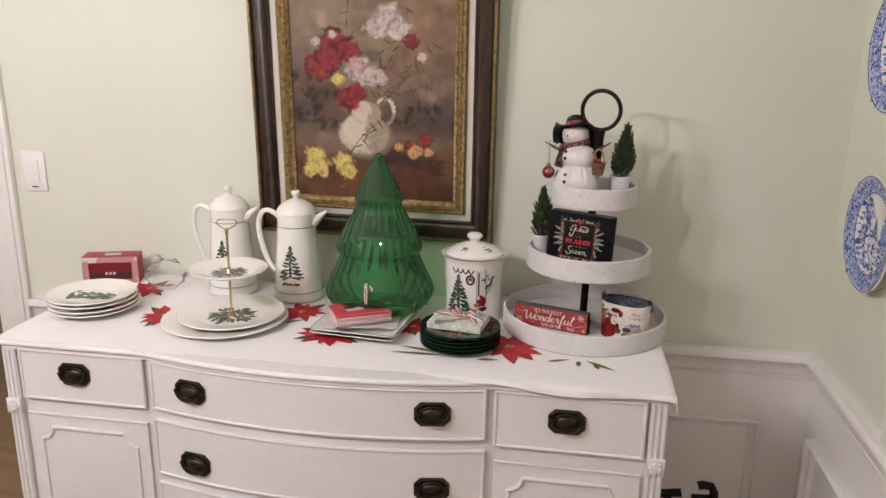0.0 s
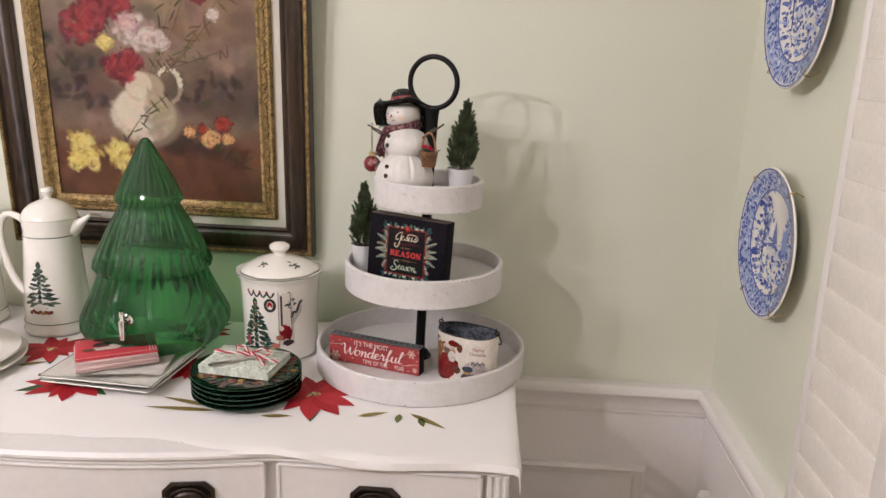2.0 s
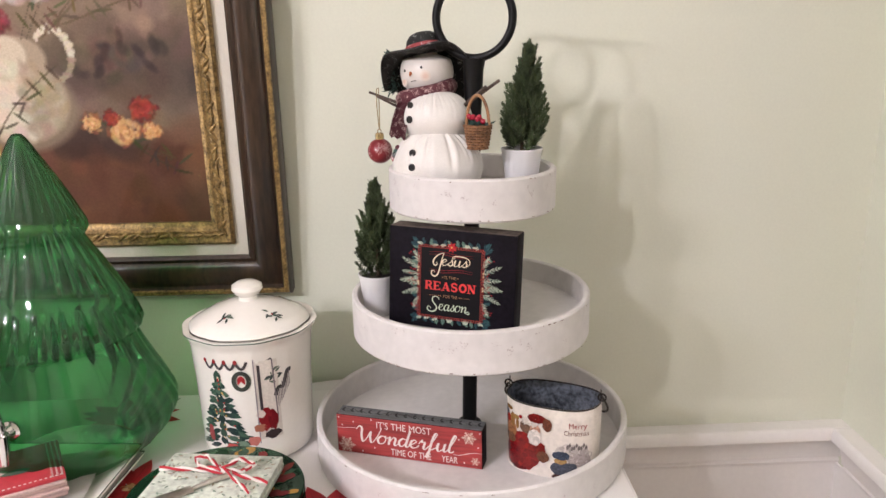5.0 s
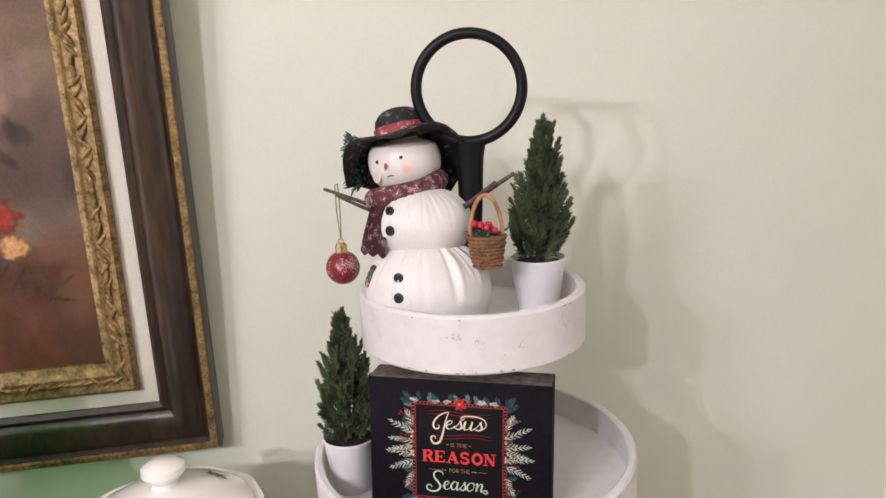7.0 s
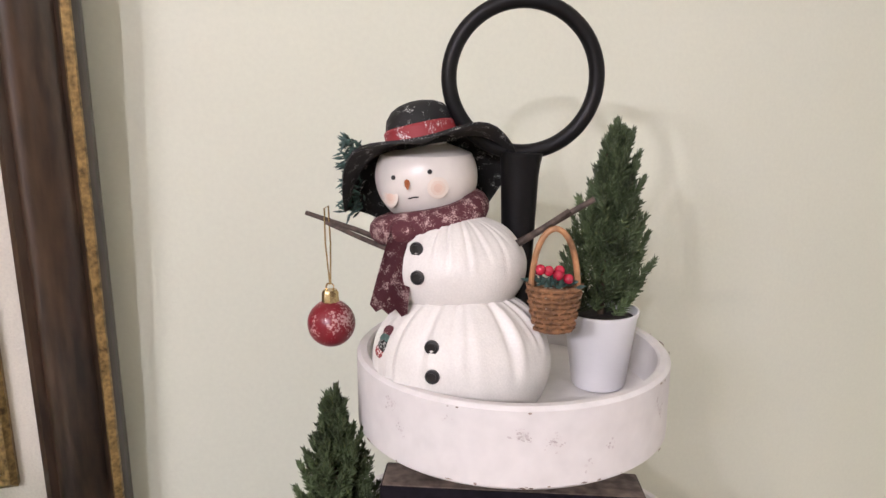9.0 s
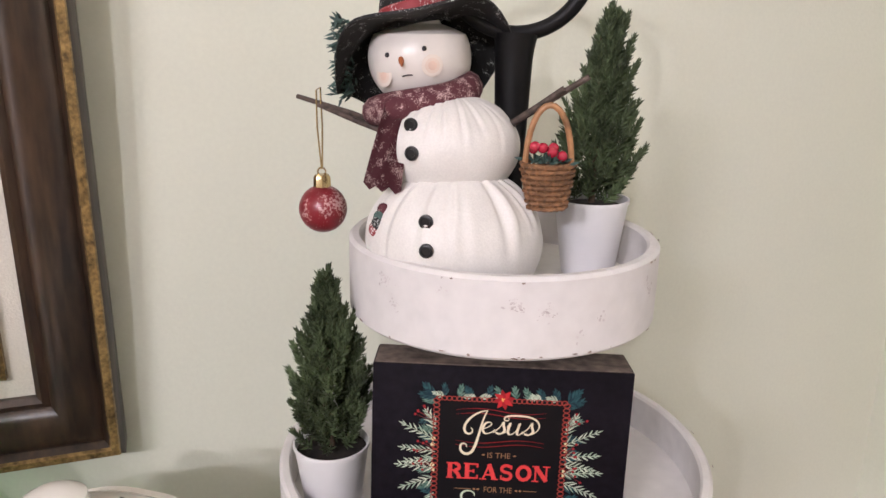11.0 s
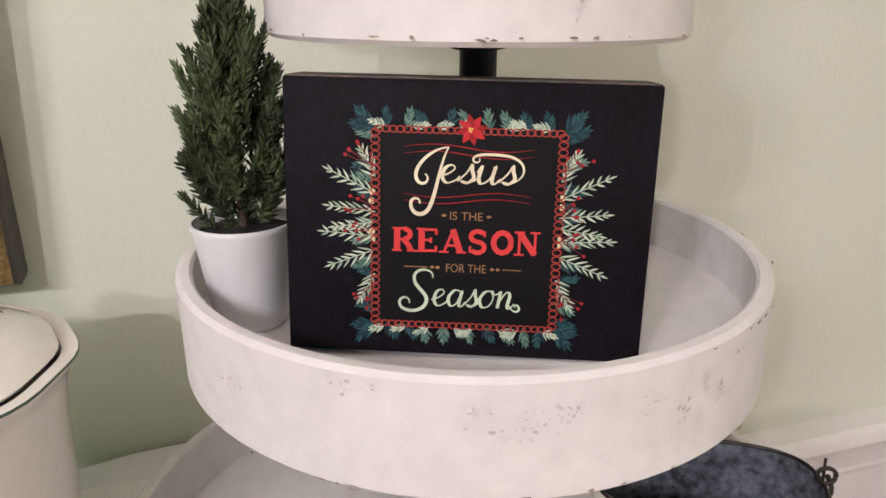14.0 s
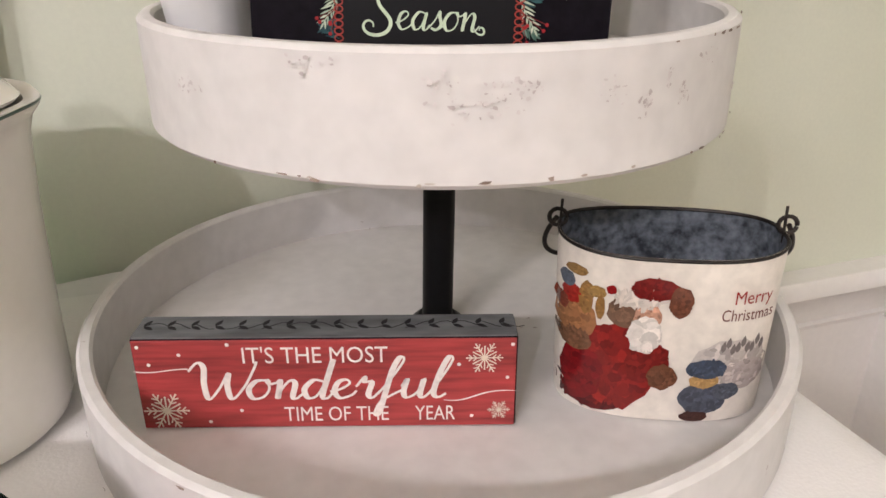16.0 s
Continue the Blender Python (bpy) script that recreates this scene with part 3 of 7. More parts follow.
def poinsettia(x, y, r, turn=0.0, n=11):
    d = Deco(lying(DESK))
    for k in range(3):
        d.leaf(x, y, r * 1.25, r * 0.4, turn + k * 2.1 + 0.5, LEAFG)
    for k in range(n):
        a = turn + 2 * math.pi * k / n + random.uniform(-0.12, 0.12)
        q = r * random.uniform(0.75, 1.1)
        col = RED if k % 2 else (178, 48, 54)
        d.leaf(x + 0.006 * math.cos(a), y + 0.006 * math.sin(a), q, q * 0.42, a, col, 7)
        d.stroke([(x + q * 0.2 * math.cos(a), y + q * 0.2 * math.sin(a)), (x + q * 0.9 * math.cos(a), y + q * 0.9 * math.sin(a))], 0.0007, DEEPRED)
    for k in range(14):
        a = random.uniform(0, 6.3)
        d.disc(x + r * 0.16 * math.cos(a) * random.random(), y + r * 0.16 * math.sin(a) * random.random(), 0.003, 0.003, random.choice([(214, 196, 150), (190, 160, 110), (160, 60, 50)]), n=8)
    return d.build("printed_poinsettia", INK, linen, "red printed poinsettia")


for x, y, r, a in ((-0.064, 1.531, 0.078, 0.2), (-0.471, 1.524, 0.07, 1.1), (-0.586, 1.655, 0.062, 0.5), (-0.898, 1.562, 0.066, 2.0), (-1.044, 1.745, 0.062, 0.9), (-0.297, 1.611, 0.05, 0.3), (-0.357, 1.781, 0.06, 0.3)):
    poinsettia(x, y, r, a)
for x, y, l, a in ((0.103, 1.483, 0.075, -0.62), (0.121, 1.47, 0.03, -1.3), (0.088, 1.478, 0.03, -1.6), (-0.197, 1.454, 0.12, 3.15), (-0.207, 1.466, 0.1, 2.9), (0.023, 1.463, 0.05, 0.4), (-0.759, 1.436, 0.06, 0.3), (-0.604, 1.574, 0.05, 0.5), (-0.127, 1.446, 0.05, 0.1), (-0.81, 1.555, 0.07, 0.1)):
    sprig = Deco(lying(DESK))
    sprig.leaf(x, y, l, 0.012, a, OLIVE if l > 0.04 else (96, 108, 58))
    sprig.build("printed_leaf", INK, linen, "olive green printed leaf")


# ---- picture ----
PX0, PX1, PZ0 = -0.7715, -0.1405, 1.0070
PW, PH = PX1 - PX0, 0.80
art = thing("painting", ((PX0 + PX1) / 2, BACK - 0.001, PZ0 + PH / 2), "still life of roses in a pitcher, walnut and gilt frame", "painting")
# it hangs on a wire and leans out from the wall at the top
art.matrix_basis = pose((PX0 + PX1) / 2, BACK - 0.001, PZ0, 3.2, 0.4, 0) @ pose(0, 0, PH / 2)
part("outer_frame", frame_ring(PW, PH, [(0, 0.0), (0, 0.022), (0.004, 0.027), (0.010, 0.028), (0.014, 0.022), (0.020, 0.026), (0.032, 0.030), (0.042, 0.027), (0.048, 0.019), (0.053, 0.022), (0.057, 0.018), (0.057, 0.0)]), WALNUT, art, "dark walnut outer frame")
part("gilt_line", frame_ring(PW - 0.006, PH - 0.006, [(0, 0.0275), (0.001, 0.0300), (0.006, 0.0305), (0.0075, 0.0275)]), GOLD, art, "thin gilt line")
part("liner", frame_ring(PW - 0.112, PH - 0.112, [(0, 0.0), (0, 0.014), (0.018, 0.013), (0.018, 0.0)]), LINEN, art, "off-white linen liner")
IW, IH = PW - 0.148, PH - 0.148
part("inner_frame", frame_ring(IW, IH, [(0, 0.0), (0, 0.019), (0.004, 0.023), (0.012, 0.020), (0.020, 0.022), (0.026, 0.015), (0.031, 0.013), (0.031, 0.0)]), GOLD, art, "carved gilt inner frame")


def carving(bmw, bmh):
    out = []
    def leafy(x, z, a):
        b = ball(0.0105, 0.0030, 0.0026, (0, 0, 0), 8, 6)
        return moved(b, pose(x, -0.0205, z) @ Matrix.Rotation(-a, 4, "Y"))
    n = 48
    for i in range(n):
        t = (i + 0.5) / n
        for z in (-bmh / 2 + 0.014, bmh / 2 - 0.014):
            out.append(leafy((t - 0.5) * (bmw - 0.03), z, random.uniform(-0.9, 0.9)))
    n = 66
    for i in range(n):
        t = (i + 0.5) / n
        for x in (-bmw / 2 + 0.014, bmw / 2 - 0.014):
            out.append(leafy(x, (t - 0.5) * (bmh - 0.03), random.uniform(0.7, 2.4)))
    return merge(*out)


tagged(part("carved_leaves", carving(IW, IH), GOLD, art, "gilt carved leaf ornament"), kind="stuff")
CW, CH = IW - 0.062, IH - 0.062
board = mat("painted_ground", (0.13, 0.085, 0.055), 0.5, var=0.55, scale=7, fine=45, bump=0.25, coat=0.1)
part("canvas", box(-CW / 2 - 0.002, CW / 2 + 0.002, -0.008, 0, -CH / 2 - 0.002, CH / 2 + 0.002), board, art, "brown oil painted ground")


def oil_painting():
    """A pitcher of roses and carnations, laid in with soft brush dabs on a grid of colour."""
    rnd = random.Random(5)
    nu, nv = 230, 320
    U, V = np.meshgrid((np.arange(nu) + 0.5) / nu, (np.arange(nv) + 0.5) / nv)
    img = np.zeros((nv, nu, 3))

    def mixin(col, w):
        img[:] = img * (1 - w[..., None]) + np.array(col, float) * w[..., None]

    def spot(u, v, a, b):
        return np.clip(1.3 - 1.3 * (((U - u) / a) ** 2 + ((V - v) / b) ** 2), 0, 1)

    mixin((126, 106, 90), np.ones((nv, nu)))
    mixin((134, 118, 102), spot(0.30, 0.95, 0.7, 0.45) * 0.8)
    mixin((128, 100, 78), spot(0.80, 0.80, 0.5, 0.35) * 0.6)
    mixin((74, 60, 52), spot(0.05, 0.42, 0.30, 0.18) * 0.8)
    mixin((78, 64, 56), spot(0.85, 0.36, 0.45, 0.10) * 0.8)
    mixin((88, 54, 38), np.clip((0.27 - V) / 0.10, 0, 1) * 0.85)
    mixin((108, 70, 50), spot(0.30, 0.04, 0.35, 0.07) * 0.6)
    mixin((50, 38, 34), spot(0.66, 0.20, 0.25, 0.06) * 0.7)

    def dab(u, v, s, col, spread=9, soft=2.2, opacity=0.8, turn=None, slim=None):
        """One brush mark: s in metres."""
        c = np.array([max(0, min(255, k + rnd.uniform(-spread, spread))) for k in col])
        t = rnd.uniform(0, 3.14) if turn is None else turn
        a, b = s * rnd.uniform(0.7, 1.2), s * (slim or rnd.uniform(0.35, 0.8))
        i0, i1 = max(0, int((u - s * 1.5 / CW) * nu)), min(nu, int((u + s * 1.5 / CW) * nu) + 2)
        j0, j1 = max(0, int((v - s * 1.5 / CH) * nv)), min(nv, int((v + s * 1.5 / CH) * nv) + 2)
        if i0 >= i1 or j0 >= j1:
            return
        x, y = (U[j0:j1, i0:i1] - u) * CW, (V[j0:j1, i0:i1] - v) * CH
        p, q = x * math.cos(t) + y * math.sin(t), -x * math.sin(t) + y * math.cos(t)
        w = np.clip(soft * (1 - (p / a) ** 2 - (q / b) ** 2), 0, 1)[..., None] * opacity
        img[j0:j1, i0:i1] = img[j0:j1, i0:i1] * (1 - w) + c * w

    for _ in range(900):
        u, v = rnd.random(), rnd.random()
        here = img[min(nv - 1, int(v * nv)), min(nu - 1, int(u * nu))]
        dab(u, v, rnd.uniform(0.012, 0.045), tuple(here * rnd.uniform(0.84, 1.16)), 4, 1.2, 0.55)
    for u, v in ((0.08, 0.46), (0.16, 0.42), (0.10, 0.36), (0.75, 0.40), (0.85, 0.38), (0.70, 0.36), (0.2, 0.32), (0.03, 0.52)):
        for _ in range(10):
            dab(u + rnd.uniform(-0.07, 0.07), v + rnd.uniform(-0.03, 0.03), 0.016, rnd.choice([(46, 38, 36), (74, 64, 58), (100, 86, 72)]), 10, 1.2, 0.5)
    # the pitcher
    for u, v, a, b, c in ((0.455, 0.270, 0.185, 0.105, (128, 112, 94)), (0.445, 0.285, 0.165, 0.098, (178, 164, 142)), (0.42, 0.30, 0.115, 0.078, (208, 196, 176)), (0.46, 0.375, 0.10, 0.055, (170, 152, 130)), (0.43, 0.385, 0.07, 0.045, (200, 186, 164))):
        mixin(c, np.clip(3.5 * (1 - ((U - u) / a) ** 2 - ((V - v) / b) ** 2), 0, 1) * 0.9)
    for _ in range(160):
        t, q = rnd.uniform(0, 6.3), rnd.random() ** 0.6
        dab(0.445 + 0.15 * q * math.cos(t), 0.285 + 0.085 * q * math.sin(t), 0.012, (204, 192, 172) if math.cos(t) < 0.2 else (150, 132, 110), 12, 1.2, 0.4)
    for i in range(40):
        a = 2.4 - i * 0.1
        dab(0.575 + 0.055 * math.cos(a), 0.385 + 0.055 * math.sin(a), 0.0065, (204, 192, 172) if i < 26 else (150, 132, 112), 8)
    # stems and thin leaves
    for u0, v0, u1, v1 in ((0.5, 0.42, 0.72, 0.80), (0.52, 0.42, 0.82, 0.60), (0.5, 0.42, 0.66, 0.85), (0.42, 0.42, 0.36, 0.83), (0.56, 0.45, 0.86, 0.66), (0.58, 0.36, 0.36, 0.20), (0.62, 0.26, 0.92, 0.15), (0.7, 0.22, 0.95, 0.12), (0.55, 0.44, 0.86, 0.50), (0.34, 0.5, 0.24, 0.72)):
        tone = rnd.choice([(70, 62, 42), (86, 74, 52), (60, 54, 38)])
        for k in range(60):
            t = k / 59
            dab(u0 + (u1 - u0) * t + 0.03 * math.sin(t * 3 + u1 * 9), v0 + (v1 - v0) * t, 0.0024, tone, 6, 1.6, 0.45)
            if k % 6 == 5:
                dab(u0 + (u1 - u0) * t + rnd.uniform(-0.03, 0.03), v0 + (v1 - v0) * t, 0.014, tone, 14, 2, 0.7, rnd.uniform(0, 3.1), 0.16)

    def bloom(u, v, r, light, mid, dark, n=120):
        for i in range(n):
            q = (1 - i / n) ** 0.6
            t = rnd.uniform(0, 6.3)
            col = dark if i < n * 0.22 else (mid if rnd.random() < 0.55 else (light if rnd.random() < 0.7 else dark))
            dab(u + q * r * rnd.uniform(0.5, 1.2) / CW * math.cos(t), v + q * r * rnd.uniform(0.5, 1.05) / CH * math.sin(t), r * rnd.uniform(0.14, 0.42), col, 10, 1.3, 0.6, t + rnd.uniform(0.4, 2.4), 0.55)

    white, pink, red, yel = ((206, 194, 186), (186, 170, 162), (142, 122, 114)), ((198, 170, 164), (176, 142, 136), (136, 102, 98)), ((150, 62, 64), (128, 46, 50), (92, 36, 40)), ((222, 206, 134), (204, 182, 104), (158, 132, 72))
    amber, rust = ((220, 182, 132), (196, 146, 96), (140, 88, 58)), ((164, 66, 50), (138, 50, 42), (96, 38, 32))
    for u, v, r, c in ((0.28, 0.93, 0.03, pink), (0.40, 0.88, 0.02, white), (0.27, 0.655, 0.044, red), (0.35, 0.63, 0.036, red), (0.18, 0.565, 0.040, red), (0.24, 0.60, 0.034, red), (0.16, 0.67, 0.014, white), (0.26, 0.70, 0.012, white), (0.58, 0.755, 0.042, white), (0.65, 0.74, 0.040, white), (0.52, 0.725, 0.030, white), (0.60, 0.79, 0.028, white), (0.74, 0.675, 0.020, red), (0.80, 0.615, 0.015, white), (0.43, 0.555, 0.040, white), (0.50, 0.535, 0.030, white), (0.40, 0.58, 0.024, pink), (0.56, 0.52, 0.018, white), (0.29, 0.515, 0.018, yel), (0.36, 0.44, 0.036, red), (0.40, 0.46, 0.024, red), (0.13, 0.185, 0.030, yel), (0.16, 0.13, 0.030, yel), (0.10, 0.12, 0.026, yel), (0.31, 0.155, 0.030, yel), (0.34, 0.115, 0.026, yel), (0.76, 0.215, 0.022, amber), (0.82, 0.265, 0.019, rust), (0.66, 0.235, 0.015, amber), (0.84, 0.215, 0.014, amber), (0.72, 0.245, 0.012, rust)):
        bloom(u, v, r, *c)
    dab(0.30, 0.045, 0.012, (190, 160, 110), 4, 2, 0.6, 0.1, 0.12)
    x, z = (U - 0.5) * CW * nu / (nu - 1), (V - 0.5) * CH * nv / (nv - 1)
    relief = 0.0003 * (img.sum(2) / 765)
    verts = np.stack([x.ravel(), -0.0083 - relief.ravel(), z.ravel()], 1)
    ix = np.arange(nu * nv).reshape(nv, nu)
    faces = np.stack([ix[:-1, :-1].ravel(), ix[:-1, 1:].ravel(), ix[1:, 1:].ravel(), ix[1:, :-1].ravel()], 1)
    me = bpy.data.meshes.new("oil_painting")
    me.from_pydata(verts.tolist(), [], faces.tolist())
    c = np.clip(img, 0, 255).reshape(-1, 3) / 255
    c = np.where(c < 0.04045, c / 12.92, ((c + 0.055) / 1.055) ** 2.4)
    ink = me.color_attributes.new("ink", "FLOAT_COLOR", "POINT")
    ink.data.foreach_set("color", np.concatenate([c, np.ones((len(c), 1))], 1).ravel().tolist())
    me.materials.append(CANVAS)
    ob = new("oil_painting", me)
    ob.parent = art
    return tagged(ob, "roses, carnations and a white pitcher in oils")


oil_painting()

# ---- three-tier tray ----
TX, TY = 0.1015, 1.699
CUT = 0.0006


def tray_ring(r, h, lift):
    """A low drum: a bent-wood rim round a raised floor."""
    w = 0.0075
    prof = [(0, lift - 0.010), (r - w, lift - 0.010), (r - w, 0.0), (r - 0.002, 0.0), (r, 0.002), (r, h - 0.002), (r - 0.002, h), (r - w + 0.0015, h), (r - w, h - 0.0015), (r - w, lift), (0, lift)]
    return lathe(prof, 96, lambda a, q, z: q * (1 + 0.004 * math.sin(3 * a + r * 40)) if q > 0.02 else q)


tiers = thing("tiered_tray", (TX, TY, DESK), "three-tier round tray in distressed white wood, black pole", "tiered tray")
LV = []
# rubbed patches on each rim: angle round it, height, marks, spread
RUBBED = (((-2, 0.024, 14, 0.0007), (11, 0.022, 10, 0.0006), (14, 0.025, 8, 0.0008), (-14, 0.023, 12, 0.0012), (-34, 0.026, 12, 0.002), (27, 0.024, 10, 0.001), (40, 0.020, 12, 0.0012), (-52, 0.022, 14, 0.002)),
          ((-38, 0.043, 26, 0.004), (-14, 0.030, 44, 0.007), (-8, 0.036, 34, 0.006), (-19, 0.038, 18, 0.003), (6, 0.033, 18, 0.003), (13, 0.026, 26, 0.0012), (17, 0.034, 20, 0.0012), (21, 0.028, 24, 0.0012), (27, 0.040, 16, 0.003), (-60, 0.030, 22, 0.004), (42, 0.022, 18, 0.003)),
          ((-10, 0.028, 34, 0.0030), (-20, 0.0315, 36, 0.0028), (-66, 0.0355, 34, 0.0030), (-62, 0.024, 16, 0.002), (36, 0.0274, 34, 0.0016), (33, 0.034, 16, 0.0012), (10, 0.022, 8, 0.0012), (-44, 0.038, 10, 0.002), (52, 0.030, 16, 0.002), (2, 0.012, 8, 0.001)))
for r, z0, z1, lift, ox, oy, rx, ry in ((0.1897, DESK, 0.9062, 0.0100, -0.003, -0.006, 0.0, 0.1), (0.1412, 1.0090, 1.0584, 0.0215, 0.0, 0.0, 0.6, -0.1), (0.0960, 1.1581, 1.2047, 0.0175, 0.0038, 0.005, 0.3, 0.7)):
    LV.append(z0 + lift)
    at = pose(ox, oy, z0 - DESK, rx, ry, 0)
    tr = part("tray", moved(tray_ring(r, z1 - z0, lift), at), TRAY, tiers, "round tray of rubbed white wood")
    rnd = random.Random(int(r * 1000))
    d = Deco(round_face(lambda v, r=r: r * 1.0045, 0.0), step=0.000002, base=0.0003)
    hh = z1 - z0
    for turn, v, n, wide in RUBBED[len(LV) - 1]:
        for _ in range(n):
            q = rnd.uniform(0.0002, 0.0007)
            d.disc(radians(turn) * r + rnd.gauss(0, wide), v + rnd.gauss(0, 0.0022), q * rnd.uniform(0.6, 2.2), q * rnd.uniform(0.5, 1.6), rnd.choice([(212, 206, 205), (206, 199, 198), (198, 190, 190), (214, 208, 207), (186, 177, 176)]), rnd.uniform(-0.6, 0.6) + (1.3 if wide < 0.0015 else 0), 6, 0.8)
    for _ in range(26):
        a = rnd.uniform(-1.6, 1.6) * r
        d.disc(a, rnd.choice([0.0026, 0.0034, hh - 0.0022]), rnd.uniform(0.0006, 0.0030), rnd.uniform(0.0003, 0.0008), rnd.choice([(150, 134, 124), (176, 164, 154), (120, 104, 94)]), 0, 7, 0.8)
    d.v = [at @ Vector(p) for p in d.v]
    tagged(d.build("paint_wear", INK, tr), "rubbed and chipped spots in the paint", kind="stuff")
P0, P1 = Vector((-0.004, -0.004, LV[0] - DESK)), Vector((0.0066, 0.001, 1.3103 - DESK))
part("pole", tube([P0 + (P1 - P0) * t for t in (0, 0.33, 0.66, 0.87, 0.94, 1)] + [Vector((0.0070, 0.001, 1.3163 - DESK)), Vector((0.0075, 0.001, 1.3243 - DESK))], [0.0088, 0.0088, 0.0088, 0.0090, 0.0102, 0.0112, 0.0117, 0.0128], 20), IRON, tiers, "black iron pole")
part("flange", moved(lathe([(0, 0), (0.021, 0), (0.021, 0.003), (0.018, 0.006), (0.015, 0.012), (0.0105, 0.016), (0, 0.016)], 28), pose(P0.x, P0.y, LV[0] - DESK)), IRON, tiers)
for z in (1.0090 - DESK, 1.1581 - DESK):
    q = P0 + (P1 - P0) * ((z - 0.016) / (P1.z - 0.016))
    part("collar", moved(lathe([(0.0088, -0.007), (0.013, -0.006), (0.013, 0.0055), (0.0088, 0.0055)], 24), pose(q.x, q.y, z)), IRON, tiers)
part("handle_ring", moved(tube([(0.0428 * math.cos(a), 0, 0.0428 * math.sin(a)) for a in [i * math.pi / 32 for i in range(64)]], 0.0046, 12, True), pose(0.0078, 0.001, 1.3672 - DESK, 0, 0, -17)), IRON, tiers, "black iron ring handle")


# ---- glass tree ----
def tree_wave(a, r, z):
    k = 0.0160 * max(0, min(1, (z - 0.012) / 0.02)) * min(1, max(0, (0.375 - z) / 0.03))
    return r * (1 + k * math.cos(28 * a + 14 * z))


GT = thing("glass_tree_dispenser", (-0.3955, 1.688, DESK), "fluted green glass drink dispenser shaped like a fir tree", "drink dispenser")
TREE = [(0, 0.004), (0.070, 0.004), (0.078, 0.0), (0.084, 0.005), (0.094, 0.013), (0.112, 0.028), (0.125, 0.045), (0.1305, 0.059), (0.1310, 0.066), (0.1285, 0.076), (0.1195, 0.096), (0.1090, 0.118), (0.1005, 0.137), (0.0950, 0.151), (0.0930, 0.1565), (0.0970, 0.1595), (0.1015, 0.164), (0.1030, 0.169), (0.1015, 0.176), (0.0920, 0.198), (0.0800, 0.223), (0.0680, 0.246), (0.0570, 0.265), (0.0525, 0.274), (0.0520, 0.2775), (0.0545, 0.2805), (0.0572, 0.285), (0.0575, 0.290), (0.0555, 0.296), (0.0455, 0.319), (0.0335, 0.344), (0.0220, 0.366), (0.0140, 0.381), (0.0090, 0.390), (0.0050, 0.3945), (0, 0.3955)]
part("jar", lathe(TREE, 204, tree_wave), GREEN_GLASS, GT, "fluted green glass")
tap = part("spigot", moved(merge(moved(lathe([(0, 0), (0.013, 0), (0.013, 0.003), (0.009, 0.005), (0.006, 0.014), (0, 0.014)], 20), pose(0, 0, 0, 90)), tube([(0, -0.008, 0), (0, -0.018, 0), (0, -0.024, 0)], [0.006, 0.009, 0.008], 14), tube([(0, -0.021, 0.004), (0, -0.022, -0.014), (0, -0.0235, -0.030), (0, -0.024, -0.034)], [0.009, 0.008, 0.0065, 0.0065], 14), tube([(0, -0.020, 0.004), (0, -0.0205, 0.016), (0, -0.022, 0.026)], [0.0045, 0.0065, 0.005], 12)), pose(0.002, -0.1165, 0.098) @ Matrix.Scale(0.85, 4)), CHROME, GT, "chrome spigot")


# ---- carafes ----
def fir(d, u, v, h, w, cols, rnd, tiers_n=9):
    """A printed fir tree."""
    for k in range(tiers_n):
        t = k / (tiers_n - 1)
        z = v + h * t
        ww = w * (1 - t) + w * 0.06
        for s in (-1, 1):
            for j in range(4):
                q = (j + rnd.uniform(0.2, 1)) / 4
                d.leaf(u + s * ww * 0.5 * q * 0.7, z + rnd.uniform(0, h * 0.06), ww * 0.30 + 0.003, h * 0.075, (0 if s > 0 else math.pi) + s * rnd.uniform(-0.5, 0.15), rnd.choice(cols))
        d.leaf(u, z, h * 0.16, w * 0.16, math.pi / 2, rnd.choice(cols))


FIRS = [(62, 74, 70), (78, 92, 84), (50, 58, 58), (98, 110, 98)]


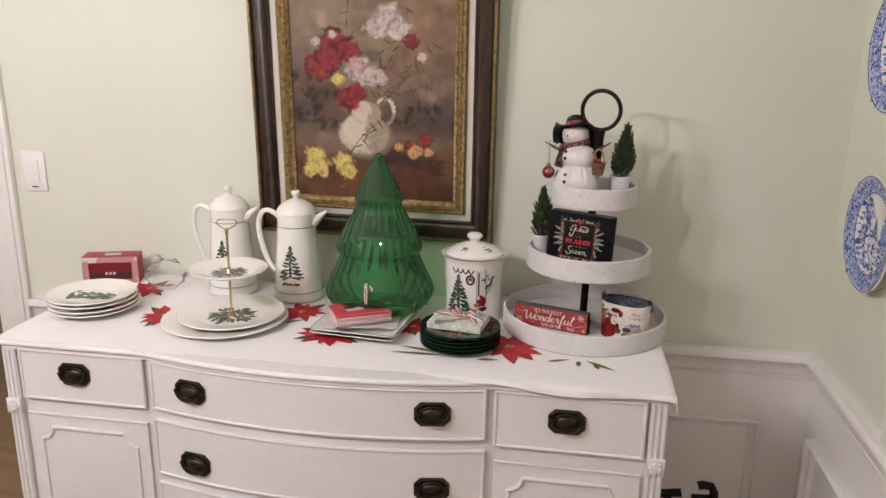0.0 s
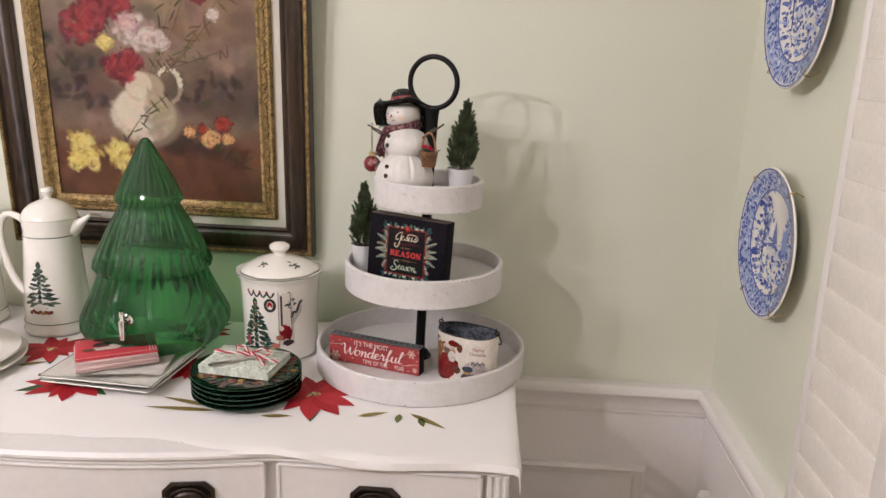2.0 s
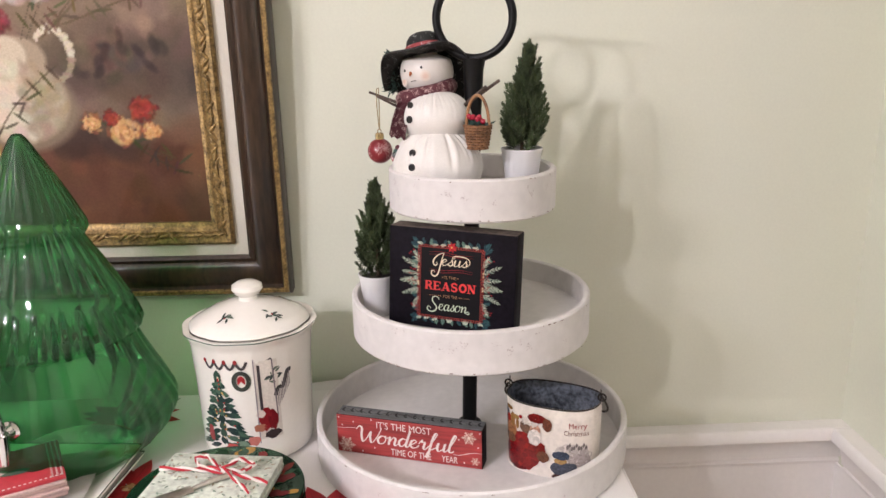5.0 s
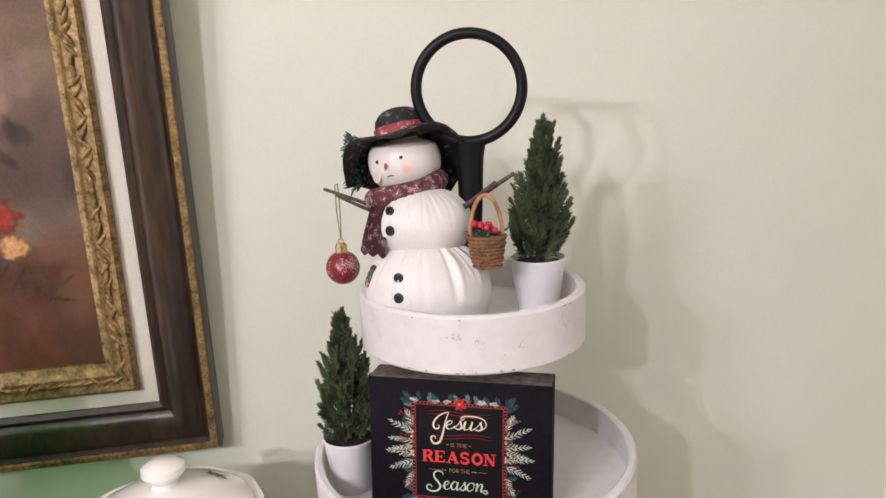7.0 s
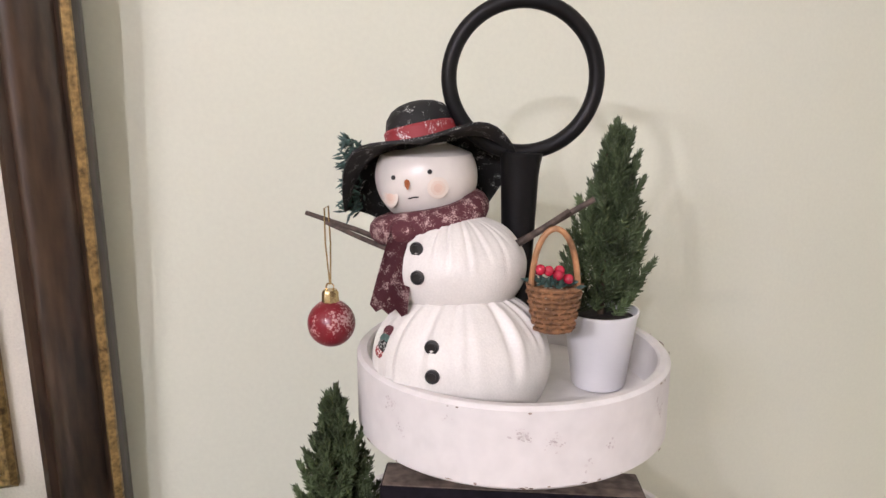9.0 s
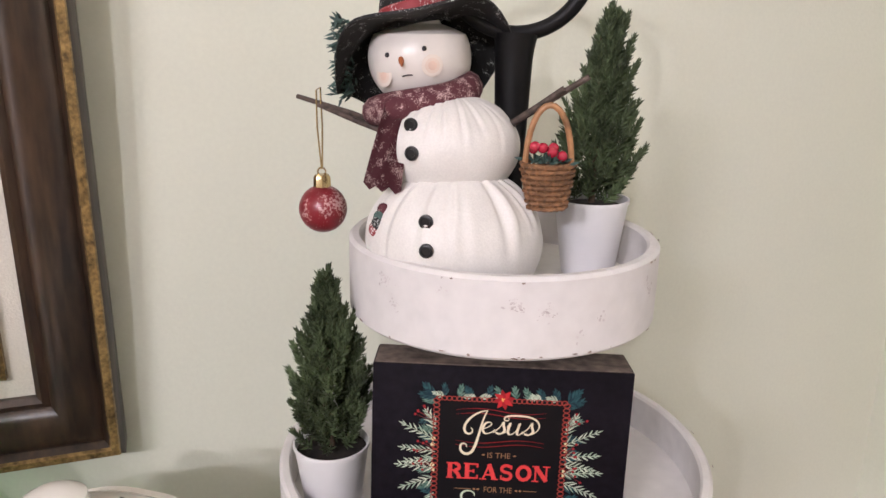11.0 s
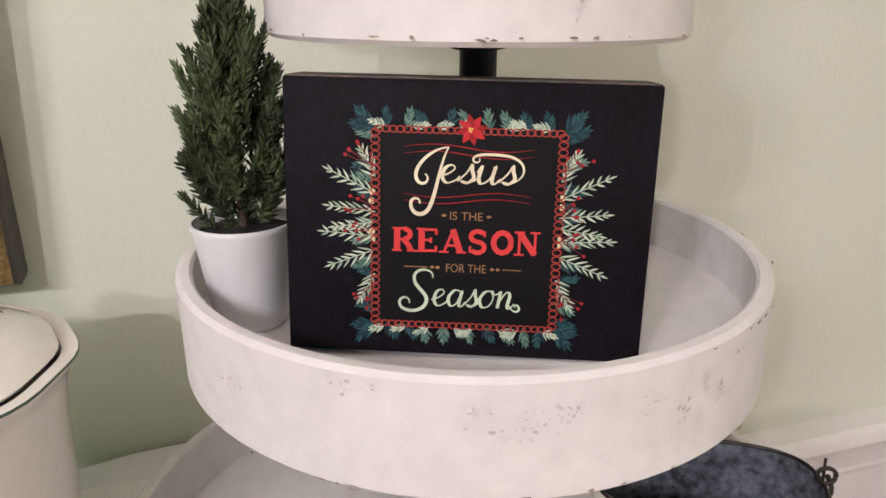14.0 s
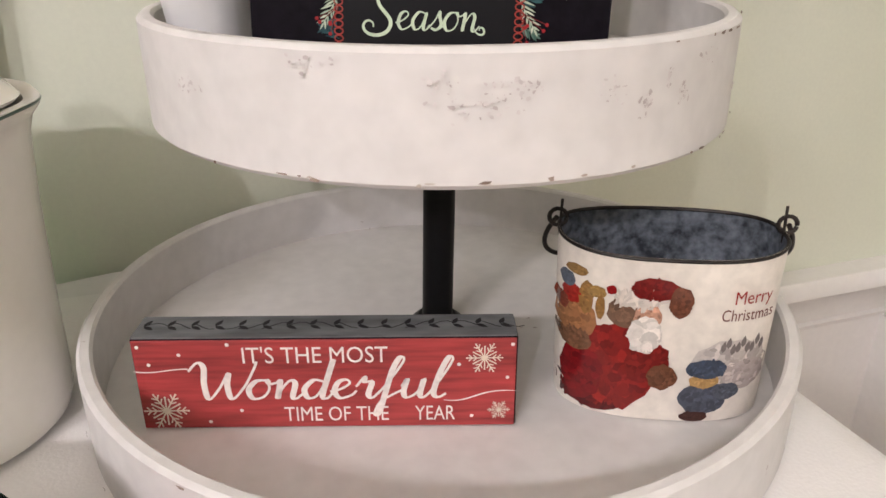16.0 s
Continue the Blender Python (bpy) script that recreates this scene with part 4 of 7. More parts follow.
def carafe(x, y, turn, label):
    th = thing("carafe", (x, y, DESK), label, "carafe", "china carafes", turn)
    th.matrix_basis = th.matrix_basis @ Matrix.Diagonal((1.08, 1.08, 0.956, 1))
    R = lambda z: 0.058 - 0.013 * (z / 0.20) + 0.0005
    part("body", lathe([(0, 0.003), (0.050, 0.003), (0.054, 0.0), (0.0585, 0.004), (0.0595, 0.010), (0.0575, 0.015), *[(R(z), z) for z in (0.02, 0.05, 0.09, 0.13, 0.17, 0.200)], (0.0445, 0.212), (0.0458, 0.222), (0.0462, 0.232), (0.046, 0.236), (0.042, 0.236), (0.040, 0.20), (0.050, 0.02), (0, 0.012)], 56), CHINA, th)
    part("lid", lathe([(0, 0.234), (0.042, 0.234), (0.0475, 0.237), (0.046, 0.243), (0.040, 0.254), (0.030, 0.264), (0.016, 0.271), (0.008, 0.274), (0.006, 0.278), (0.009, 0.283), (0.0115, 0.289), (0.009, 0.296), (0, 0.298)], 44), CHINA, th)
    for z in (0.026, 0.202):
        part("band", lathe([(R(z) + 0.0003, z), (R(z) + 0.0012, z + 0.0008), (R(z) + 0.0003, z + 0.0018)], 56), GREENLINE, th, "thin dark green line")
    part("spout", tube(bezier((0.028, 0, 0.206), (0.042, 0, 0.213), (0.054, 0, 0.226), (0.074, 0, 0.243), 8), [0.018, 0.018, 0.0165, 0.0145, 0.012, 0.0095, 0.0072, 0.0052, 0.0035], 16), CHINA, th)
    part("handle", tube(bezier((-0.042, 0, 0.222), (-0.085, 0, 0.270), (-0.104, 0, 0.215), (-0.085, 0, 0.140), 12) + bezier((-0.085, 0, 0.140), (-0.078, 0, 0.110), (-0.066, 0, 0.075), (-0.050, 0, 0.072), 8)[1:], 0.0066, 12), CHINA, th)
    rnd = random.Random(3)
    d = Deco(round_face(R), step=0.000003, base=0.0004)
    fir(d, 0.0, 0.070, 0.076, 0.050, FIRS, rnd, 9)
    for k in range(9):
        d.disc(-0.018 + k * 0.0045, 0.052 + rnd.uniform(-0.004, 0.004), 0.004, 0.0035, rnd.choice([(150, 80, 62), (176, 140, 80), (92, 70, 60), (120, 60, 60)]), 0, 8, 0.4)
    for k in range(16):
        d.disc(rnd.uniform(-0.02, 0.02), 0.06 + rnd.uniform(0, 0.07), 0.0011, 0.0011, rnd.choice([(170, 60, 50), (200, 170, 90)]), 0, 6)
    for o in [d.build("fir_decoration", GLAZE_INK, th, "printed Christmas tree with presents")]:
        o.matrix_basis = pose(0, 0, 0, 0, 0, -turn)
    return th


carafe(-0.632, 1.7635, 4, "cream china carafe printed with a Christmas tree")
carafe(-0.8195, 1.776, 2, "cream china carafe standing behind a tiered plate stand")


# ---- canister ----
can = thing("canister", (-0.167, 1.712, DESK), "cream china canister with a printed Christmas room scene, lidded", "canister")
CR = lambda z: 0.0672 + 0.0060 * (z / 0.155) ** 2
part("body", lathe([(0, 0.003), (0.053, 0.003), (0.056, 0.0), (0.065, 0.003), (0.0670, 0.010), *[(CR(z), z) for z in (0.02, 0.05, 0.09, 0.12, 0.145)], (0.0748, 0.153), (0.0790, 0.1585), (0.0792, 0.1610), (0.0720, 0.1600), (0.066, 0.152), (0.061, 0.012), (0, 0.010)], 64, lambda a, r, z: r * (1 + 0.012 * math.cos(10 * a)) if r > 0.071 else r), CHINA, can)
part("rim_line", lathe([(0.0791, 0.1592), (0.0796, 0.1600), (0.0791, 0.1608)], 64, lambda a, r, z: r * (1 + 0.012 * math.cos(10 * a))), GREENLINE, can, "thin dark green rim line")
lid = part("lid", lathe([(0, 0.160), (0.066, 0.160), (0.0700, 0.1604), (0.0712, 0.1620), (0.0680, 0.1655), (0.058, 0.1715), (0.042, 0.1795), (0.024, 0.1855), (0.012, 0.1880), (0.0108, 0.1925), (0.0152, 0.1960), (0.0186, 0.2010), (0.0178, 0.2060), (0.0112, 0.2100), (0, 0.2112)], 64, lambda a, r, z: r * (1 + 0.010 * math.cos(10 * a)) if r > 0.066 else r), CHINA, can)
rnd = random.Random(9)
for a in (-2.0, -0.75, 0.6, 2.2):
    dl = Deco(lambda u, v, h: (u, v, 0.1736 + h + (0.055 - math.hypot(u, v)) * 0.48), step=0.000003, base=0.0006)
    u, v = 0.046 * math.cos(a), 0.046 * math.sin(a)
    for k in range(9):
        dl.leaf(u + rnd.uniform(-0.006, 0.006), v + rnd.uniform(-0.003, 0.003), 0.008, 0.003, rnd.uniform(0, 6.3), rnd.choice(FIRS))
    dl.disc(u, v, 0.0013, 0.0013, (150, 50, 50), 0, 8)
    dl.build("sprig_decoration", GLAZE_INK, lid, "small printed holly sprigs")
dc = Deco(round_face(CR, a0=-88), step=0.000003, base=0.0005, rings=2)
dc.rect(0.012, 0.040, 0.035, 0.135, (214, 206, 196))
dc.stroke([(0.013, 0.030), (0.013, 0.138)], 0.0012, (140, 134, 140))
dc.stroke([(0.018, 0.050), (0.018, 0.130), (0.034, 0.136)], 0.0035, (70, 64, 66))
dc.stroke([(0.034, 0.136), (0.036, 0.060)], 0.0016, (120, 112, 116))
for k in range(12):
    dc.leaf(0.034 + rnd.uniform(-0.005, 0.006), 0.112 + rnd.uniform(-0.008, 0.012), 0.008, 0.003, rnd.uniform(0, 6.3), rnd.choice(FIRS))
for k in range(10):
    dc.stroke([(0.036 + k * 0.002, 0.070 + k * 0.003), (0.036 + k * 0.002, 0.092 + k * 0.003)], 0.0009, (120, 112, 116))
dc.stroke([(0.035 + k * 0.0022, 0.088 + k * 0.003 + 0.004 * math.sin(k)) for k in range(11)], 0.005, (58, 62, 58))
for k in range(4):
    pts = [(-0.046 + k * 0.013 + 0.013 * t, 0.136 - 0.009 * math.sin(math.pi * t)) for t in [i / 6 for i in range(7)]]
    dc.stroke(pts, 0.0034, (74, 70, 70))
    dc.disc(pts[0][0], pts[0][1], 0.0024, 0.003, (150, 48, 50), 0, 8)
fir(dc, -0.031, 0.028, 0.084, 0.062, [(58, 84, 72), (46, 68, 62), (76, 102, 86), (38, 56, 54)], rnd, 10)
for k in range(40):
    t = rnd.random()
    dc.disc(-0.030 + rnd.uniform(-0.021, 0.021) * (1 - t), 0.032 + 0.085 * t, 0.0012, 0.0012, rnd.choice([(176, 60, 52), (214, 180, 110), (220, 206, 180)]), 0, 6)
dc.stroke([(-0.002 + 0.0085 * math.cos(a), 0.112 + 0.0105 * math.sin(a)) for a in [i * math.pi / 9 for i in range(19)]], 0.0052, (58, 62, 56))
for s in (-1, 1):
    dc.leaf(-0.002, 0.119, 0.012, 0.005, -1.57 + s * 0.35, (160, 40, 46))
for u, v, a, b, c in ((0.023, 0.060, 0.010, 0.014, (132, 34, 40)), (0.030, 0.058, 0.006, 0.013, (112, 28, 34)), (0.016, 0.068, 0.005, 0.005, (214, 200, 190)), (0.014, 0.050, 0.007, 0.005, (170, 110, 90)), (0.028, 0.040, 0.010, 0.006, (60, 50, 52)), (0.006, 0.034, 0.007, 0.006, (196, 120, 110)), (-0.006, 0.030, 0.006, 0.005, (116, 140, 120)), (-0.050, 0.040, 0.005, 0.012, (150, 70, 70)), (-0.020, 0.026, 0.008, 0.005, (184, 80, 76))):
    dc.disc(u, v, a, b, c, 0, 14, 0.35)
dc.build("room_decoration", GLAZE_INK, can, "printed tree, wreath, garland and doorway")


# ---- plates ----
def plate_profile(r, lift=0.016, t=0.0045):
    return [(0, 0.002), (r * 0.50, 0.002), (r * 0.53, 0.0), (r * 0.58, 0.002), (r * 0.64, 0.006), (r * 0.97, lift - 0.002), (r, lift), (r * 0.985, lift + 0.002), (r * 0.66, 0.006 + t), (r * 0.56, 0.002 + t), (0, 0.002 + t)]


def scallop(r0, k=12, amp=0.008):
    return lambda a, r, z: r * (1 + amp * abs(math.sin(k * a / 2))) if r > r0 * 0.9 else r


def dinner_plate(x, y, z, r, label, group="", deco=None, lift=0.016):
    th = thing("plate", (x, y, z), label, "plate", group)
    part("dish", lathe(plate_profile(r, lift), 72, scallop(r)), CHINA, th)
    if deco:
        d = Deco(lying(0.0066), step=0.000003, base=0.0004)
        deco(d, r)
        d.build("fir_decoration", GLAZE_INK, th, "printed Christmas tree")
    return th


def round_tree(d, r):
    rnd = random.Random(4)
    for k in range(80):
        t = rnd.random()
        d.leaf(-r * 0.75 + r * 1.45 * t + rnd.uniform(-0.006, 0.006), rnd.uniform(-0.5, 0.5) * r * 0.8 * (1 - t), r * 0.26, r * 0.10, rnd.uniform(2.2, 4.1), rnd.choice(FIRS))
    d.disc(r * 0.5, 0, 0.006, 0.006, (206, 176, 90), 0, 8, 0.6)


for k in range(4):
    dinner_plate(-1.087 + 0.002 * math.sin(k * 2), 1.564 + 0.002 * math.cos(k * 3), DESK + k * 0.0105, 0.1035 - 0.001 * (k % 2), "cream china dinner plate in a stack of four", "stacked dinner plates", round_tree if k == 3 else None)

dinner_plate(-0.738, 1.552, DESK, 0.1455, "large cream china charger under a tiered stand", lift=0.014)
stand = thing("tiered_plate_stand", (-0.724, 1.556, DESK + 0.008), "two-tier cream china plate stand with a brass rod", "tiered plate stand")


def ring_sprigs(d, r):
    rnd = random.Random(8)
    for k in range(80):
        a = rnd.uniform(0, 6.3)
        q = rnd.uniform(0.05, 0.34) * r
        d.leaf(q * math.cos(a), q * math.sin(a), r * 0.20, r * 0.085, a + rnd.uniform(-0.7, 0.7), rnd.choice(FIRS + [(120, 116, 92)]))


for r, z in ((0.124, 0.0), (0.0895, 0.107)):
    pl = part("plate", moved(lathe(plate_profile(r, 0.017), 72, scallop(r)), pose(0, 0, z)), CHINA, stand)
    d = Deco(lying(z + 0.0066), step=0.000003, base=0.0004)
    ring_sprigs(d, r)
    d.build("sprig_decoration", GLAZE_INK, pl, "printed fir sprigs")
part("rod", merge(tube([(0, 0, 0.004), (0, 0, 0.22)], 0.0028, 10), moved(lathe([(0, 0), (0.010, 0), (0.009, 0.004), (0.004, 0.007), (0.003, 0.016), (0, 0.016)], 16), pose(0, 0, 0.0065)), moved(lathe([(0, 0), (0.009, 0), (0.007, 0.004), (0.003, 0.012), (0, 0.012)], 16), pose(0, 0, 0.1105)), moved(lathe([(0, 0), (0.004, 0.002), (0.0045, 0.006), (0.003, 0.012), (0, 0.013)], 14), pose(0, 0, 0.205))), BRASS, stand, "slim brass rod")
part("carry_loop", tube([(0, 0, 0.215), (-0.020, 0, 0.226), (-0.024, 0, 0.232), (-0.020, 0, 0.238), (0.0, 0, 0.241), (0.022, 0, 0.241), (0.026, 0, 0.236), (0.022, 0, 0.228)], 0.0016, 8, True), BRASS, stand, "bent brass carrying loop")

for k in range(5):
    solid("glass_plate", lathe([(0, 0.002), (0.052, 0.002), (0.055, 0.0), (0.060, 0.003), (0.085, 0.0085), (0.089, 0.0105), (0.089, 0.0125), (0.084, 0.0115), (0.056, 0.006), (0, 0.006)], 64), DARK_GREEN_GLASS, (-0.172, 1.523, DESK + k * 0.0082), "dark green glass salad plate in a stack", "plate", "green glass plates")


# ---- wall plates ----
BLUES = [(70, 88, 158), (92, 110, 176), (120, 138, 190), (52, 66, 136), (150, 164, 204)]


def wall_plate(y, z, r, seed, label):
    th = thing("wall_plate", (RIGHT - 0.010, y, z), label, "wall plate", "blue and white wall plates", -90)
    m = pose(0, 0, 0, 90)
    part("dish", moved(lathe([(0, 0.0), (r * 0.55, 0.0), (r * 0.60, 0.003), (r * 0.68, 0.008), (r * 0.97, 0.019), (r, 0.022), (r * 0.985, 0.024), (r * 0.68, 0.0135), (r * 0.60, 0.008), (0, 0.007)], 72), m), CHINA, th)
    rnd = random.Random(seed)
    def place(u, v, h):
        q = math.hypot(u, v) / r
        d = 0.007 if q < 0.6 else (0.008 + (q - 0.6) / 0.08 * 0.0055 if q < 0.68 else 0.0135 + (q - 0.68) / 0.30 * 0.0105)
        return (u, -(d + h), v)
    d = Deco(place, step=0.0000012, base=0.0004, rings=2)
    def inside(u, v, k=0.94):
        return math.hypot(u, v) < r * k
    # border of small leaves and scrolls
    d.stroke([(r * 0.82 * math.cos(a), r * 0.82 * math.sin(a)) for a in [i * math.pi / 40 for i in range(81)]], r * 0.25, (166, 178, 212))
    for i in range(620):
        a = 2 * math.pi * i / 620
        q = r * rnd.uniform(0.70, 0.94)
        d.leaf(q * math.cos(a), q * math.sin(a), r * 0.075, r * 0.036, a + rnd.uniform(0.2, 2.9), rnd.choice(BLUES + [(206, 212, 226)]), 4)
    for k in (0.965, 0.70):
        d.stroke([(r * k * math.cos(a), r * k * math.sin(a)) for a in [i * math.pi / 40 for i in range(81)]], r * 0.020, (84, 100, 166))
    # the scene: ground, water, trees and a bridge
    def blob(u, v, s, col, el=0.6):
        if inside(u, v, 0.66):
            d.disc(u, v, s * r, s * r * el, col, rnd.uniform(-0.4, 0.4), 9, 0.6)
    for _ in range(420):
        blob(rnd.uniform(-0.62, 0.62) * r, rnd.uniform(-0.62, 0.05) * r, rnd.uniform(0.015, 0.05), rnd.choice(BLUES + [(206, 210, 222), (190, 198, 218)]))
    for _ in range(110):
        blob(-0.36 * r + rnd.gauss(0, 0.10) * r, rnd.uniform(0.0, 0.55) * r, rnd.uniform(0.018, 0.045), rnd.choice(BLUES), 0.8)
    for _ in range(80):
        blob(0.42 * r + rnd.gauss(0, 0.07) * r, rnd.uniform(-0.1, 0.42) * r, rnd.uniform(0.015, 0.035), rnd.choice(BLUES), 0.8)
    d.stroke([(-0.34 * r, -0.3 * r), (-0.37 * r, 0.0), (-0.30 * r, 0.28 * r)], r * 0.04, (60, 76, 146))
    d.stroke([(-0.30 * r, -0.10 * r), (0.0, -0.02 * r), (0.32 * r, -0.12 * r)], r * 0.05, (74, 92, 160))
    for k in range(4):
        d.disc((-0.18 + k * 0.12) * r, -0.11 * r, r * 0.035, r * 0.05, (214, 218, 228), 0, 10)
    d.shape([(-0.06 * r, 0.0), (0.10 * r, 0.0), (0.07 * r, 0.14 * r), (0.02 * r, 0.30 * r), (-0.03 * r, 0.14 * r)], (92, 110, 176))
    d.rect(0.28 * r, 0.44 * r, -0.05 * r, 0.22 * r, (120, 136, 190))
    d.build("blue_transfer", GLAZE_INK, th, "blue printed landscape with a leafy border")
    for a in (50, 130, 235, 305):
        c, s = math.cos(radians(a)), math.sin(radians(a))
        part("hanger_clip", tube([(c * r * 0.93, -0.025, s * r * 0.93), (c * r * 1.01, -0.026, s * r * 1.01), (c * r * 1.03, -0.018, s * r * 1.03), (c * r * 0.95, -0.002, s * r * 0.95)], 0.0012, 6), BRASS, th, "bent wire plate hanger")
    return th


wall_plate(1.614, 1.1355, 0.123, 21, "blue and white transferware plate with a bridge landscape")
wall_plate(1.622, 1.511, 0.132, 22, "blue and white transferware plate, hung higher up")


# ---- lettered block on the middle tray ----
def block(w, d, h, bevel=0.0012):
    return box(-w / 2, w / 2, 0, d, 0, h, bevel)


BLACKPAINT = mat("black_painted_wood", (0.0068, 0.0050, 0.0082), 0.65, var=0.3, scale=30, fine=200, bump=0.3, spec=0.10)
BLOCKTOP = mat("rubbed_brown_edge", (0.17, 0.13, 0.105), 0.7, var=0.4, scale=40, bump=0.3)
rs = thing("wooden_sign", (0.0745, 1.6300, LV[1]), "black wooden block sign with a printed Christmas wreath and words", "sign")
rs.matrix_basis = pose(0.0725, 1.6300, LV[1] + 0.0012, 0, 0, -21.5) @ pose(0, 0, 0, -3.5, 1.6, 0) @ Matrix.Scale(1.012, 4)
part("block", block(0.1450, 0.030, 0.112), BLACKPAINT, rs)
part("rubbed_top", box(-0.0715, 0.0715, 0.001, 0.029, 0.1119, 0.1123), BLOCKTOP, rs, "rubbed brown top edge", smooth=False)


def wreath_print():
    rnd = random.Random(12)
    d = Deco(flat(0, 0, 0), step=0.0000008, base=0.0001)
    c0, c1, v0, v1 = -0.0362, 0.0362, 0.0135, 0.0930
    teal, sage, dark = (34, 66, 72), (86, 116, 104), (24, 46, 56)
    def frond(u, v, a, l, cols, n=6, w=0.0016, ll=0.0065):
        tip = (u + l * math.cos(a), v + l * math.sin(a))
        w = w * 0.62
        d.stroke([(u, v), tip], 0.0004, cols[0])
        for k in range(n):
            t = (k + 0.6) / n
            for s in (-1, 1):
                d.leaf(u + (tip[0] - u) * t, v + (tip[1] - v) * t, ll * (1.15 - 0.6 * t) * rnd.uniform(0.75, 1.15), w, a + s * rnd.uniform(0.42, 0.72), rnd.choice(cols), 4)
        d.leaf(*tip, ll * 0.6, w, a, cols[0], 4)
    cream = [(176, 190, 168), (150, 170, 150), (196, 204, 184)]
    tealc = [teal, (44, 80, 84), dark]
    sagec = [sage, (66, 98, 88), (104, 130, 116)]
    # corners and edges: dark fronds beneath
    for k in range(9):
        t = (k + 0.5) / 9
        u = c0 + (c1 - c0) * t
        frond(u, v1, math.pi / 2 + rnd.uniform(-0.7, 0.7), 0.0065, rnd.choice([tealc, sagec, tealc]), 5, 0.0016, 0.0048)
        frond(u, v0, -math.pi / 2 + rnd.uniform(-0.7, 0.7), 0.0065, rnd.choice([tealc, sagec, tealc]), 5, 0.0016, 0.0048)
    for k in range(10):
        v = v0 + (v1 - v0) * (k + 0.5) / 10
        frond(c0, v, math.pi + rnd.uniform(-0.6, 0.6), 0.008, rnd.choice([tealc, sagec]), 5, 0.0016, 0.0048)
        frond(c1, v, rnd.uniform(-0.6, 0.6), 0.008, rnd.choice([tealc, sagec]), 5, 0.0016, 0.0048)
    for u, a in ((c0, math.pi), (c1, 0)):
        for v, da in ((v1, 0.8), (v0, -0.8)):
            s = 1 if a == 0 else -1
            frond(u, v, a + s * da, 0.009, tealc, 6, 0.0020, 0.0060)
            frond(u, v, a + s * da * 0.2, 0.008, tealc, 5, 0.0019, 0.0055)
    # pale olive branches at both sides
    for s in (-1, 1):
        a0 = 0 if s > 0 else math.pi
        u = c1 if s > 0 else c0
        for v, da, l in ((0.067, 0.45, 0.021), (0.060, 0.10, 0.019), (0.050, 0.06, 0.021), (0.045, -0.38, 0.020), (0.073, 1.05, 0.013), (0.036, -1.05, 0.014), (0.056, -0.15, 0.017)):
            frond(u - s * 0.001, v, a0 + s * da, l, cream, 6, 0.0014, 0.0062)
        for v, da in ((0.062, 0.25), (0.052, -0.1), (0.078, 0.8), (0.030, -0.8)):
            q = (u, v)
            for k in range(5):
                a = a0 + s * da + rnd.uniform(-0.5, 0.5)
                l = rnd.uniform(0.006, 0.013)
                d.stroke([q, (q[0] + l * math.cos(a), q[1] + l * math.sin(a))], 0.0003, (110, 40, 40))
                d.disc(q[0] + l * math.cos(a), q[1] + l * math.sin(a), 0.0008, 0.0008, (150, 34, 40), 0, 8)
        for v in (0.068, 0.0645, 0.052, 0.049):
            d.disc(u + s * rnd.uniform(0, 0.002), v, 0.0013, 0.0013, (214, 204, 160), 0, 10)
    for k in range(8):
        u = c0 + (c1 - c0) * (k + 0.5) / 8
        frond(u, v1 + 0.001, rnd.choice([0.3, 2.8]) + rnd.uniform(-0.2, 0.2), 0.006, cream, 4, 0.0014, 0.0038)
        frond(u, v0 - 0.001, rnd.choice([-0.3, -2.8]) + rnd.uniform(-0.2, 0.2), 0.006, cream, 4, 0.0014, 0.0038)
    d.rect(c0, c1, v0, v1, (7, 5, 9))
    # chain border
    def chain(p, q, n):
        for k in range(n):
            t = (k + 0.5) / n
            x, y = p[0] + (q[0] - p[0]) * t, p[1] + (q[1] - p[1]) * t
            r = math.hypot(q[0] - p[0], q[1] - p[1]) / n * 0.62
            d.stroke([(x + r * math.cos(a), y + r * 0.72 * math.sin(a)) for a in [i * math.pi / 5 for i in range(11)]], 0.00055, (150, 58, 50))
    chain((c0, v0), (c1, v0), 26)
    chain((c0, v1), (c1, v1), 26)
    chain((c0, v0), (c0, v1), 28)
    chain((c1, v0), (c1, v1), 28)
    for k in range(8):
        d.leaf(0.001, v1 + 0.0005, 0.0062, 0.0030, k * math.pi / 4 + 0.2, (186, 42, 46) if k % 2 else (150, 28, 36))
    for k in range(5):
        d.disc(0.001 + rnd.uniform(-0.001, 0.001), v1 + 0.0005 + rnd.uniform(-0.001, 0.001), 0.0005, 0.0005, (214, 170, 90), 0, 6)
    ivory, mint, coral, tan = (226, 214, 186), (196, 210, 184), (206, 62, 62), (150, 112, 80)
    # words, with red wavy rules and swashes
    for v, a in ((0.0865, 1), (0.0838, 1), (0.0680, -1), (0.0655, -1)):
        d.stroke([(-0.025 + 0.05 * i / 16, v + a * 0.0012 * math.sin(i / 16 * 6.28)) for i in range(17)], 0.0004, (150, 34, 40), True)
    d.penned("esus", 0.0036, 0.0728, 0.0070, ivory, 0.0300, 0.00100)
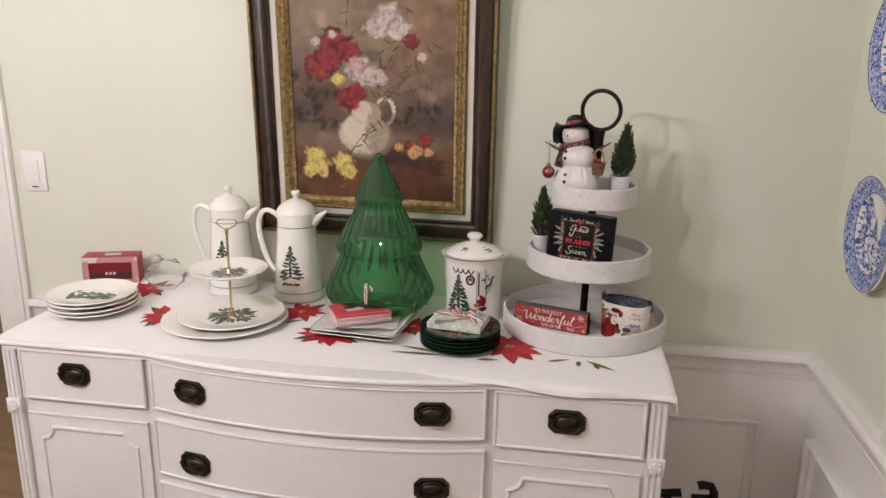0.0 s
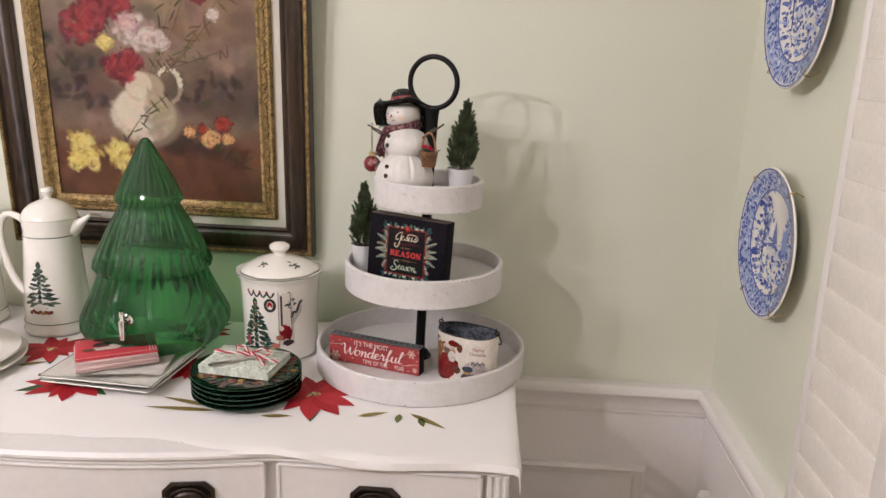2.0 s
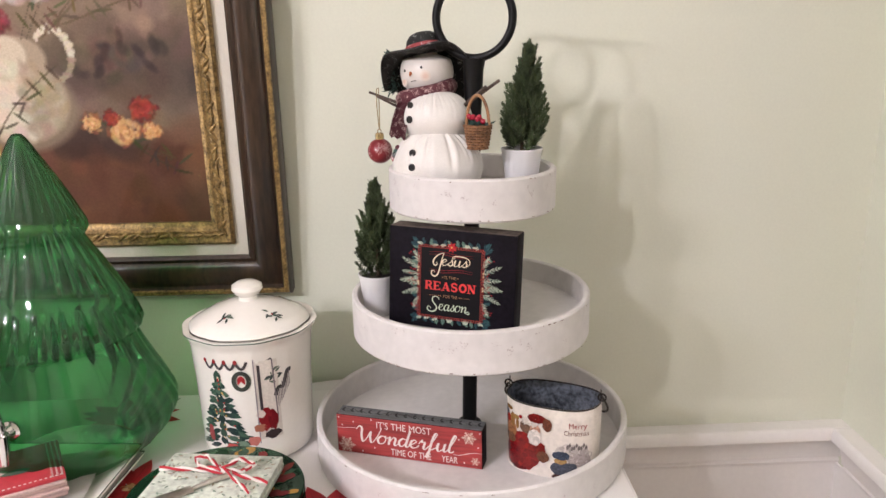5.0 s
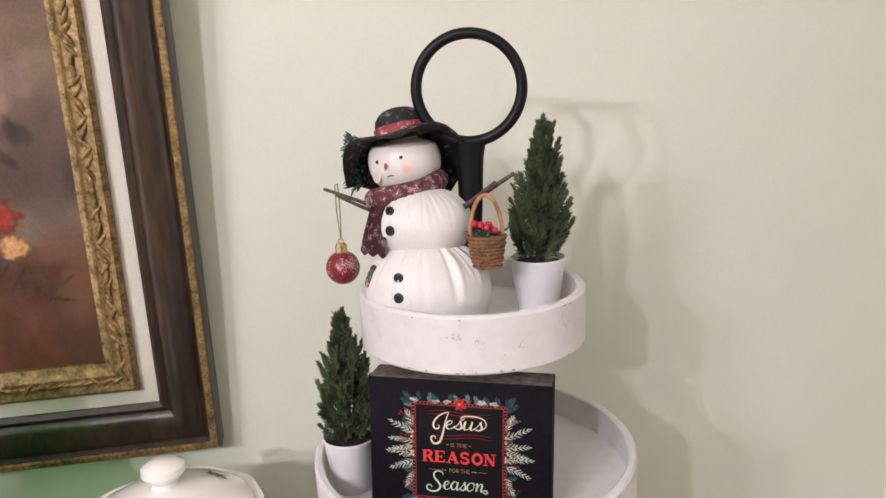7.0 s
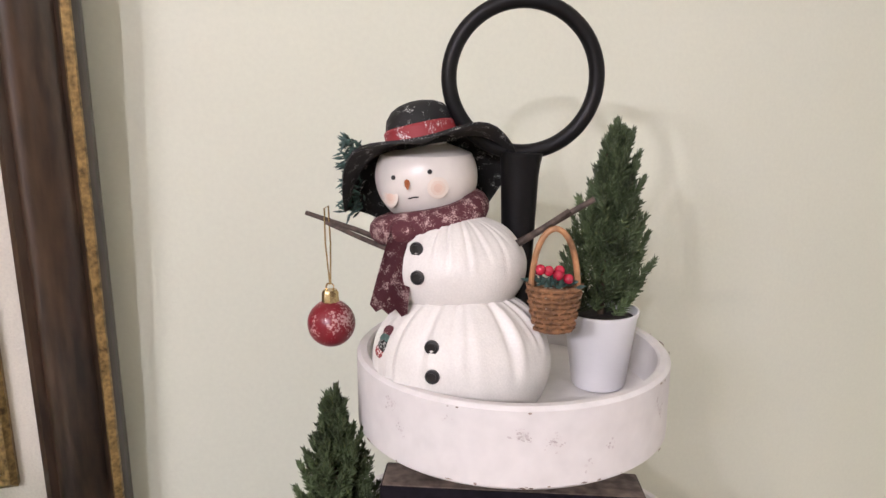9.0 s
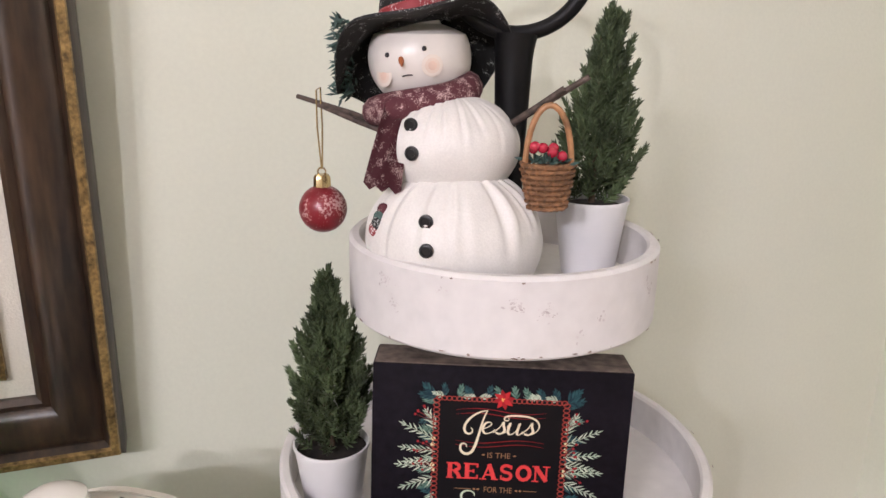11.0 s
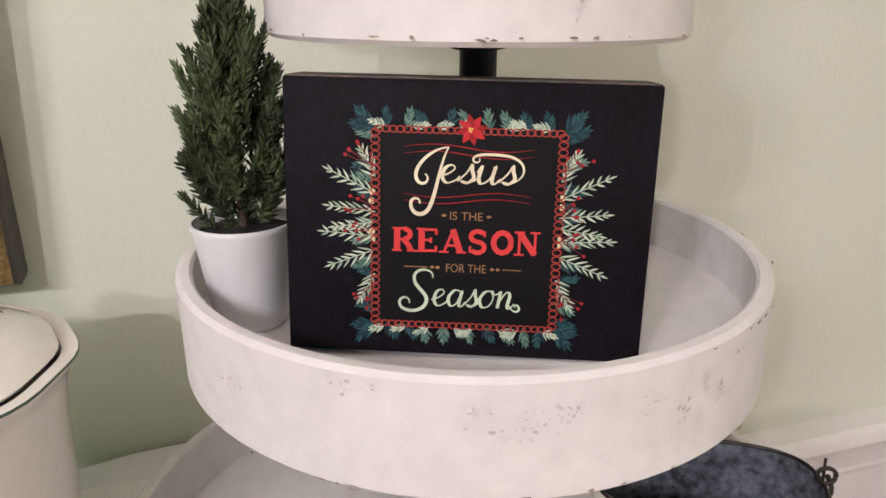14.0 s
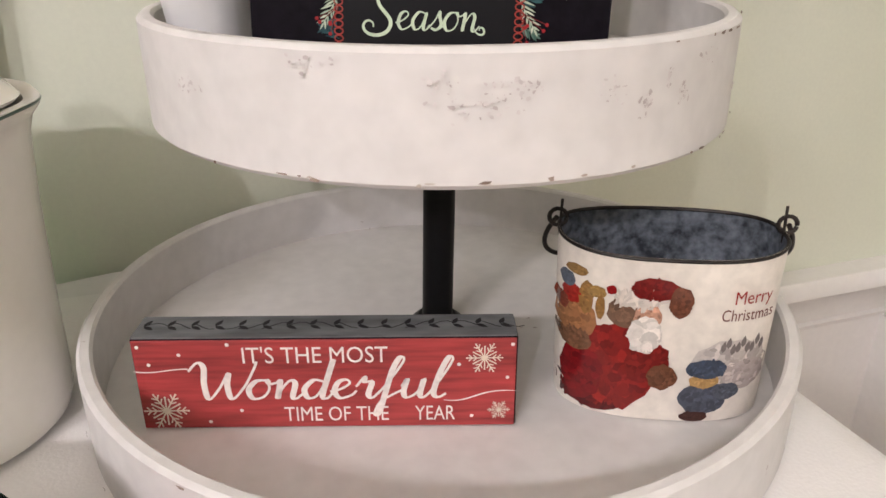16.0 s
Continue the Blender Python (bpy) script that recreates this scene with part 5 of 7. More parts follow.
    for pts, w in ((bezier((-0.0076, 0.0868), (-0.0112, 0.0800), (-0.0118, 0.0690), (-0.0148, 0.0625), 16) + bezier((-0.0148, 0.0625), (-0.0172, 0.0578), (-0.0228, 0.0600), (-0.0220, 0.0648), 12)[1:] + bezier((-0.0220, 0.0648), (-0.0212, 0.0672), (-0.0180, 0.0664), (-0.0186, 0.0640), 8)[1:], 0.0016), (bezier((-0.0078, 0.0866), (-0.0150, 0.0862), (-0.0232, 0.0770), (-0.0192, 0.0728), 16) + bezier((-0.0192, 0.0728), (-0.0168, 0.0708), (-0.0140, 0.0742), (-0.0166, 0.0760), 8)[1:], 0.0014), (bezier((0.0165, 0.0735), (0.0235, 0.0745), (0.0245, 0.0840), (0.0120, 0.0842), 16) + bezier((0.0120, 0.0842), (0.0050, 0.0846), (0.0012, 0.0838), (0.0020, 0.0816), 12)[1:] + bezier((0.0020, 0.0816), (0.0034, 0.0802), (0.0052, 0.0816), (0.0042, 0.0828), 6)[1:], 0.0011)):
        d.stroke(pts, w, ivory, True)
    d.text("IS THE", 0.0, 0.0580, 0.0048, tan, width=0.0130)
    for s in (-1, 1):
        d.leaf(s * 0.0078, 0.0597, s * 0.0022, 0.0012, 0, tan, 3)
    def slab(u, v, w, h, marks, feet):
        """A slab-serif capital from thick marks and thin feet, in a unit box."""
        for width, pts in marks:
            d.stroke([(u + p * w, v + q * h) for p, q in pts], width, coral)
        for p, q in feet:
            d.rect(u + p * w - 0.0020, u + p * w + 0.0020, v + q * h - 0.0003, v + q * h + 0.0005, coral)
    T, F = 0.0025, 0.0010
    turn = lambda cx, cy, a, b, s, e: [(cx + a * math.cos(radians(s + (e - s) * i / 12)), cy + b * math.sin(radians(s + (e - s) * i / 12))) for i in range(13)]
    CAPS = {"R": ([(T, [(0.22, 0), (0.22, 1)]), (F, [(0.22, 0.97), (0.5, 0.97)]), (F, [(0.22, 0.50), (0.5, 0.50)]), (T * 0.8, turn(0.5, 0.735, 0.26, 0.215, 90, -90)), (T * 0.85, [(0.48, 0.5), (0.68, 0.28), (0.82, 0.0)])], [(0.22, 0), (0.22, 0.97), (0.84, 0)]),
            "E": ([(T, [(0.22, 0), (0.22, 1)]), (F, [(0.1, 0.96), (0.85, 0.96)]), (F, [(0.22, 0.5), (0.6, 0.5)]), (F, [(0.1, 0.04), (0.85, 0.04)]), (F, [(0.82, 0.02), (0.82, 0.26)]), (F, [(0.82, 0.74), (0.82, 0.98)]), (F, [(0.6, 0.38), (0.6, 0.62)])], [(0.22, 0), (0.22, 0.97)]),
            "A": ([(F, [(0.14, 0), (0.5, 1)]), (T, [(0.48, 1), (0.82, 0)]), (F, [(0.24, 0.3), (0.72, 0.3)])], [(0.14, 0), (0.84, 0)]),
            "S": ([(T * 0.75, turn(0.5, 0.735, 0.28, 0.225, 35, 270)), (T * 0.75, turn(0.5, 0.265, 0.28, 0.235, 90, -145)), (F, [(0.78, 0.72), (0.78, 0.98)]), (F, [(0.2, 0.02), (0.2, 0.3)])], []),
            "O": ([(T * 0.9, turn(0.5, 0.5, 0.36, 0.44, 0, 360))], []),
            "N": ([(F, [(0.18, 0), (0.18, 1)]), (T, [(0.18, 0.97), (0.82, 0.03)]), (F, [(0.82, 0), (0.82, 1)])], [(0.18, 0), (0.18, 0.97), (0.82, 0.97)])}
    for k, letter in enumerate("REASON"):
        slab(-0.0295 + k * 0.0098, 0.0447, 0.0097, 0.0094, *CAPS[letter])
    d.text("FOR THE", 0.0005, 0.0365, 0.0050, tan, width=0.0160)
    for s in (-1, 1):
        d.rect(s * 0.0150 if s > 0 else -0.0245, 0.0225 if s > 0 else -0.0150, 0.0380, 0.0384, tan)
        for k in range(2):
            d.leaf(s * (0.0100 + k * 0.0022), 0.0382, s * 0.0020, 0.0014, 0, tan, 3)
    d.penned("eason", 0.0032, 0.0220, 0.0070, mint, 0.0330, 0.0009)
    d.stroke(bezier((-0.0128, 0.0338), (-0.0118, 0.0384), (-0.0222, 0.0384), (-0.0200, 0.0318), 14) + bezier((-0.0200, 0.0318), (-0.0186, 0.0282), (-0.0130, 0.0262), (-0.0160, 0.0218), 12)[1:] + bezier((-0.0160, 0.0218), (-0.0186, 0.0180), (-0.0268, 0.0190), (-0.0262, 0.0232), 12)[1:] + bezier((-0.0262, 0.0232), (-0.0254, 0.0262), (-0.0214, 0.0252), (-0.0222, 0.0226), 8)[1:], 0.0015, mint, True)
    d.stroke(bezier((0.0185, 0.0232), (0.0196, 0.0196), (0.0236, 0.0204), (0.0222, 0.0230), 10) + bezier((0.0222, 0.0230), (0.0214, 0.0242), (0.0200, 0.0234), (0.0206, 0.0224), 6)[1:], 0.0009, mint, True)
    return d.build("printed_wreath", INK, rs, "printed greenery, red berries and lettering")


wreath_print()

# ---- red lettered block on the bottom tray ----
REDWOOD = mat("red_stained_wood", (0.37, 0.042, 0.042), 0.6, var=0.28, scale=14, fine=120, bump=0.3, stretch=(0.25, 1, 3))
GREYTOP = mat("grey_washed_wood", (0.15, 0.155, 0.16), 0.7, var=0.3, scale=30, bump=0.3, stretch=(0.3, 1, 1))
ws = thing("wooden_sign", (0.0215, 1.6295, LV[0]), "narrow red wooden block sign with white lettering and snowflakes", "sign", rz=-14)
ws.matrix_basis = pose(0.0215, 1.6295, LV[0], 0, 0, -18.1) @ Matrix.Scale(1.03, 4)
part("block", block(0.1730, 0.0205, 0.0480), BLACKPAINT, ws)
part("red_face", box(-0.0858, 0.0858, -0.0006, 0.0008, 0.0008, 0.0472, 0.0004), REDWOOD, ws, "red stained wood face", smooth=False)
part("grey_top", box(-0.0860, 0.0860, 0.0004, 0.0201, 0.0478, 0.0484), GREYTOP, ws, "grey washed top edge", smooth=False)
vines = Deco(lambda u, v, h: (u, v + 0.002, 0.0484 + h), step=0.000002, base=0.0002)
rnd = random.Random(2)
for k in range(16):
    u = -0.083 + k * 0.0108
    vines.stroke([(u + 0.011 * t, 0.0085 + 0.003 * math.sin(t * 3.1 + k)) for t in (0, 0.25, 0.5, 0.75, 1)], 0.0006, (22, 22, 24))
    for s in (-1, 1):
        vines.leaf(u, 0.0085, 0.0062, 0.0026, 0.3 + s * 0.9, (20, 20, 22), 4)
vines.build("painted_vine", INK, ws, "black painted leaf vine")
dw = Deco(lambda u, v, h: (u, -0.0006 - h, v * 1.01), step=0.0000025, base=0.0001)
WH = (232, 224, 218)
dw.text("IT'S THE MOST", -0.0045, 0.0352, 0.0118, WH, width=0.0650)
dw.penned("Wonderful", -0.004, 0.0165, 0.0098, WH, 0.1140, 0.0019)
dw.text("TIME OF THE", 0.0035, 0.0042, 0.0112, WH, width=0.0480)
dw.text("YEAR", 0.0490, 0.0042, 0.0112, WH, width=0.0185)
dw.stroke(bezier((-0.0865, 0.0315), (-0.078, 0.0295), (-0.070, 0.033), (-0.062, 0.0325), 10), 0.0005, WH)
dw.stroke(bezier((0.053, 0.0150), (0.066, 0.0125), (0.068, 0.0215), (0.0865, 0.0195), 14), 0.0008, WH, True)


def flake(d, u, v, r, col):
    for k in range(12):
        a = k * math.pi / 6
        q = r if k % 2 == 0 else r * 0.72
        d.stroke([(u, v), (u + q * math.cos(a), v + q * math.sin(a))], r * 0.075, col)
        if k % 2 == 0:
            for t in (0.45, 0.7):
                for s in (-1, 1):
                    p = (u + q * t * math.cos(a), v + q * t * math.sin(a))
                    d.stroke([p, (p[0] + r * 0.28 * math.cos(a + s * 0.8), p[1] + r * 0.28 * math.sin(a + s * 0.8))], r * 0.07, col)
        d.disc(u + q * math.cos(a), v + q * math.sin(a), r * 0.06, r * 0.06, col, 0, 6)


for u, v, r in ((0.0715, 0.0370, 0.0080), (-0.0745, 0.0105, 0.0100), (0.0785, 0.0095, 0.0050)):
    flake(dw, u, v, r, (226, 212, 196))
for u, v in ((-0.083, 0.044), (-0.065, 0.040), (-0.079, 0.035), (-0.040, 0.0105), (0.060, 0.034), (0.082, 0.027), (0.066, 0.0065), (-0.055, 0.0045), (0.084, 0.044), (-0.043, 0.045)):
    dw.disc(u, v, 0.0009, 0.0009, WH, 0, 10)
dw.build("white_lettering", INK, ws, "white painted lettering and snowflakes")

# ---- oval tin bucket ----
TIN = mat("galvanised_tin", (0.24, 0.265, 0.31), 0.36, metal=0.6, var=0.45, scale=75, fine=260, bump=0.15)
RUST = mat("dark_wire", (0.035, 0.028, 0.025), 0.5, metal=0.6, var=0.4)
TINPRINT = mat("cream_printed_tin", (0.72, 0.66, 0.59), 0.35, var=0.08, scale=40, fine=200, bump=0.03)
BA, BB, BH = 0.0520, 0.0335, 0.0840
pail = thing("tin_bucket", (0.1885, 1.6115, LV[0]), "oval tin bucket with a printed winter scene and wire handle", "bucket", rz=-25)
pail.matrix_basis = pail.matrix_basis @ Matrix.Scale(1.022, 4)


def oval(t, a, b, n=2.6):
    c, s = math.cos(t), math.sin(t)
    return (a * math.copysign(abs(c) ** (2 / n), c), b * math.copysign(abs(s) ** (2 / n), s))


def oval_wall(steps, n=72):
    bm = bmesh.new()
    rows = []
    for k, z, ear in steps:
        row = []
        for i in range(n):
            t = 2 * math.pi * i / n
            x, y = oval(t, BA * k, BB * k if k > 0.5 else BB * k)
            row.append(bm.verts.new((x, y, z + ear * 0.0018 * abs(math.cos(t)) ** 3)))
        rows.append(row)
    grid_faces(bm, rows, close_u=True)
    return bm, rows


K = lambda z: 0.962 + 0.038 * z / BH
wallbm, rows = oval_wall([(K(0) * 0.97, 0.0, 0), (K(0), 0.0008, 0), *[(K(z), z, z / BH) for z in (0.01, 0.025, 0.04, 0.055, 0.07, 0.085, BH)]])
wallbm.faces.new(rows[0][::-1])
part("body", wallbm, TINPRINT, pail, "cream printed tin side")
inner, rows = oval_wall([(K(BH) - 0.012, BH, 1), (K(0.05) - 0.014, 0.05, 0.5), (K(0.004) - 0.016, 0.003, 0)])
inner.faces.new(rows[-1])
part("lining", inner, TIN, pail, "blue-grey galvanised inside")
part("rim", tube([(*oval(2 * math.pi * i / 72, BA * 0.995, BB * 0.995), BH + 0.0018 * abs(math.cos(2 * math.pi * i / 72)) ** 3) for i in range(72)], 0.0010, 8, True), RUST, pail, "dark rolled rim")
for s in (-1, 1):
    part("handle_ear", merge(tube(arc((s * (BA + 0.0005), 0, BH + 0.006), 0.0042, 0, 350, 14), 0.0011, 6), tube([(s * (BA - 0.0005), 0, BH - 0.003), (s * (BA - 0.001), 0, BH + 0.0150)], 0.0007, 6)), RUST, pail, "dark wire loop")
part("wire_handle", tube(bezier((-BA - 0.001, 0, BH + 0.006), (-BA - 0.012, 0.004, BH - 0.010), (-BA - 0.006, 0.016, BH - 0.026), (-0.030, 0.034, BH - 0.024), 14) + bezier((-0.030, 0.034, BH - 0.024), (0.0, 0.038, BH - 0.022), (0.020, 0.038, BH - 0.022), (0.030, 0.034, BH - 0.022), 8)[1:] + bezier((0.030, 0.034, BH - 0.022), (BA + 0.004, 0.016, BH - 0.024), (BA + 0.012, 0.004, BH - 0.012), (BA + 0.001, 0, BH + 0.006), 14)[1:], 0.0012, 8), RUST, pail, "dark wire bail hanging down")


def pail_face(u, v, h):
    a, b = BA * K(v), BB * K(v)
    q = min(0.998, abs(u / a))
    return (u, -b * (1 - q ** 2.6) ** (1 / 2.6) - h, v)


dp = Deco(lambda u, v, h: pail_face((u - 0.0035) * 1.04, v * 1.04 + 0.001, h), step=0.000001, base=0.0003, rings=4)
rnd = random.Random(31)


def daub(u, v, a, b, col, n=10, spread=0.17, var=30):
    """A patch of printed colour with broken edges and tones."""
    dp.disc(u, v, a, b, col, 0, 20, 0.18)
    for _ in range(n * 6):
        t, q = rnd.uniform(0, 6.3), rnd.random() ** 0.5
        tone = 1 + rnd.uniform(-var, var) / 170
        c = tuple(max(0, min(255, int(k * tone))) for k in col)
        dp.disc(u + a * q * math.cos(t) * 0.85, v + b * q * math.sin(t) * 0.85, a * spread, b * spread * 0.7, c, rnd.uniform(0, 3), 9, 0.5)


daub(0.030, 0.030, 0.018, 0.012, (196, 186, 180), 8)
daub(0.038, 0.024, 0.010, 0.008, (176, 164, 160), 6)
for k in range(9):
    dp.leaf(0.026 + k * 0.0022, 0.036 + 0.002 * math.sin(k * 2), 0.006, 0.0025, 1.5, (116, 108, 106), 4)
daub(-0.028, 0.010, 0.017, 0.0085, (86, 18, 20), 8)
daub(-0.020, 0.026, 0.0185, 0.0225, (126, 30, 28), 26)
daub(-0.034, 0.020, 0.009, 0.016, (110, 20, 24), 10)
daub(-0.006, 0.030, 0.0100, 0.0110, (112, 30, 28), 12)
daub(-0.0375, 0.046, 0.0085, 0.0100, (150, 104, 70), 12)
daub(-0.038, 0.036, 0.0075, 0.0060, (108, 76, 56), 8)
for u, v, a, b, c in ((-0.040, 0.058, 0.004, 0.005, (150, 40, 34)), (-0.034, 0.058, 0.003, 0.008, (140, 104, 60)), (-0.030, 0.062, 0.004, 0.003, (150, 118, 70)), (-0.042, 0.064, 0.003, 0.004, (86, 92, 104)), (-0.0385, 0.070, 0.0045, 0.0025, (140, 108, 66)), (-0.028, 0.055, 0.002, 0.006, (136, 100, 56)), (-0.044, 0.052, 0.003, 0.004, (120, 60, 46))):
    daub(u, v, a, b, c, 4)
daub(-0.0165, 0.055, 0.0085, 0.0080, (110, 84, 68), 10)
daub(-0.0080, 0.0535, 0.0060, 0.0060, (186, 140, 118), 6)
daub(-0.0085, 0.0440, 0.0065, 0.0085, (214, 206, 198), 14, 0.4, 20)
daub(-0.0125, 0.0610, 0.0100, 0.0030, (206, 196, 186), 10, 0.4, 16)
daub(-0.0060, 0.0665, 0.0105, 0.0055, (112, 28, 26), 14)
daub(0.0050, 0.0610, 0.0050, 0.0075, (104, 62, 46), 10)
daub(-0.0240, 0.0645, 0.0022, 0.0022, (130, 24, 26), 3)
daub(0.0010, 0.0235, 0.0065, 0.0065, (104, 66, 48), 10)
daub(0.0200, 0.0130, 0.0105, 0.0085, (78, 82, 94), 14)
daub(0.0300, 0.0165, 0.0060, 0.0045, (84, 88, 98), 6)
daub(0.0195, 0.0225, 0.0068, 0.0040, (176, 140, 92), 8)
daub(0.0200, 0.0285, 0.0090, 0.0052, (66, 74, 90), 12)
daub(0.0170, 0.0035, 0.0065, 0.0028, (66, 40, 36), 5)
dp.text("Merry", 0.0360, 0.0605, 0.0090, (150, 48, 44), width=0.0170)
dp.text("Christmas", 0.0345, 0.0525, 0.0082, (110, 62, 56), width=0.0235)
dp.build("printed_scene", GLAZE_INK, pail, "printed red, brown and blue winter scene")


# ---- potted evergreens ----
POT = mat("white_plastic_pot", (0.80, 0.79, 0.80), 0.42, var=0.01, bump=0.02)
SOIL = mat("dark_soil", (0.018, 0.013, 0.010), 0.95, var=0.4, scale=150, bump=0.8)
NEEDLE = mat("evergreen_needles", (0.080, 0.112, 0.048), 0.6, var=0.45, scale=60, fine=15, bump=0)
BARK = mat("twig_bark", (0.10, 0.068, 0.045), 0.8, var=0.35, scale=120, fine=500, bump=0.5)


def evergreen_mesh(seed, height, width):
    rnd = random.Random(seed)
    verts, faces = [], []
    def needle(p, d, l, w):
        s = d.cross(Vector((rnd.uniform(-1, 1), rnd.uniform(-1, 1), rnd.uniform(-1, 1)))).normalized() * w
        m = d.cross(s).normalized() * w * 0.5
        b = len(verts)
        verts.extend([p - s * 0.4, p + d * l * 0.55 - s, p + d * l, p + d * l * 0.55 + s, p + s * 0.4, p + d * l * 0.5 + m * 1.5])
        faces.extend([(b, b + 1, b + 5), (b + 1, b + 2, b + 5), (b + 2, b + 3, b + 5), (b + 3, b + 4, b + 5), (b + 4, b, b + 5)])
    count = 170
    for i in range(count):
        t = (i + 0.5) / count
        z = height * (0.0 + 0.80 * t ** 0.95)
        r = width / 2 * min(1, 0.62 + 1.8 * t) * (1 - t) ** 0.60 * rnd.uniform(0.80, 1.08)
        a = i * 2.39996 + rnd.uniform(-0.35, 0.35)
        out = Vector((math.cos(a), math.sin(a), 0))
        lean = (out * (0.62 - 0.50 * t) + Vector((rnd.uniform(-0.15, 0.15), rnd.uniform(-0.15, 0.15), 0.9))).normalized()
        l = rnd.uniform(0.018, 0.027) * (1 - 0.1 * t)
        foot = out * max(0.0, r - l * 0.30) * (1.0 if i % 3 else 0.5) + Vector((0, 0, z))
        side = lean.orthogonal().normalized()
        n = 46
        for k in range(n):
            s = k / n
            ring = (side * math.cos(k * 2.4) + lean.cross(side) * math.sin(k * 2.4)).normalized()
            d = (lean * (0.75 + 0.5 * s) + ring * (0.85 - 0.35 * s) + Vector((rnd.gauss(0, 0.12), rnd.gauss(0, 0.12), rnd.gauss(0, 0.12)))).normalized()
            needle(foot + lean * l * s, d, rnd.uniform(0.0062, 0.0088) * (1 - 0.35 * s), 0.00078)
        needle(foot + lean * l, lean, 0.004, 0.0007)
    me = bpy.data.meshes.new("foliage")
    me.from_pydata([tuple(v) for v in verts], [], faces)
    me.materials.append(NEEDLE)
    return me


def potted(x, y, z, seed, height, label, turn=0, lean=0):
    th = thing("potted_evergreen", (x, y, z), label, "potted plant", "small potted evergreens", turn)
    part("pot", lathe([(0, 0.0), (0.0160, 0.0), (0.0168, 0.001), (0.0228, 0.046), (0.0236, 0.047), (0.0237, 0.0495), (0.0226, 0.0495), (0.0216, 0.043), (0, 0.043)], 48), POT, th, "plain white tapered pot")
    part("soil", lathe([(0.0219, 0.0440), (0.013, 0.0458), (0, 0.0466)], 24), SOIL, th, "dark soil")
    part("stem", tube([(0, 0, 0.044), (0.0006, 0.0004, 0.09), (0, 0, 0.045 + height * 0.9)], [0.0022, 0.0016, 0.0006], 8), BARK, th)
    leaves = new("foliage", evergreen_mesh(seed, height * 1.10, 0.056))
    leaves.parent = th
    leaves.matrix_basis = pose(0, 0, 0.046, 0, lean, 0)
    tagged(leaves, "short dark green needles", kind="stuff")
    return th


potted(0.1612, 1.6912, LV[2], 5, 0.113, "small artificial evergreen in a white pot, top tray", 0, 4)
potted(-0.0080, 1.7000, LV[1], 11, 0.108, "small artificial evergreen in a white pot, middle tray", 70)

# ---- snowman figure: one mesh ----
WOOL = mat("cream_stuffed_fabric", (0.68, 0.655, 0.62), 0.45, var=0.05, scale=60, fine=900, bump=0.15, sheen=0.2)
FACEM = mat("cream_glazed_face", (0.72, 0.675, 0.625), 0.30, var=0.03, bump=0.08, coat=0.15)
HAT = worn("black_frosted_felt", (0.006, 0.006, 0.006), (0.50, 0.51, 0.49), 0.75, amount=0.56, scale=170)
BAND = worn("red_hatband_frosted", (0.26, 0.022, 0.028), (0.7, 0.66, 0.64), 0.6, amount=0.50, scale=120)
SCARF = worn("plum_knit_frosted", (0.085, 0.018, 0.026), (0.48, 0.34, 0.32), 0.85, amount=0.465, scale=170)
BUTTON = mat("black_button", (0.014, 0.013, 0.015), 0.35, var=0.3)
BLUSH = mat("blush_paint", (0.72, 0.53, 0.43), 0.5, var=0.05)
BLUSH_MID = mat("blush_paint_thinner", (0.72, 0.585, 0.495), 0.4, var=0.04)
BLUSH_EDGE = mat("blush_paint_thinnest", (0.72, 0.635, 0.56), 0.3, var=0.03)
CARROT = mat("orange_nose_paint", (0.40, 0.12, 0.04), 0.5)
TWIG = mat("twig_arm", (0.085, 0.060, 0.048), 0.8, var=0.4, scale=200, bump=0.5)
PINE = mat("frosted_pine_sprig", (0.05, 0.10, 0.085), 0.6, var=0.5, scale=300)


def pleats(k, amp, seed):
    """Gathered cloth: sharp creases that run down from the neck and fade out."""
    rnd = random.Random(seed)
    creases = [(2 * math.pi * i / k + rnd.uniform(-0.13, 0.13), amp * rnd.uniform(0.35, 1.3), rnd.uniform(0.035, 0.075), rnd.uniform(-0.5, 0.35), rnd.uniform(-0.12, 0.12)) for i in range(k)]

    def f(c):
        a = math.atan2(c.x, -c.y)
        s = 1 + 0.012 * noise.noise(c * 3)
        for a0, q, w, end, skew in creases:
            d = (a - a0 - skew * c.z + math.pi) % (2 * math.pi) - math.pi
            fade = max(0.0, min(1.0, (c.z - end) / 0.5)) * min(1.0, 3.0 * (1.02 - abs(c.z)))
            s += q * fade * (0.7 * math.exp(-((d - 1.7 * w) / w) ** 2) - math.exp(-(d / w) ** 2))
        return s
    return f


def on_ball(x, z, c, rx, ry, rz, out=0.0):
    u = 1 - ((x - c[0]) / rx) ** 2 - ((z - c[2]) / rz) ** 2
    return c[1] - ry * math.sqrt(max(0.02, u)) - out


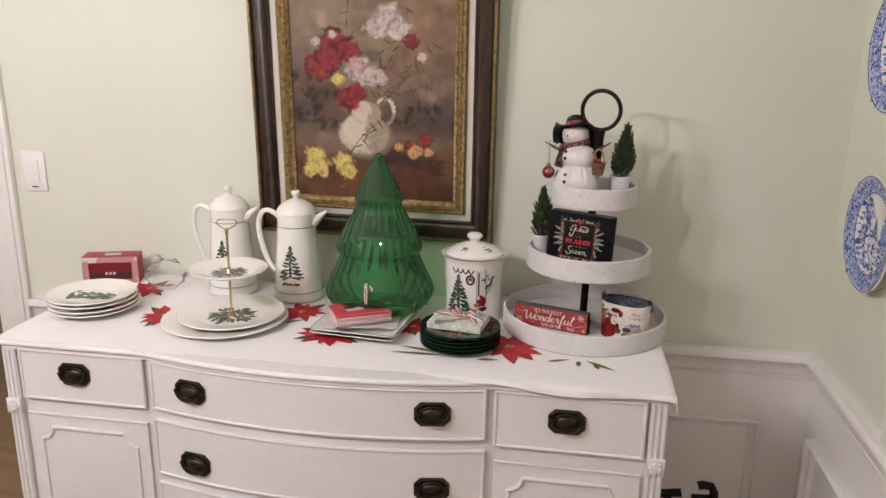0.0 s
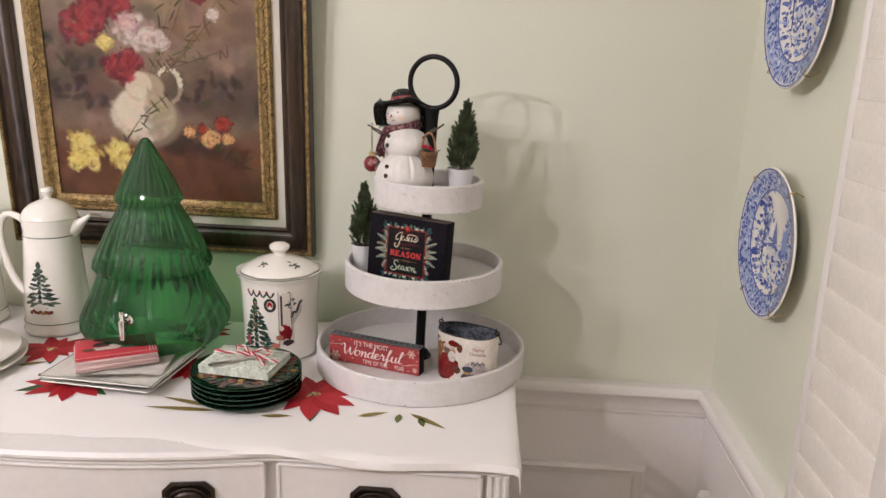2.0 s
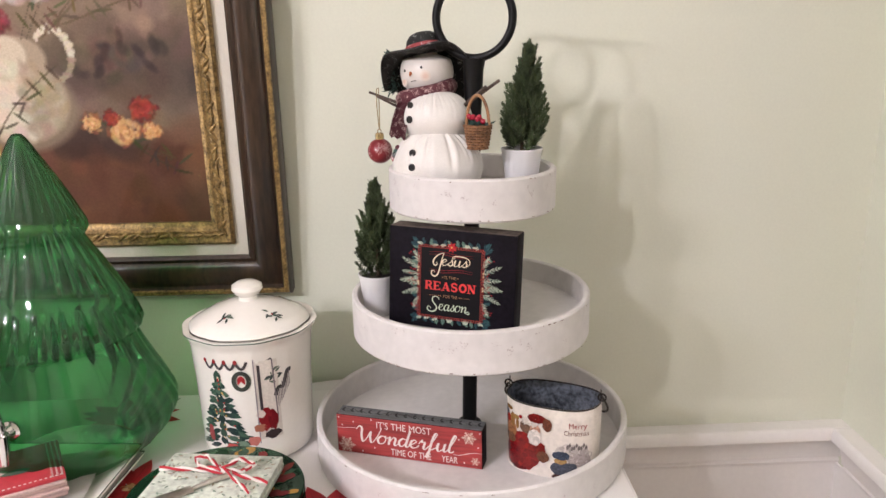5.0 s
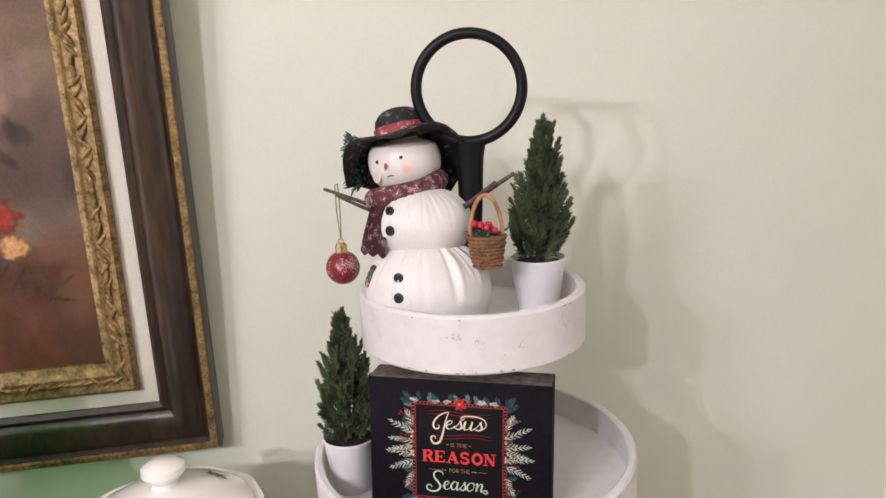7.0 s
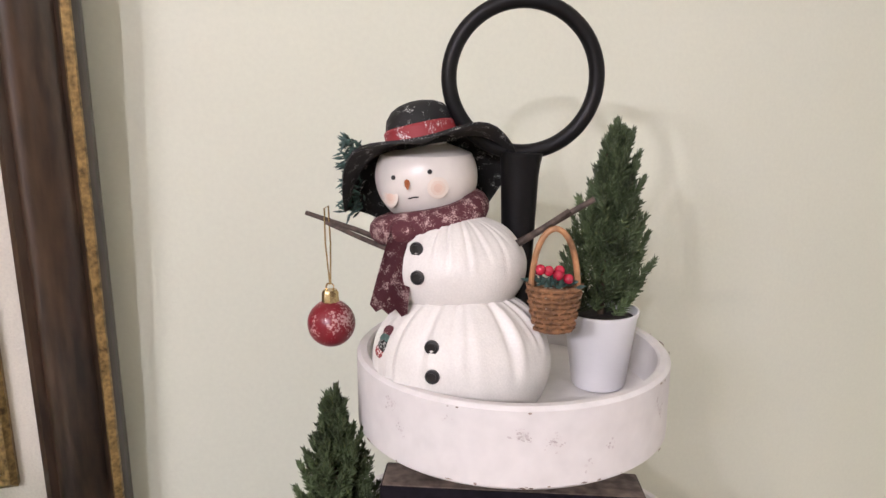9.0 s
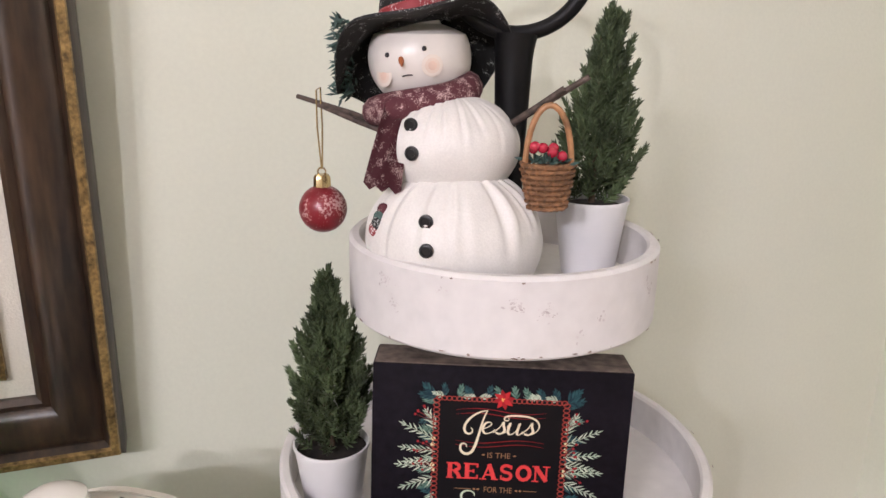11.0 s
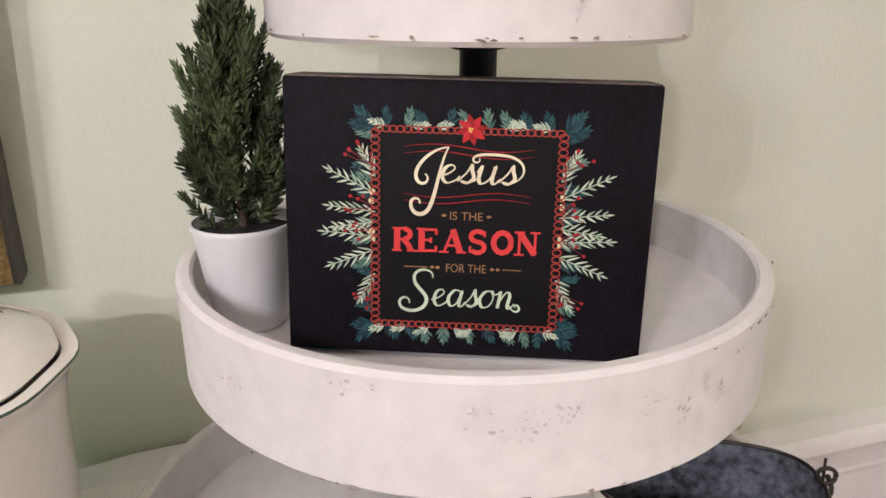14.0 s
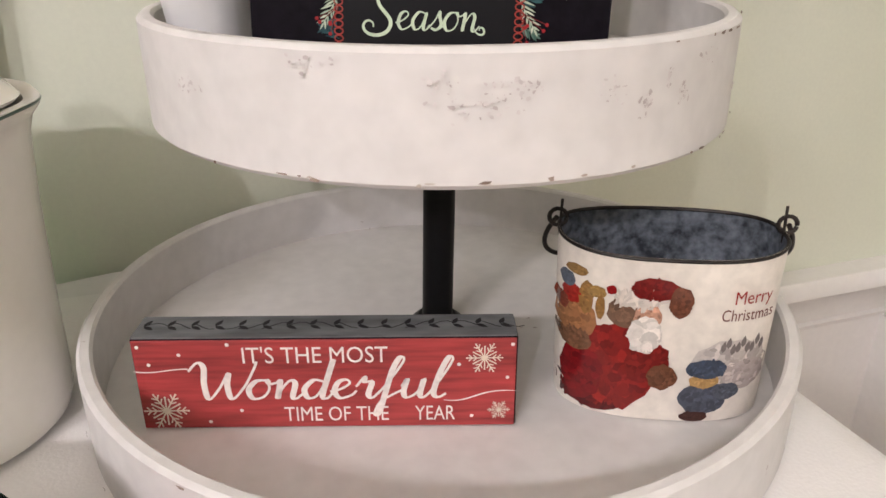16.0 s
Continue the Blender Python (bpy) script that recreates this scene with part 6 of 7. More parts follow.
def snowman():
    b1, b2, hd = (-0.003, 0.0, 0.035), (-0.0065, 0.010, 0.0872), (-0.0245, 0.033, 0.1355)
    bits = []
    low = ball(0.0505, 0.041, 0.0430, b1, 260, 44, pleats(26, 0.034, 3))
    bits.append((low, 0))
    bits.append((ball(0.0400, 0.034, 0.0300, b2, 240, 40, pleats(22, 0.028, 8)), 0))
    head = ball(0.0300, 0.0285, 0.0285, hd, 40, 26)
    for v in head.verts:
        k = 1 - 0.45 * max(0, min(1, (v.co.z - 0.1500) / 0.004))
        v.co.x, v.co.y = hd[0] + (v.co.x - hd[0]) * k, hd[1] + (v.co.y - hd[1]) * k
    bits.append((head, 1))
    # hat: a drooping brim and a crown with a band
    bm = bmesh.new()
    rows = []
    n = 48
    for side in (1, -1):
        for j in range(9):
            s = 0.017 + 0.032 * (j if side > 0 else 8 - j) / 8
            row = []
            for i in range(n):
                a = 2 * math.pi * i / n
                x, y = s * math.cos(a), s * math.sin(a) * 0.95
                drop = max(0.0, min(1.0, (math.sin(a) + 0.85) / 0.7))
                z = -(38 if x < 0 else 28) * drop * max(0, abs(x) - 0.022) ** 2 - 26 * max(0, y) ** 2 + 0.0012 * math.sin(5 * a) + side * 0.0007
                row.append(bm.verts.new((x, y, z)))
            rows.append(row)
    grid_faces(bm, rows, close_u=True, close_v=True)
    lean = pose(-0.0262, 0.0350, 0.1545, -9, -11, 4) @ Matrix.Scale(1.08, 4)
    bits.append((moved(bm, lean), 2))
    bits.append((moved(lathe([(0.0208, -0.003), (0.0218, 0.005), (0.0220, 0.011), (0.0205, 0.0160), (0.0165, 0.0205), (0.0115, 0.0228), (0.006, 0.0240), (0, 0.0243)], 40, lambda a, r, z: r * (1 + 0.03 * math.sin(3 * a + 1) * z / 0.03)), lean @ Matrix.Diagonal((0.86, 0.86, 0.93, 1))), 2))
    bits.append((moved(lathe([(0.0214, 0.0010), (0.0229, 0.0020), (0.0232, 0.0085), (0.0216, 0.0100)], 40), lean @ Matrix.Diagonal((0.866, 0.866, 0.95, 1))), 3))
    # scarf: wrap, knot and tail
    wrap = tube([(-0.0225 + 0.0262 * math.cos(a), 0.025 + 0.0250 * math.sin(a), 0.1122 + 0.0072 * math.cos(a) + 0.0015 * math.sin(2 * a)) for a in [i * math.pi / 24 for i in range(48)]], 0.0088, 12, True)
    bits.append((wrap, 4))
    tail = bmesh.new()
    rows = []
    for j in range(11):
        t = j / 10
        row = []
        for i in range(7):
            u = i / 6 - 0.5
            w = 0.013 + 0.008 * t
            x = -0.034 - 0.008 * t + u * w
            z = 0.111 - 0.042 * t - 0.004 * u - (0.003 * (i % 2) if j == 10 else 0)
            y = -0.004 - 0.013 * math.sin(math.pi * t * 0.62) - 0.0018 * math.sin(u * 9 + t * 3)
            row.append(tail.verts.new((x, y, z)))
        rows.append(row)
    grid_faces(tail, rows)
    bmesh.ops.solidify(tail, geom=tail.faces[:], thickness=0.0028)
    bits.append((tail, 4))
    bits.append((ball(0.009, 0.007, 0.008, (-0.0335, -0.0030, 0.1095), 16, 10), 4))
    # buttons, eyes, nose, mouth, cheeks
    for x, z, c, r in ((-0.0263, 0.1022, b2, (0.0400, 0.034, 0.0300)), (-0.0255, 0.0880, b2, (0.0400, 0.034, 0.0300)), (-0.0172, 0.0545, b1, (0.0505, 0.041, 0.0430)), (-0.0168, 0.0400, b1, (0.0505, 0.041, 0.0430))):
        y = on_ball(x, z, c, *r)
        bits.append((moved(lathe([(0, -0.001), (0.0036, -0.001), (0.0040, 0.0), (0.0038, 0.0014), (0.0026, 0.0017), (0.0022, 0.0011), (0, 0.0011)], 18), pose(x, y - 0.0003, z, 90, 0, math.degrees(math.atan2((x - c[0]) / r[0] ** 2, -(y - c[1]) / r[1] ** 2)))), 5))
    H = (0.0300, 0.0285, 0.0285)
    for x, z in ((-0.0410, 0.1375), (-0.0204, 0.1412)):
        bits.append((ball(0.0014, 0.0012, 0.0014, (x, on_ball(x, z, hd, *H), z), 10, 8), 5))
    y = on_ball(-0.0330, 0.1340, hd, *H)
    bits.append((tube([(-0.0330, y + 0.001, 0.1355), (-0.0328, y - 0.0022, 0.1335), (-0.0324, y - 0.0040, 0.1318)], [0.0018, 0.0013, 0.0003], 8), 7))
    y = on_ball(-0.0295, 0.1270, hd, *H)
    bits.append((tube([(-0.0325, y - 0.0004, 0.1262), (-0.0295, y - 0.0005, 0.1270), (-0.0268, y - 0.0001, 0.1270)], 0.0004, 6), 5))
    for x, z in ((-0.0432, 0.1262), (-0.0160, 0.1322)):
        y = on_ball(x, z, hd, *H)
        face_turn = pose(x, y + 0.0001, z, 0, 0, math.degrees(math.atan2((x - hd[0]) / H[0] ** 2, -(y - hd[1]) / H[1] ** 2)))
        for r, depth, tone in ((0.0062, 0.00040, 11), (0.0050, 0.00055, 10), (0.0034, 0.00070, 6)):
            bits.append((moved(ball(r, depth, r, (0, 0, 0), 18, 8), face_turn), tone))
    # twig arms
    for pts, r in (([(-0.034, 0.012, 0.095), (-0.064, 0.026, 0.104), (-0.098, 0.038, 0.1125)], 0.0014), ([(-0.034, 0.010, 0.092), (-0.060, 0.020, 0.100), (-0.084, 0.028, 0.1085)], 0.0013), ([(0.028, 0.006, 0.101), (0.046, 0.002, 0.113), (0.0685, -0.002, 0.1275)], 0.0016), ([(0.029, 0.004, 0.102), (0.041, -0.002, 0.111), (0.055, -0.005, 0.1215)], 0.0015)):
        bits.append((tube(pts, [r * 1.35, r * 1.2, r * 1.0], 8), 8))
    # pine sprigs on the brim and a holly patch on the side
    rnd = random.Random(6)
    for k in range(170):
        a = rnd.uniform(0, 6.3)
        p = Vector((-0.069 + rnd.uniform(-0.004, 0.006), 0.037 + rnd.uniform(-0.005, 0.005), 0.137 + rnd.uniform(-0.024, 0.020)))
        q = p + Vector((-0.6 + rnd.uniform(-0.6, 0.6), rnd.uniform(-0.7, 0.7), rnd.uniform(-0.8, 0.8))).normalized() * 0.0080
        bits.append((tube([p, (p + q) / 2, q], [0.0004, 0.0010, 0.0001], 4), 9))
    for x, z, i in ((-0.0435, 0.052, 9), (-0.0415, 0.056, 4), (-0.0460, 0.046, 3), (-0.0445, 0.049, 2)):
        bits.append((ball(0.0035, 0.002, 0.0045, (x, on_ball(x, z, b1, 0.0505, 0.041, 0.0430, 0.0002), z), 8, 6), i))
    whole = merge(*bits)
    for v in whole.verts:
        v.co.z = max(0.0003, v.co.z - 0.0035)
    return whole


SNOW = pose(0.0675, 1.680, LV[2], 0, 0, -21.5) @ Matrix.Scale(1.02, 4)
snow = put_mesh("snowman_figurine", snowman(), [WOOL, FACEM, HAT, BAND, SCARF, BUTTON, BLUSH, CARROT, TWIG, PINE, BLUSH_MID, BLUSH_EDGE])
snow.matrix_basis = SNOW
tagged(snow, "cream fabric snowman figurine with black hat and plum scarf", "figurine")

# ---- ornament and basket that hang on its arms ----
GLITTER = worn("red_glitter", (0.19, 0.010, 0.018), (0.50, 0.30, 0.29), 0.32, amount=0.43, scale=80)
orn = new("christmas_ornament")
orn.matrix_basis = SNOW @ pose(-0.0830, 0.0275, 0.0430) @ Matrix.Scale(1.10, 4)
tagged(orn, "small frosted red ball ornament with a gold cap", "ornament")
part("ball", ball(0.0132, 0.0132, 0.0132, (0, 0, 0), 28, 18), GLITTER, orn)
part("cap", merge(lathe([(0, 0.012), (0.0046, 0.0115), (0.0044, 0.0175), (0.0036, 0.0190), (0, 0.0192)], 18, lambda a, r, z: r * (1 + 0.05 * math.cos(9 * a))), tube(arc((0, 0, 0.0205), 0.0022, 0, 350, 12), 0.0005, 6)), BRASS, orn, "crimped gold cap")
part("cord", tube([(0, 0, 0.0220), (-0.0016, 0, 0.045), (-0.0014, 0, 0.0640), (0.0008, 0, 0.0655), (0.0012, 0, 0.045), (0.0004, 0, 0.0222)], 0.0005, 6), BRASS, orn, "thin gold cord")

WICKER = mat("brown_wicker", (0.20, 0.095, 0.042), 0.6, var=0.4, scale=90, fine=400, bump=0.3)
WILLOW = mat("willow_handle", (0.34, 0.17, 0.075), 0.55, var=0.3, scale=90, bump=0.3)
BERRY = mat("red_berry", (0.42, 0.018, 0.045), 0.22, var=0.2, bump=0)
bask = new("wicker_basket")
bask.matrix_basis = SNOW @ pose(0.0475, -0.011, 0.0535)
tagged(bask, "tiny brown wicker basket of red berries on a twig arm", "basket")
BR = lambda z: 0.0098 + 0.0045 * (z / 0.026)
for k in range(9):
    z = 0.0015 + k * 0.0029
    part("weaver", tube([((BR(z) + 0.0008 * math.cos(9 * a + k * math.pi)) * math.cos(a), (BR(z) + 0.0008 * math.cos(9 * a + k * math.pi)) * math.sin(a) * 0.85, z) for a in [i * math.pi / 27 for i in range(54)]], 0.00135, 6, True), WICKER, bask)
for k in range(18):
    a = k * math.pi / 9
    part("stake", tube([(BR(0) * math.cos(a), BR(0) * math.sin(a) * 0.85, 0), (BR(0.026) * math.cos(a), BR(0.026) * math.sin(a) * 0.85, 0.026)], 0.0008, 5), WICKER, bask)
part("floor_disc", lathe([(0, 0), (0.0098, 0.0003), (0, 0.0016)], 20), WICKER, bask)
part("handle", tube(bezier((-0.0125, 0, 0.020), (-0.0125, 0, 0.068), (0.0125, 0, 0.068), (0.0125, 0, 0.020), 16), 0.0017, 8), WILLOW, bask, "bent willow handle")
rnd = random.Random(14)
for k in range(7):
    part("berry", ball(0.0029, 0.0029, 0.0029, (rnd.uniform(-0.010, 0.008), rnd.uniform(-0.008, 0.006), 0.0275 + rnd.uniform(0, 0.008)), 12, 8), BERRY, bask, "shiny red berry")
lb = bmesh.new()
for k in range(46):
    p = Vector((rnd.uniform(-0.011, 0.011), rnd.uniform(-0.009, 0.009), 0.0255))
    d = Vector((rnd.uniform(-1, 1), rnd.uniform(-1, 1), rnd.uniform(0.1, 1))).normalized()
    s = d.orthogonal().normalized() * 0.0014
    vs = [lb.verts.new(p), lb.verts.new(p + d * 0.004 + s), lb.verts.new(p + d * 0.008), lb.verts.new(p + d * 0.004 - s)]
    lb.faces.new(vs)
tagged(part("greenery", lb, PINE, bask, "dark green sprigs", smooth=False), kind="stuff")

# ---- square plates and napkins ----
def square_dish(s, t, h):
    bm = bmesh.new()
    rows = []
    for k, z in ((0.62, 0.0), (0.66, 0.0), (0.97, h - 0.001), (1.0, h), (0.985, h + 0.0018), (0.68, 0.005), (0.60, 0.005)):
        rows.append([bm.verts.new((sx * s * k * rx, sy * t * k * ry, z)) for sx, sy, rx, ry in ((-1, -1, 0.5, 0.47), (-1, -1, 0.47, 0.5), (1, -1, 0.47, 0.5), (1, -1, 0.5, 0.47), (1, 1, 0.5, 0.47), (1, 1, 0.47, 0.5), (-1, 1, 0.47, 0.5), (-1, 1, 0.5, 0.47))])
    grid_faces(bm, rows, close_u=True)
    bm.faces.new(rows[0][::-1])
    bm.faces.new(rows[-1])
    return bm


for k in range(2):
    sq = thing("square_plate", (-0.403, 1.5765, DESK + k * 0.0085), "square cream china plate with a dark rim line, stacked", "plate", "square plates", -6 + k * 1.5)
    part("dish", square_dish(0.200, 0.195, 0.0145), CHINA, sq)
    part("rim_line", tube([(sx * 0.0985, sy * 0.0960, 0.0163) for sx, sy in ((-1, -1), (1, -1), (1, 1), (-1, 1))], 0.0007, 6, True), GREENLINE, sq, "thin dark rim line")
PAPER = mat("white_paper_napkin", (0.82, 0.79, 0.76), 0.9, var=0.03, fine=300, bump=0.3)
PINKEDGE = mat("folded_pink_paper", (0.64, 0.45, 0.43), 0.9, var=0.25, scale=20, fine=400, bump=0.3, stretch=(1, 1, 20))
REDPAPER = mat("red_printed_paper", (0.47, 0.035, 0.05), 0.6, var=0.1, scale=40, bump=0.1)


def rumpled(w, d, t, seed, n=22):
    bm = bmesh.new()
    rows = [[bm.verts.new(((i / n - 0.5) * w, (j / n - 0.5) * d, 0.003 * noise.noise((i * 0.22, j * 0.22, seed)) + 0.0035)) for i in range(n + 1)] for j in range(n + 1)]
    grid_faces(bm, rows)
    bmesh.ops.solidify(bm, geom=bm.faces[:], thickness=-t)
    return bm


Z0 = DESK + 0.0085 + 0.0168
solid("paper_napkin", rumpled(0.160, 0.135, 0.002, 3), PAPER, (-0.403, 1.5725, Z0 - 0.0020), "white folded paper napkin on the square plates", "napkin", rz=8)
nap = thing("napkin_stack", (-0.411, 1.5575, Z0 + 0.0058), "stack of folded red printed paper napkins", "napkins", rz=30)
nap.matrix_basis = nap.matrix_basis @ Matrix.Diagonal((1.06, 1.10, 1.6, 1))
for k in range(5):
    part("folded_napkin", moved(box(-0.060, 0.060, -0.040, 0.040, 0, 0.0030, 0.0012), pose(0.001 * math.sin(k * 2), 0.001 * math.cos(k * 3), k * 0.0030, 0, 0, 0.8 * math.sin(k))), PINKEDGE if k < 4 else REDPAPER, nap, "folded paper napkin")
dn = Deco(lambda u, v, h: (u * 1.07, v * 0.93, 0.0151 + h), step=0.000002, base=0.0002)
for k in range(26):
    t = k / 25
    for v in (-0.040, 0.040):
        dn.disc(-0.053 + 0.106 * t, v, 0.0014, 0.0014, (222, 200, 196), 0, 6)
    for u in (0.046, 0.050, 0.054):
        dn.disc(u, -0.04 + 0.08 * t, 0.0011, 0.0011, (222, 200, 196), 0, 6)
for u, v, a, b, c in ((-0.012, -0.004, 0.022, 0.012, (206, 190, 180)), (-0.018, 0.012, 0.014, 0.008, (50, 48, 50)), (-0.02, 0.003, 0.012, 0.004, (120, 30, 34)), (0.018, -0.010, 0.012, 0.006, (80, 100, 84)), (-0.036, -0.008, 0.009, 0.006, (110, 80, 60))):
    dn.disc(u, v, a, b, c, 0, 12, 0.3)
dn.build("napkin_print", INK, nap, "printed winter motif with a dotted border")

# ---- wrapped napkin parcel on the green plates ----
GZ = DESK + 4 * 0.0082 + 0.0065 + 0.0125
GP = thing("glass_plate", (-0.172, 1.523, GZ - 0.0125), "green glass plate with a red and gold printed border, topmost", "plate", "green glass plates")
part("dish", lathe([(0, 0.0012), (0.054, 0.0012), (0.086, 0.0060), (0.0885, 0.0075), (0.086, 0.0078), (0.054, 0.0030), (0, 0.0030)], 64), DARK_GREEN_GLASS, GP)
dg = Deco(lambda u, v, h: (u, v, 0.0032 + h + max(0, math.hypot(u, v) - 0.054) * 0.15), step=0.000002, base=0.0003)
rq = random.Random(41)
for _ in range(150):
    a, q = rq.uniform(0, 6.3), rq.uniform(0.040, 0.080)
    dg.disc(q * math.cos(a), q * math.sin(a), rq.uniform(0.004, 0.010), rq.uniform(0.003, 0.007), rq.choice([(86, 24, 26), (110, 34, 30), (60, 22, 24), (40, 66, 44), (150, 116, 50)]), a, 9, 0.5)
dg.build("holiday_print", GLAZE_INK, GP, "red, green and gold printed leaves")
MINT = mat("mint_printed_paper", (0.62, 0.66, 0.58), 0.7, var=0.22, scale=70, fine=160, bump=0.1)
par = thing("napkin_parcel", (-0.176, 1.529, GZ - 0.0072), "pale green patterned napkins tied with red and white twine", "napkins", rz=-8)
par.matrix_basis = par.matrix_basis @ Matrix.Diagonal((1.07, 1.05, 1.6, 1))
for k in range(4):
    part("napkin", moved(box(-0.056, 0.056, -0.043, 0.043, 0, 0.0021, 0.0007), pose(0.0006 * math.sin(k * 2), 0, k * 0.0022)), MINT, par)
dm = Deco(lying(0.0088), step=0.000002, base=0.0001)
rnd = random.Random(77)
for _ in range(190):
    dm.leaf(rnd.uniform(-0.053, 0.050), rnd.uniform(-0.041, 0.040), 0.0055, 0.0022, rnd.uniform(0, 6.3), rnd.choice([(134, 152, 136), (176, 186, 170), (196, 196, 184), (160, 150, 130)]), 4)
dm.build("paper_pattern", INK, par, "sage leaf pattern")
TW1, TW2 = mat("red_twine", (0.45, 0.025, 0.04), 0.85, bump=0.3), mat("white_twine", (0.78, 0.74, 0.70), 0.85, bump=0.3)


def twist(path, name):
    """Two strands, red and white, wound round each other along a path."""
    pts = [Vector(p) for p in path]
    dense = [pts[i].lerp(pts[i + 1], k / 6) for i in range(len(pts) - 1) for k in range(6)] + [pts[-1]]
    for m, ph in ((TW1, 0), (TW2, math.pi)):
        out = []
        for i, p in enumerate(dense):
            d = (dense[min(i + 1, len(dense) - 1)] - dense[max(i - 1, 0)]).normalized()
            u = d.orthogonal().normalized()
            w = d.cross(u)
            out.append(p + 0.0009 * (math.cos(i * 0.9 + ph) * u + math.sin(i * 0.9 + ph) * w))
        part(name, tube(out, 0.0010, 6), m, par)


twist([(-0.057, 0.010, 0.010), (-0.02, 0.008, 0.0112), (0.010, 0.004, 0.0115), (0.035, -0.002, 0.0112), (0.057, -0.006, 0.010)], "twine")
twist([(-0.020, 0.034, 0.0108), (-0.005, 0.020, 0.0120), (0.008, 0.005, 0.0135), (0.028, -0.010, 0.0118), (0.046, -0.026, 0.0108)], "twine")
twist([(0.008, 0.004, 0.013), (-0.010, 0.018, 0.017), (-0.024, 0.020, 0.014), (-0.016, 0.010, 0.0125), (0.008, 0.004, 0.0135)], "bow_loop")
twist([(0.008, 0.004, 0.013), (0.022, 0.016, 0.017), (0.038, 0.014, 0.014), (0.028, 0.004, 0.0125), (0.008, 0.004, 0.0135)], "bow_loop")
STEEL = mat("brushed_steel", (0.58, 0.54, 0.50), 0.3, metal=0.9, var=0.15, bump=0.1)
solid("butter_spreader", merge(moved(box(-0.034, 0.004, -0.0065, 0.0065, 0, 0.0014, 0.0005), pose(0, 0, 0)), tube([(0.004, 0, 0.001), (0.02, 0, 0.0022), (0.044, 0, 0.003)], [0.0018, 0.0026, 0.0034], 10)), STEEL, (-0.193, 1.505, GZ + 0.0083), "small metal butter spreader tucked under the twine", "spreader", rz=32)

# ---- gift box and clear bag ----
STRIPE = print_mat("striped_card", 0.55)
gb = thing("gift_box", (-1.176, 1.790, DESK), "small red gift box with candy stripes and a window", "gift box", rz=18)
REDCARD = mat("red_card", (0.33, 0.045, 0.055), 0.6, var=0.1, scale=30, bump=0.1)
part("carton", box(-0.0725, 0.0725, -0.030, 0.030, 0, 0.076, 0.0015), REDCARD, gb)
ds = Deco(flat(0, -0.030, 0), step=0.000002, base=0.0002)
ds.rect(-0.0715, 0.0715, 0.001, 0.075, (226, 206, 204))
for k in range(24):
    x = -0.0715 + k * 0.0060
    for v0, v1 in ((0.001, 0.012), (0.060, 0.075)):
        a, b = x + (v0 - 0.001) * 0.6, x + (v1 - 0.001) * 0.6
        if b + 0.0032 < 0.0715:
            ds.shape([(a, v0), (a + 0.0032, v0), (b + 0.0032, v1), (b, v1)], (158, 26, 36))
for s in (-1, 1):
    for k in range(14):
        v = 0.012 + k * 0.0036
        u0, u1 = (-0.0715, -0.056) if s < 0 else (0.056, 0.0715)
        ds.shape([(u0, v), (u1, v + 0.006), (u1, v + 0.0078), (u0, v + 0.0018)], (158, 26, 36))
ds.rect(-0.056, 0.056, 0.012, 0.060, (116, 34, 38))
ds.rect(-0.052, 0.052, 0.014, 0.032, (74, 44, 46))
for k in range(3):
    ds.rect(-0.014 + k * 0.010, -0.007 + k * 0.010, 0.026, 0.033, (206, 190, 186))
ds.build("stripe_print", STRIPE, gb, "red and white candy stripes")
dt = Deco(lying(0.076), step=0.000002, base=0.0002)
dt.rect(-0.018, 0.024, -0.012, 0.012, (206, 194, 188))
dt.build("paper_label", STRIPE, gb, "small white paper label")


def bag():
    bm = ball(0.052, 0.038, 0.042, (0, 0, 0.036), 26, 18, lambda c: 1 + 0.22 * noise.noise(c * 2.3) + 0.16 * noise.noise(c * 6))
    for v in bm.verts:
        v.co.z = max(0.0005, v.co.z)
    top = ball(0.016, 0.013, 0.020, (-0.028, 0.0, 0.072), 14, 10, lambda c: 1 + 0.5 * noise.noise(c * 4))
    return merge(bm, top)


solid("cellophane_bag", bag(), CLEAR, (-1.005, 1.765, DESK), "crumpled clear cellophane bag beside the gift box", "bag")

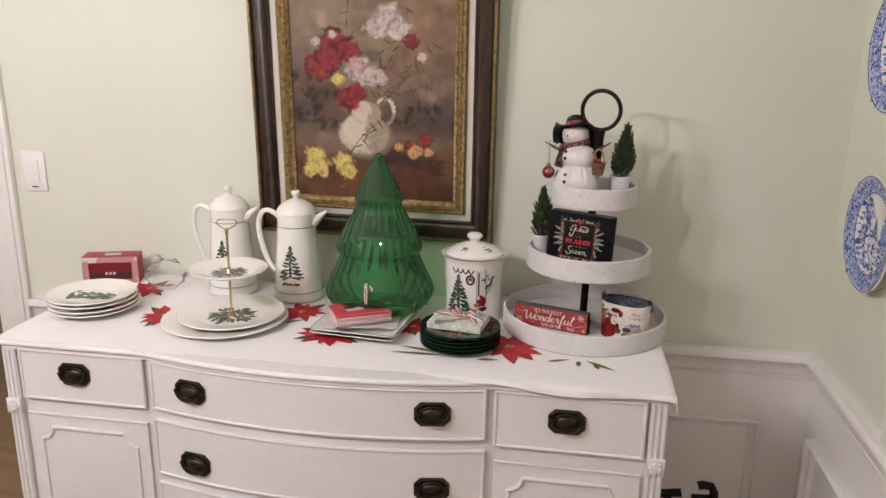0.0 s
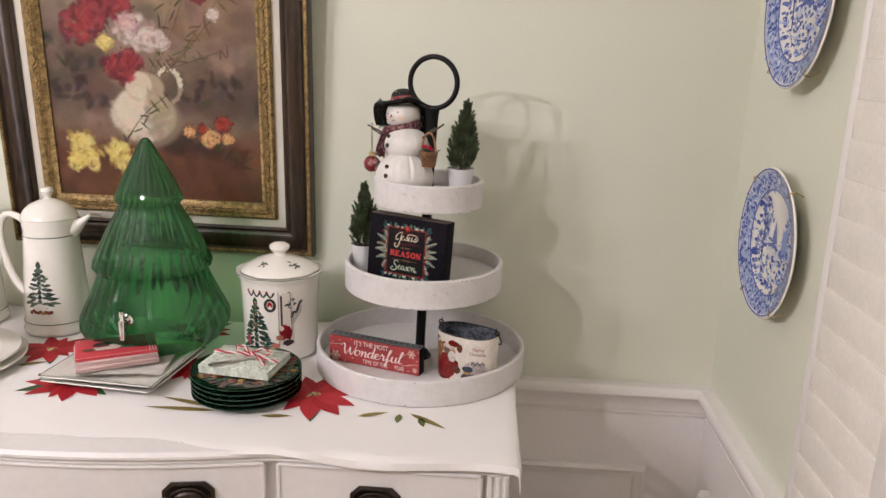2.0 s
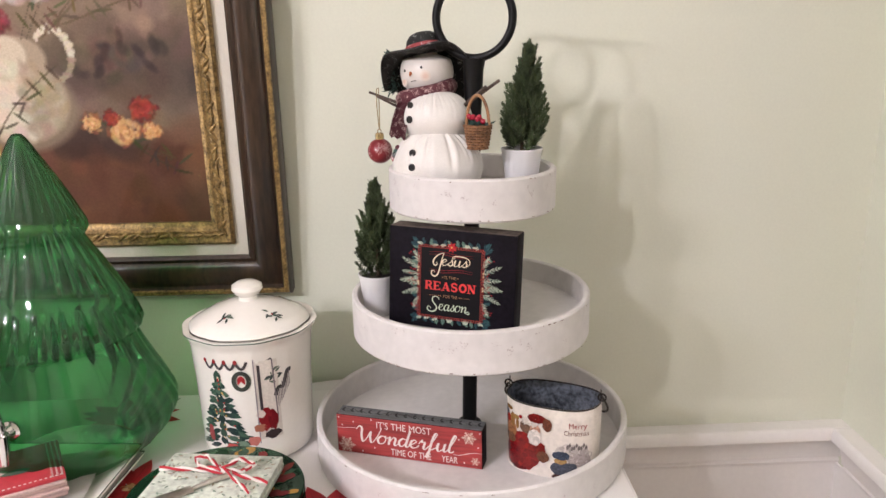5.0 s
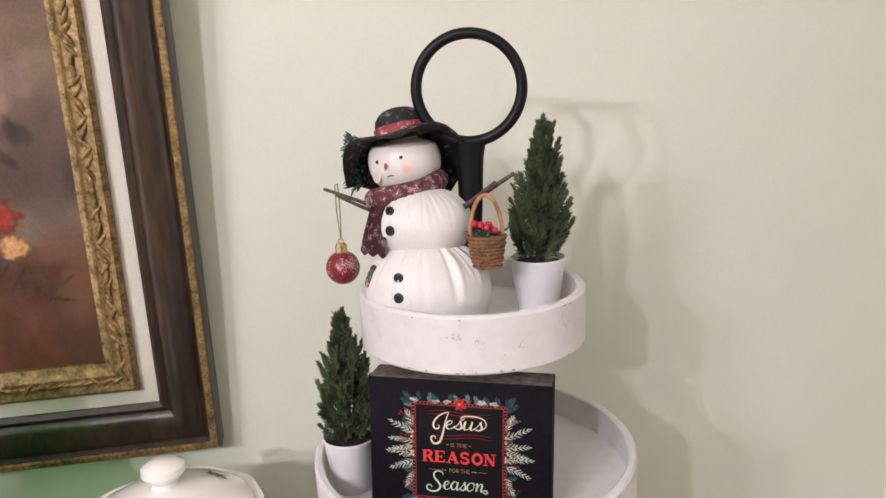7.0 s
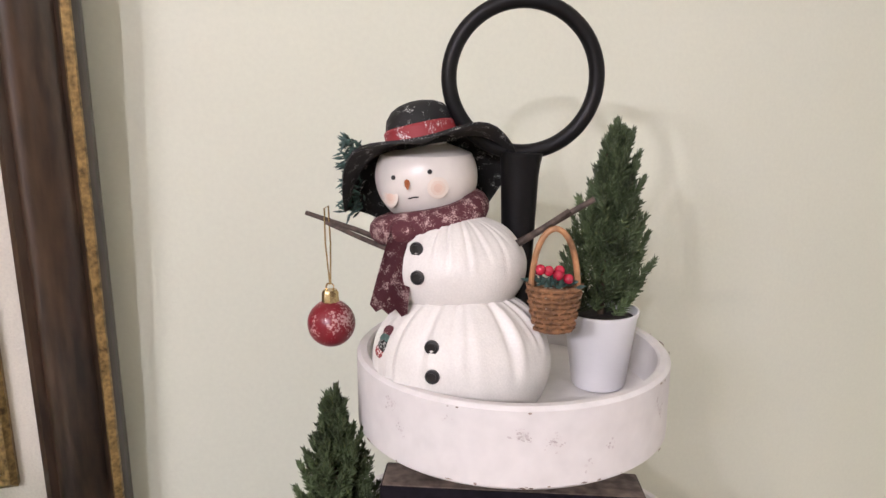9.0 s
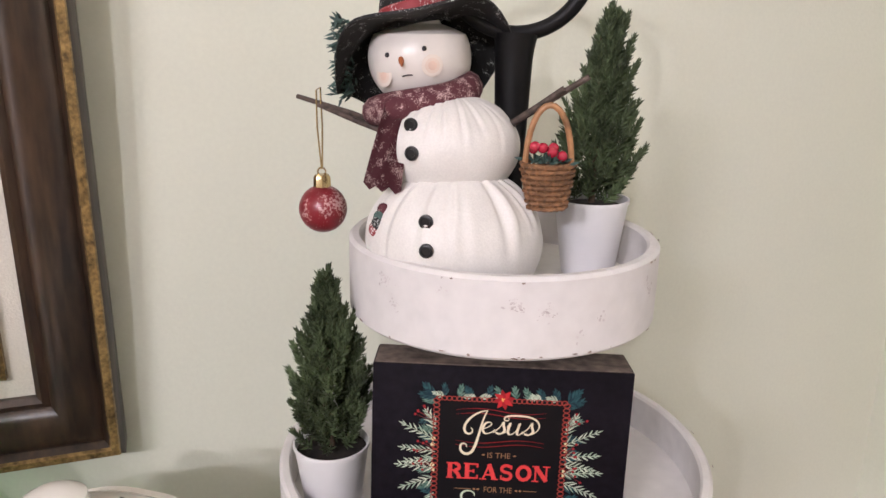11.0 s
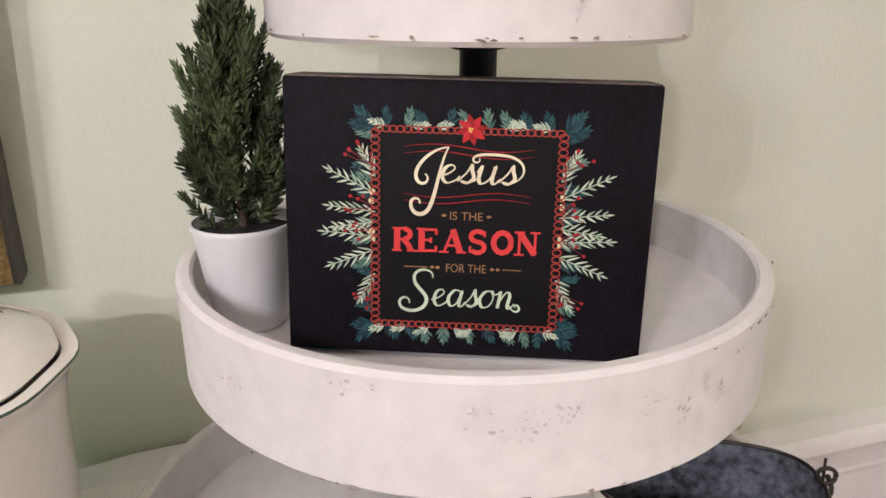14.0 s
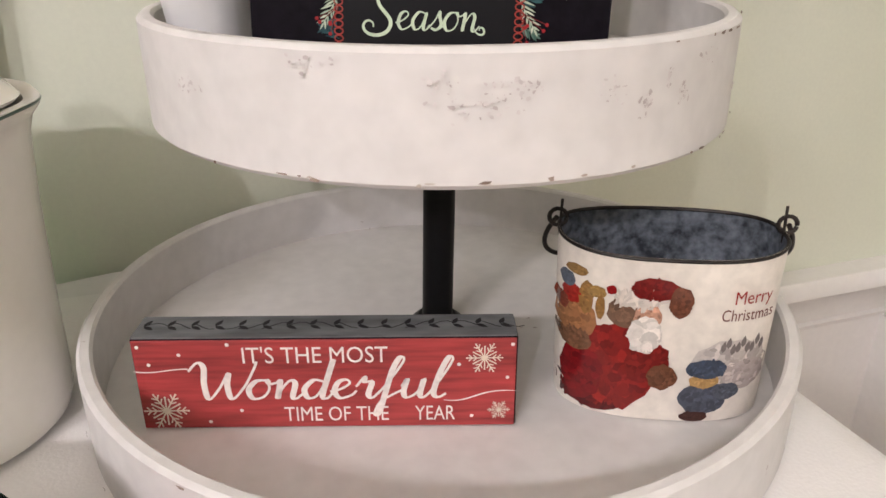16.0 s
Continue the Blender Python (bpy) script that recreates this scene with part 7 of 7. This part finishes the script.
# ---- switch, blind, black handles ----
sw = tagged(new("light_switch"), "white rocker light switch on the wall", "light switch")
sw.matrix_basis = pose(-1.4545, BACK, 1.1402)
part("plate", box(-0.036, 0.036, -0.006, -0.0005, -0.057, 0.057, 0.0025), WHITE, sw)
part("rocker", moved(box(-0.017, 0.017, -0.0035, 0.002, -0.033, 0.033, 0.001), pose(0, -0.0065, 0, 3)), WHITE, sw)
part("dimmer", box(-0.010, 0.010, -0.0085, -0.005, -0.046, -0.043, 0.0008), BRONZE, sw, "thin dark slider line")

win = tagged(new("window_1"), "white window casing round a closed slatted blind", "window", kind=NAMES)
part("window_frame", merge(box(RIGHT - 0.020, RIGHT - 0.0005, 1.407, 1.427, 0.739, 2.1, 0.003), box(RIGHT - 0.045, RIGHT - 0.0005, 1.055, 1.170, 0.739, 2.1, 0.003), box(RIGHT - 0.020, RIGHT - 0.0005, 1.170, 1.407, 2.0, 2.1, 0.003)), WHITE, win)
blind = tagged(new("window_blind"), "closed white slatted blind in the window", "blind")
blind.matrix_basis = pose(RIGHT - 0.004, 1.289, 0.77)
SLAT = mat("white_blind_slat", (0.80, 0.76, 0.70), 0.5, var=0.04, scale=20, bump=0.05)
for k in range(23):
    part("slat", moved(box(-0.0018, 0.0018, -0.1165, 0.1165, -0.0270, 0.0270, 0.0008), pose(-0.014, 0, 0.03 + k * 0.0500, 0, -4, 0)), SLAT, blind)
part("head_rail", box(-0.040, -0.002, -0.117, 0.117, 1.165, 1.22, 0.002), SLAT, blind)

cart = thing("folded_stand", (0.400, 1.720, 0.0), "black folded metal stand behind the sideboard corner", "folding stand")
cart.matrix_basis = cart.matrix_basis @ Matrix.Diagonal((1, 1, 0.955, 1))
part("post", tube([(0.052, 0.0, 0.0), (0.050, 0.0, 0.40), (0.048, 0, 0.455), (0.040, 0, 0.472), (0.020, 0, 0.474), (0.008, 0, 0.470)], 0.011, 10), IRON, cart)
part("cross_bar", tube([(-0.09, 0, 0.435), (-0.030, 0.0, 0.445)], 0.011, 10), IRON, cart)
part("brace", tube([(-0.085, 0, 0.0), (-0.06, 0, 0.44)], 0.009, 10), IRON, cart)
part("lower_bar", tube([(-0.004, 0, 0.433), (0.052, 0, 0.437)], 0.010, 10), IRON, cart)
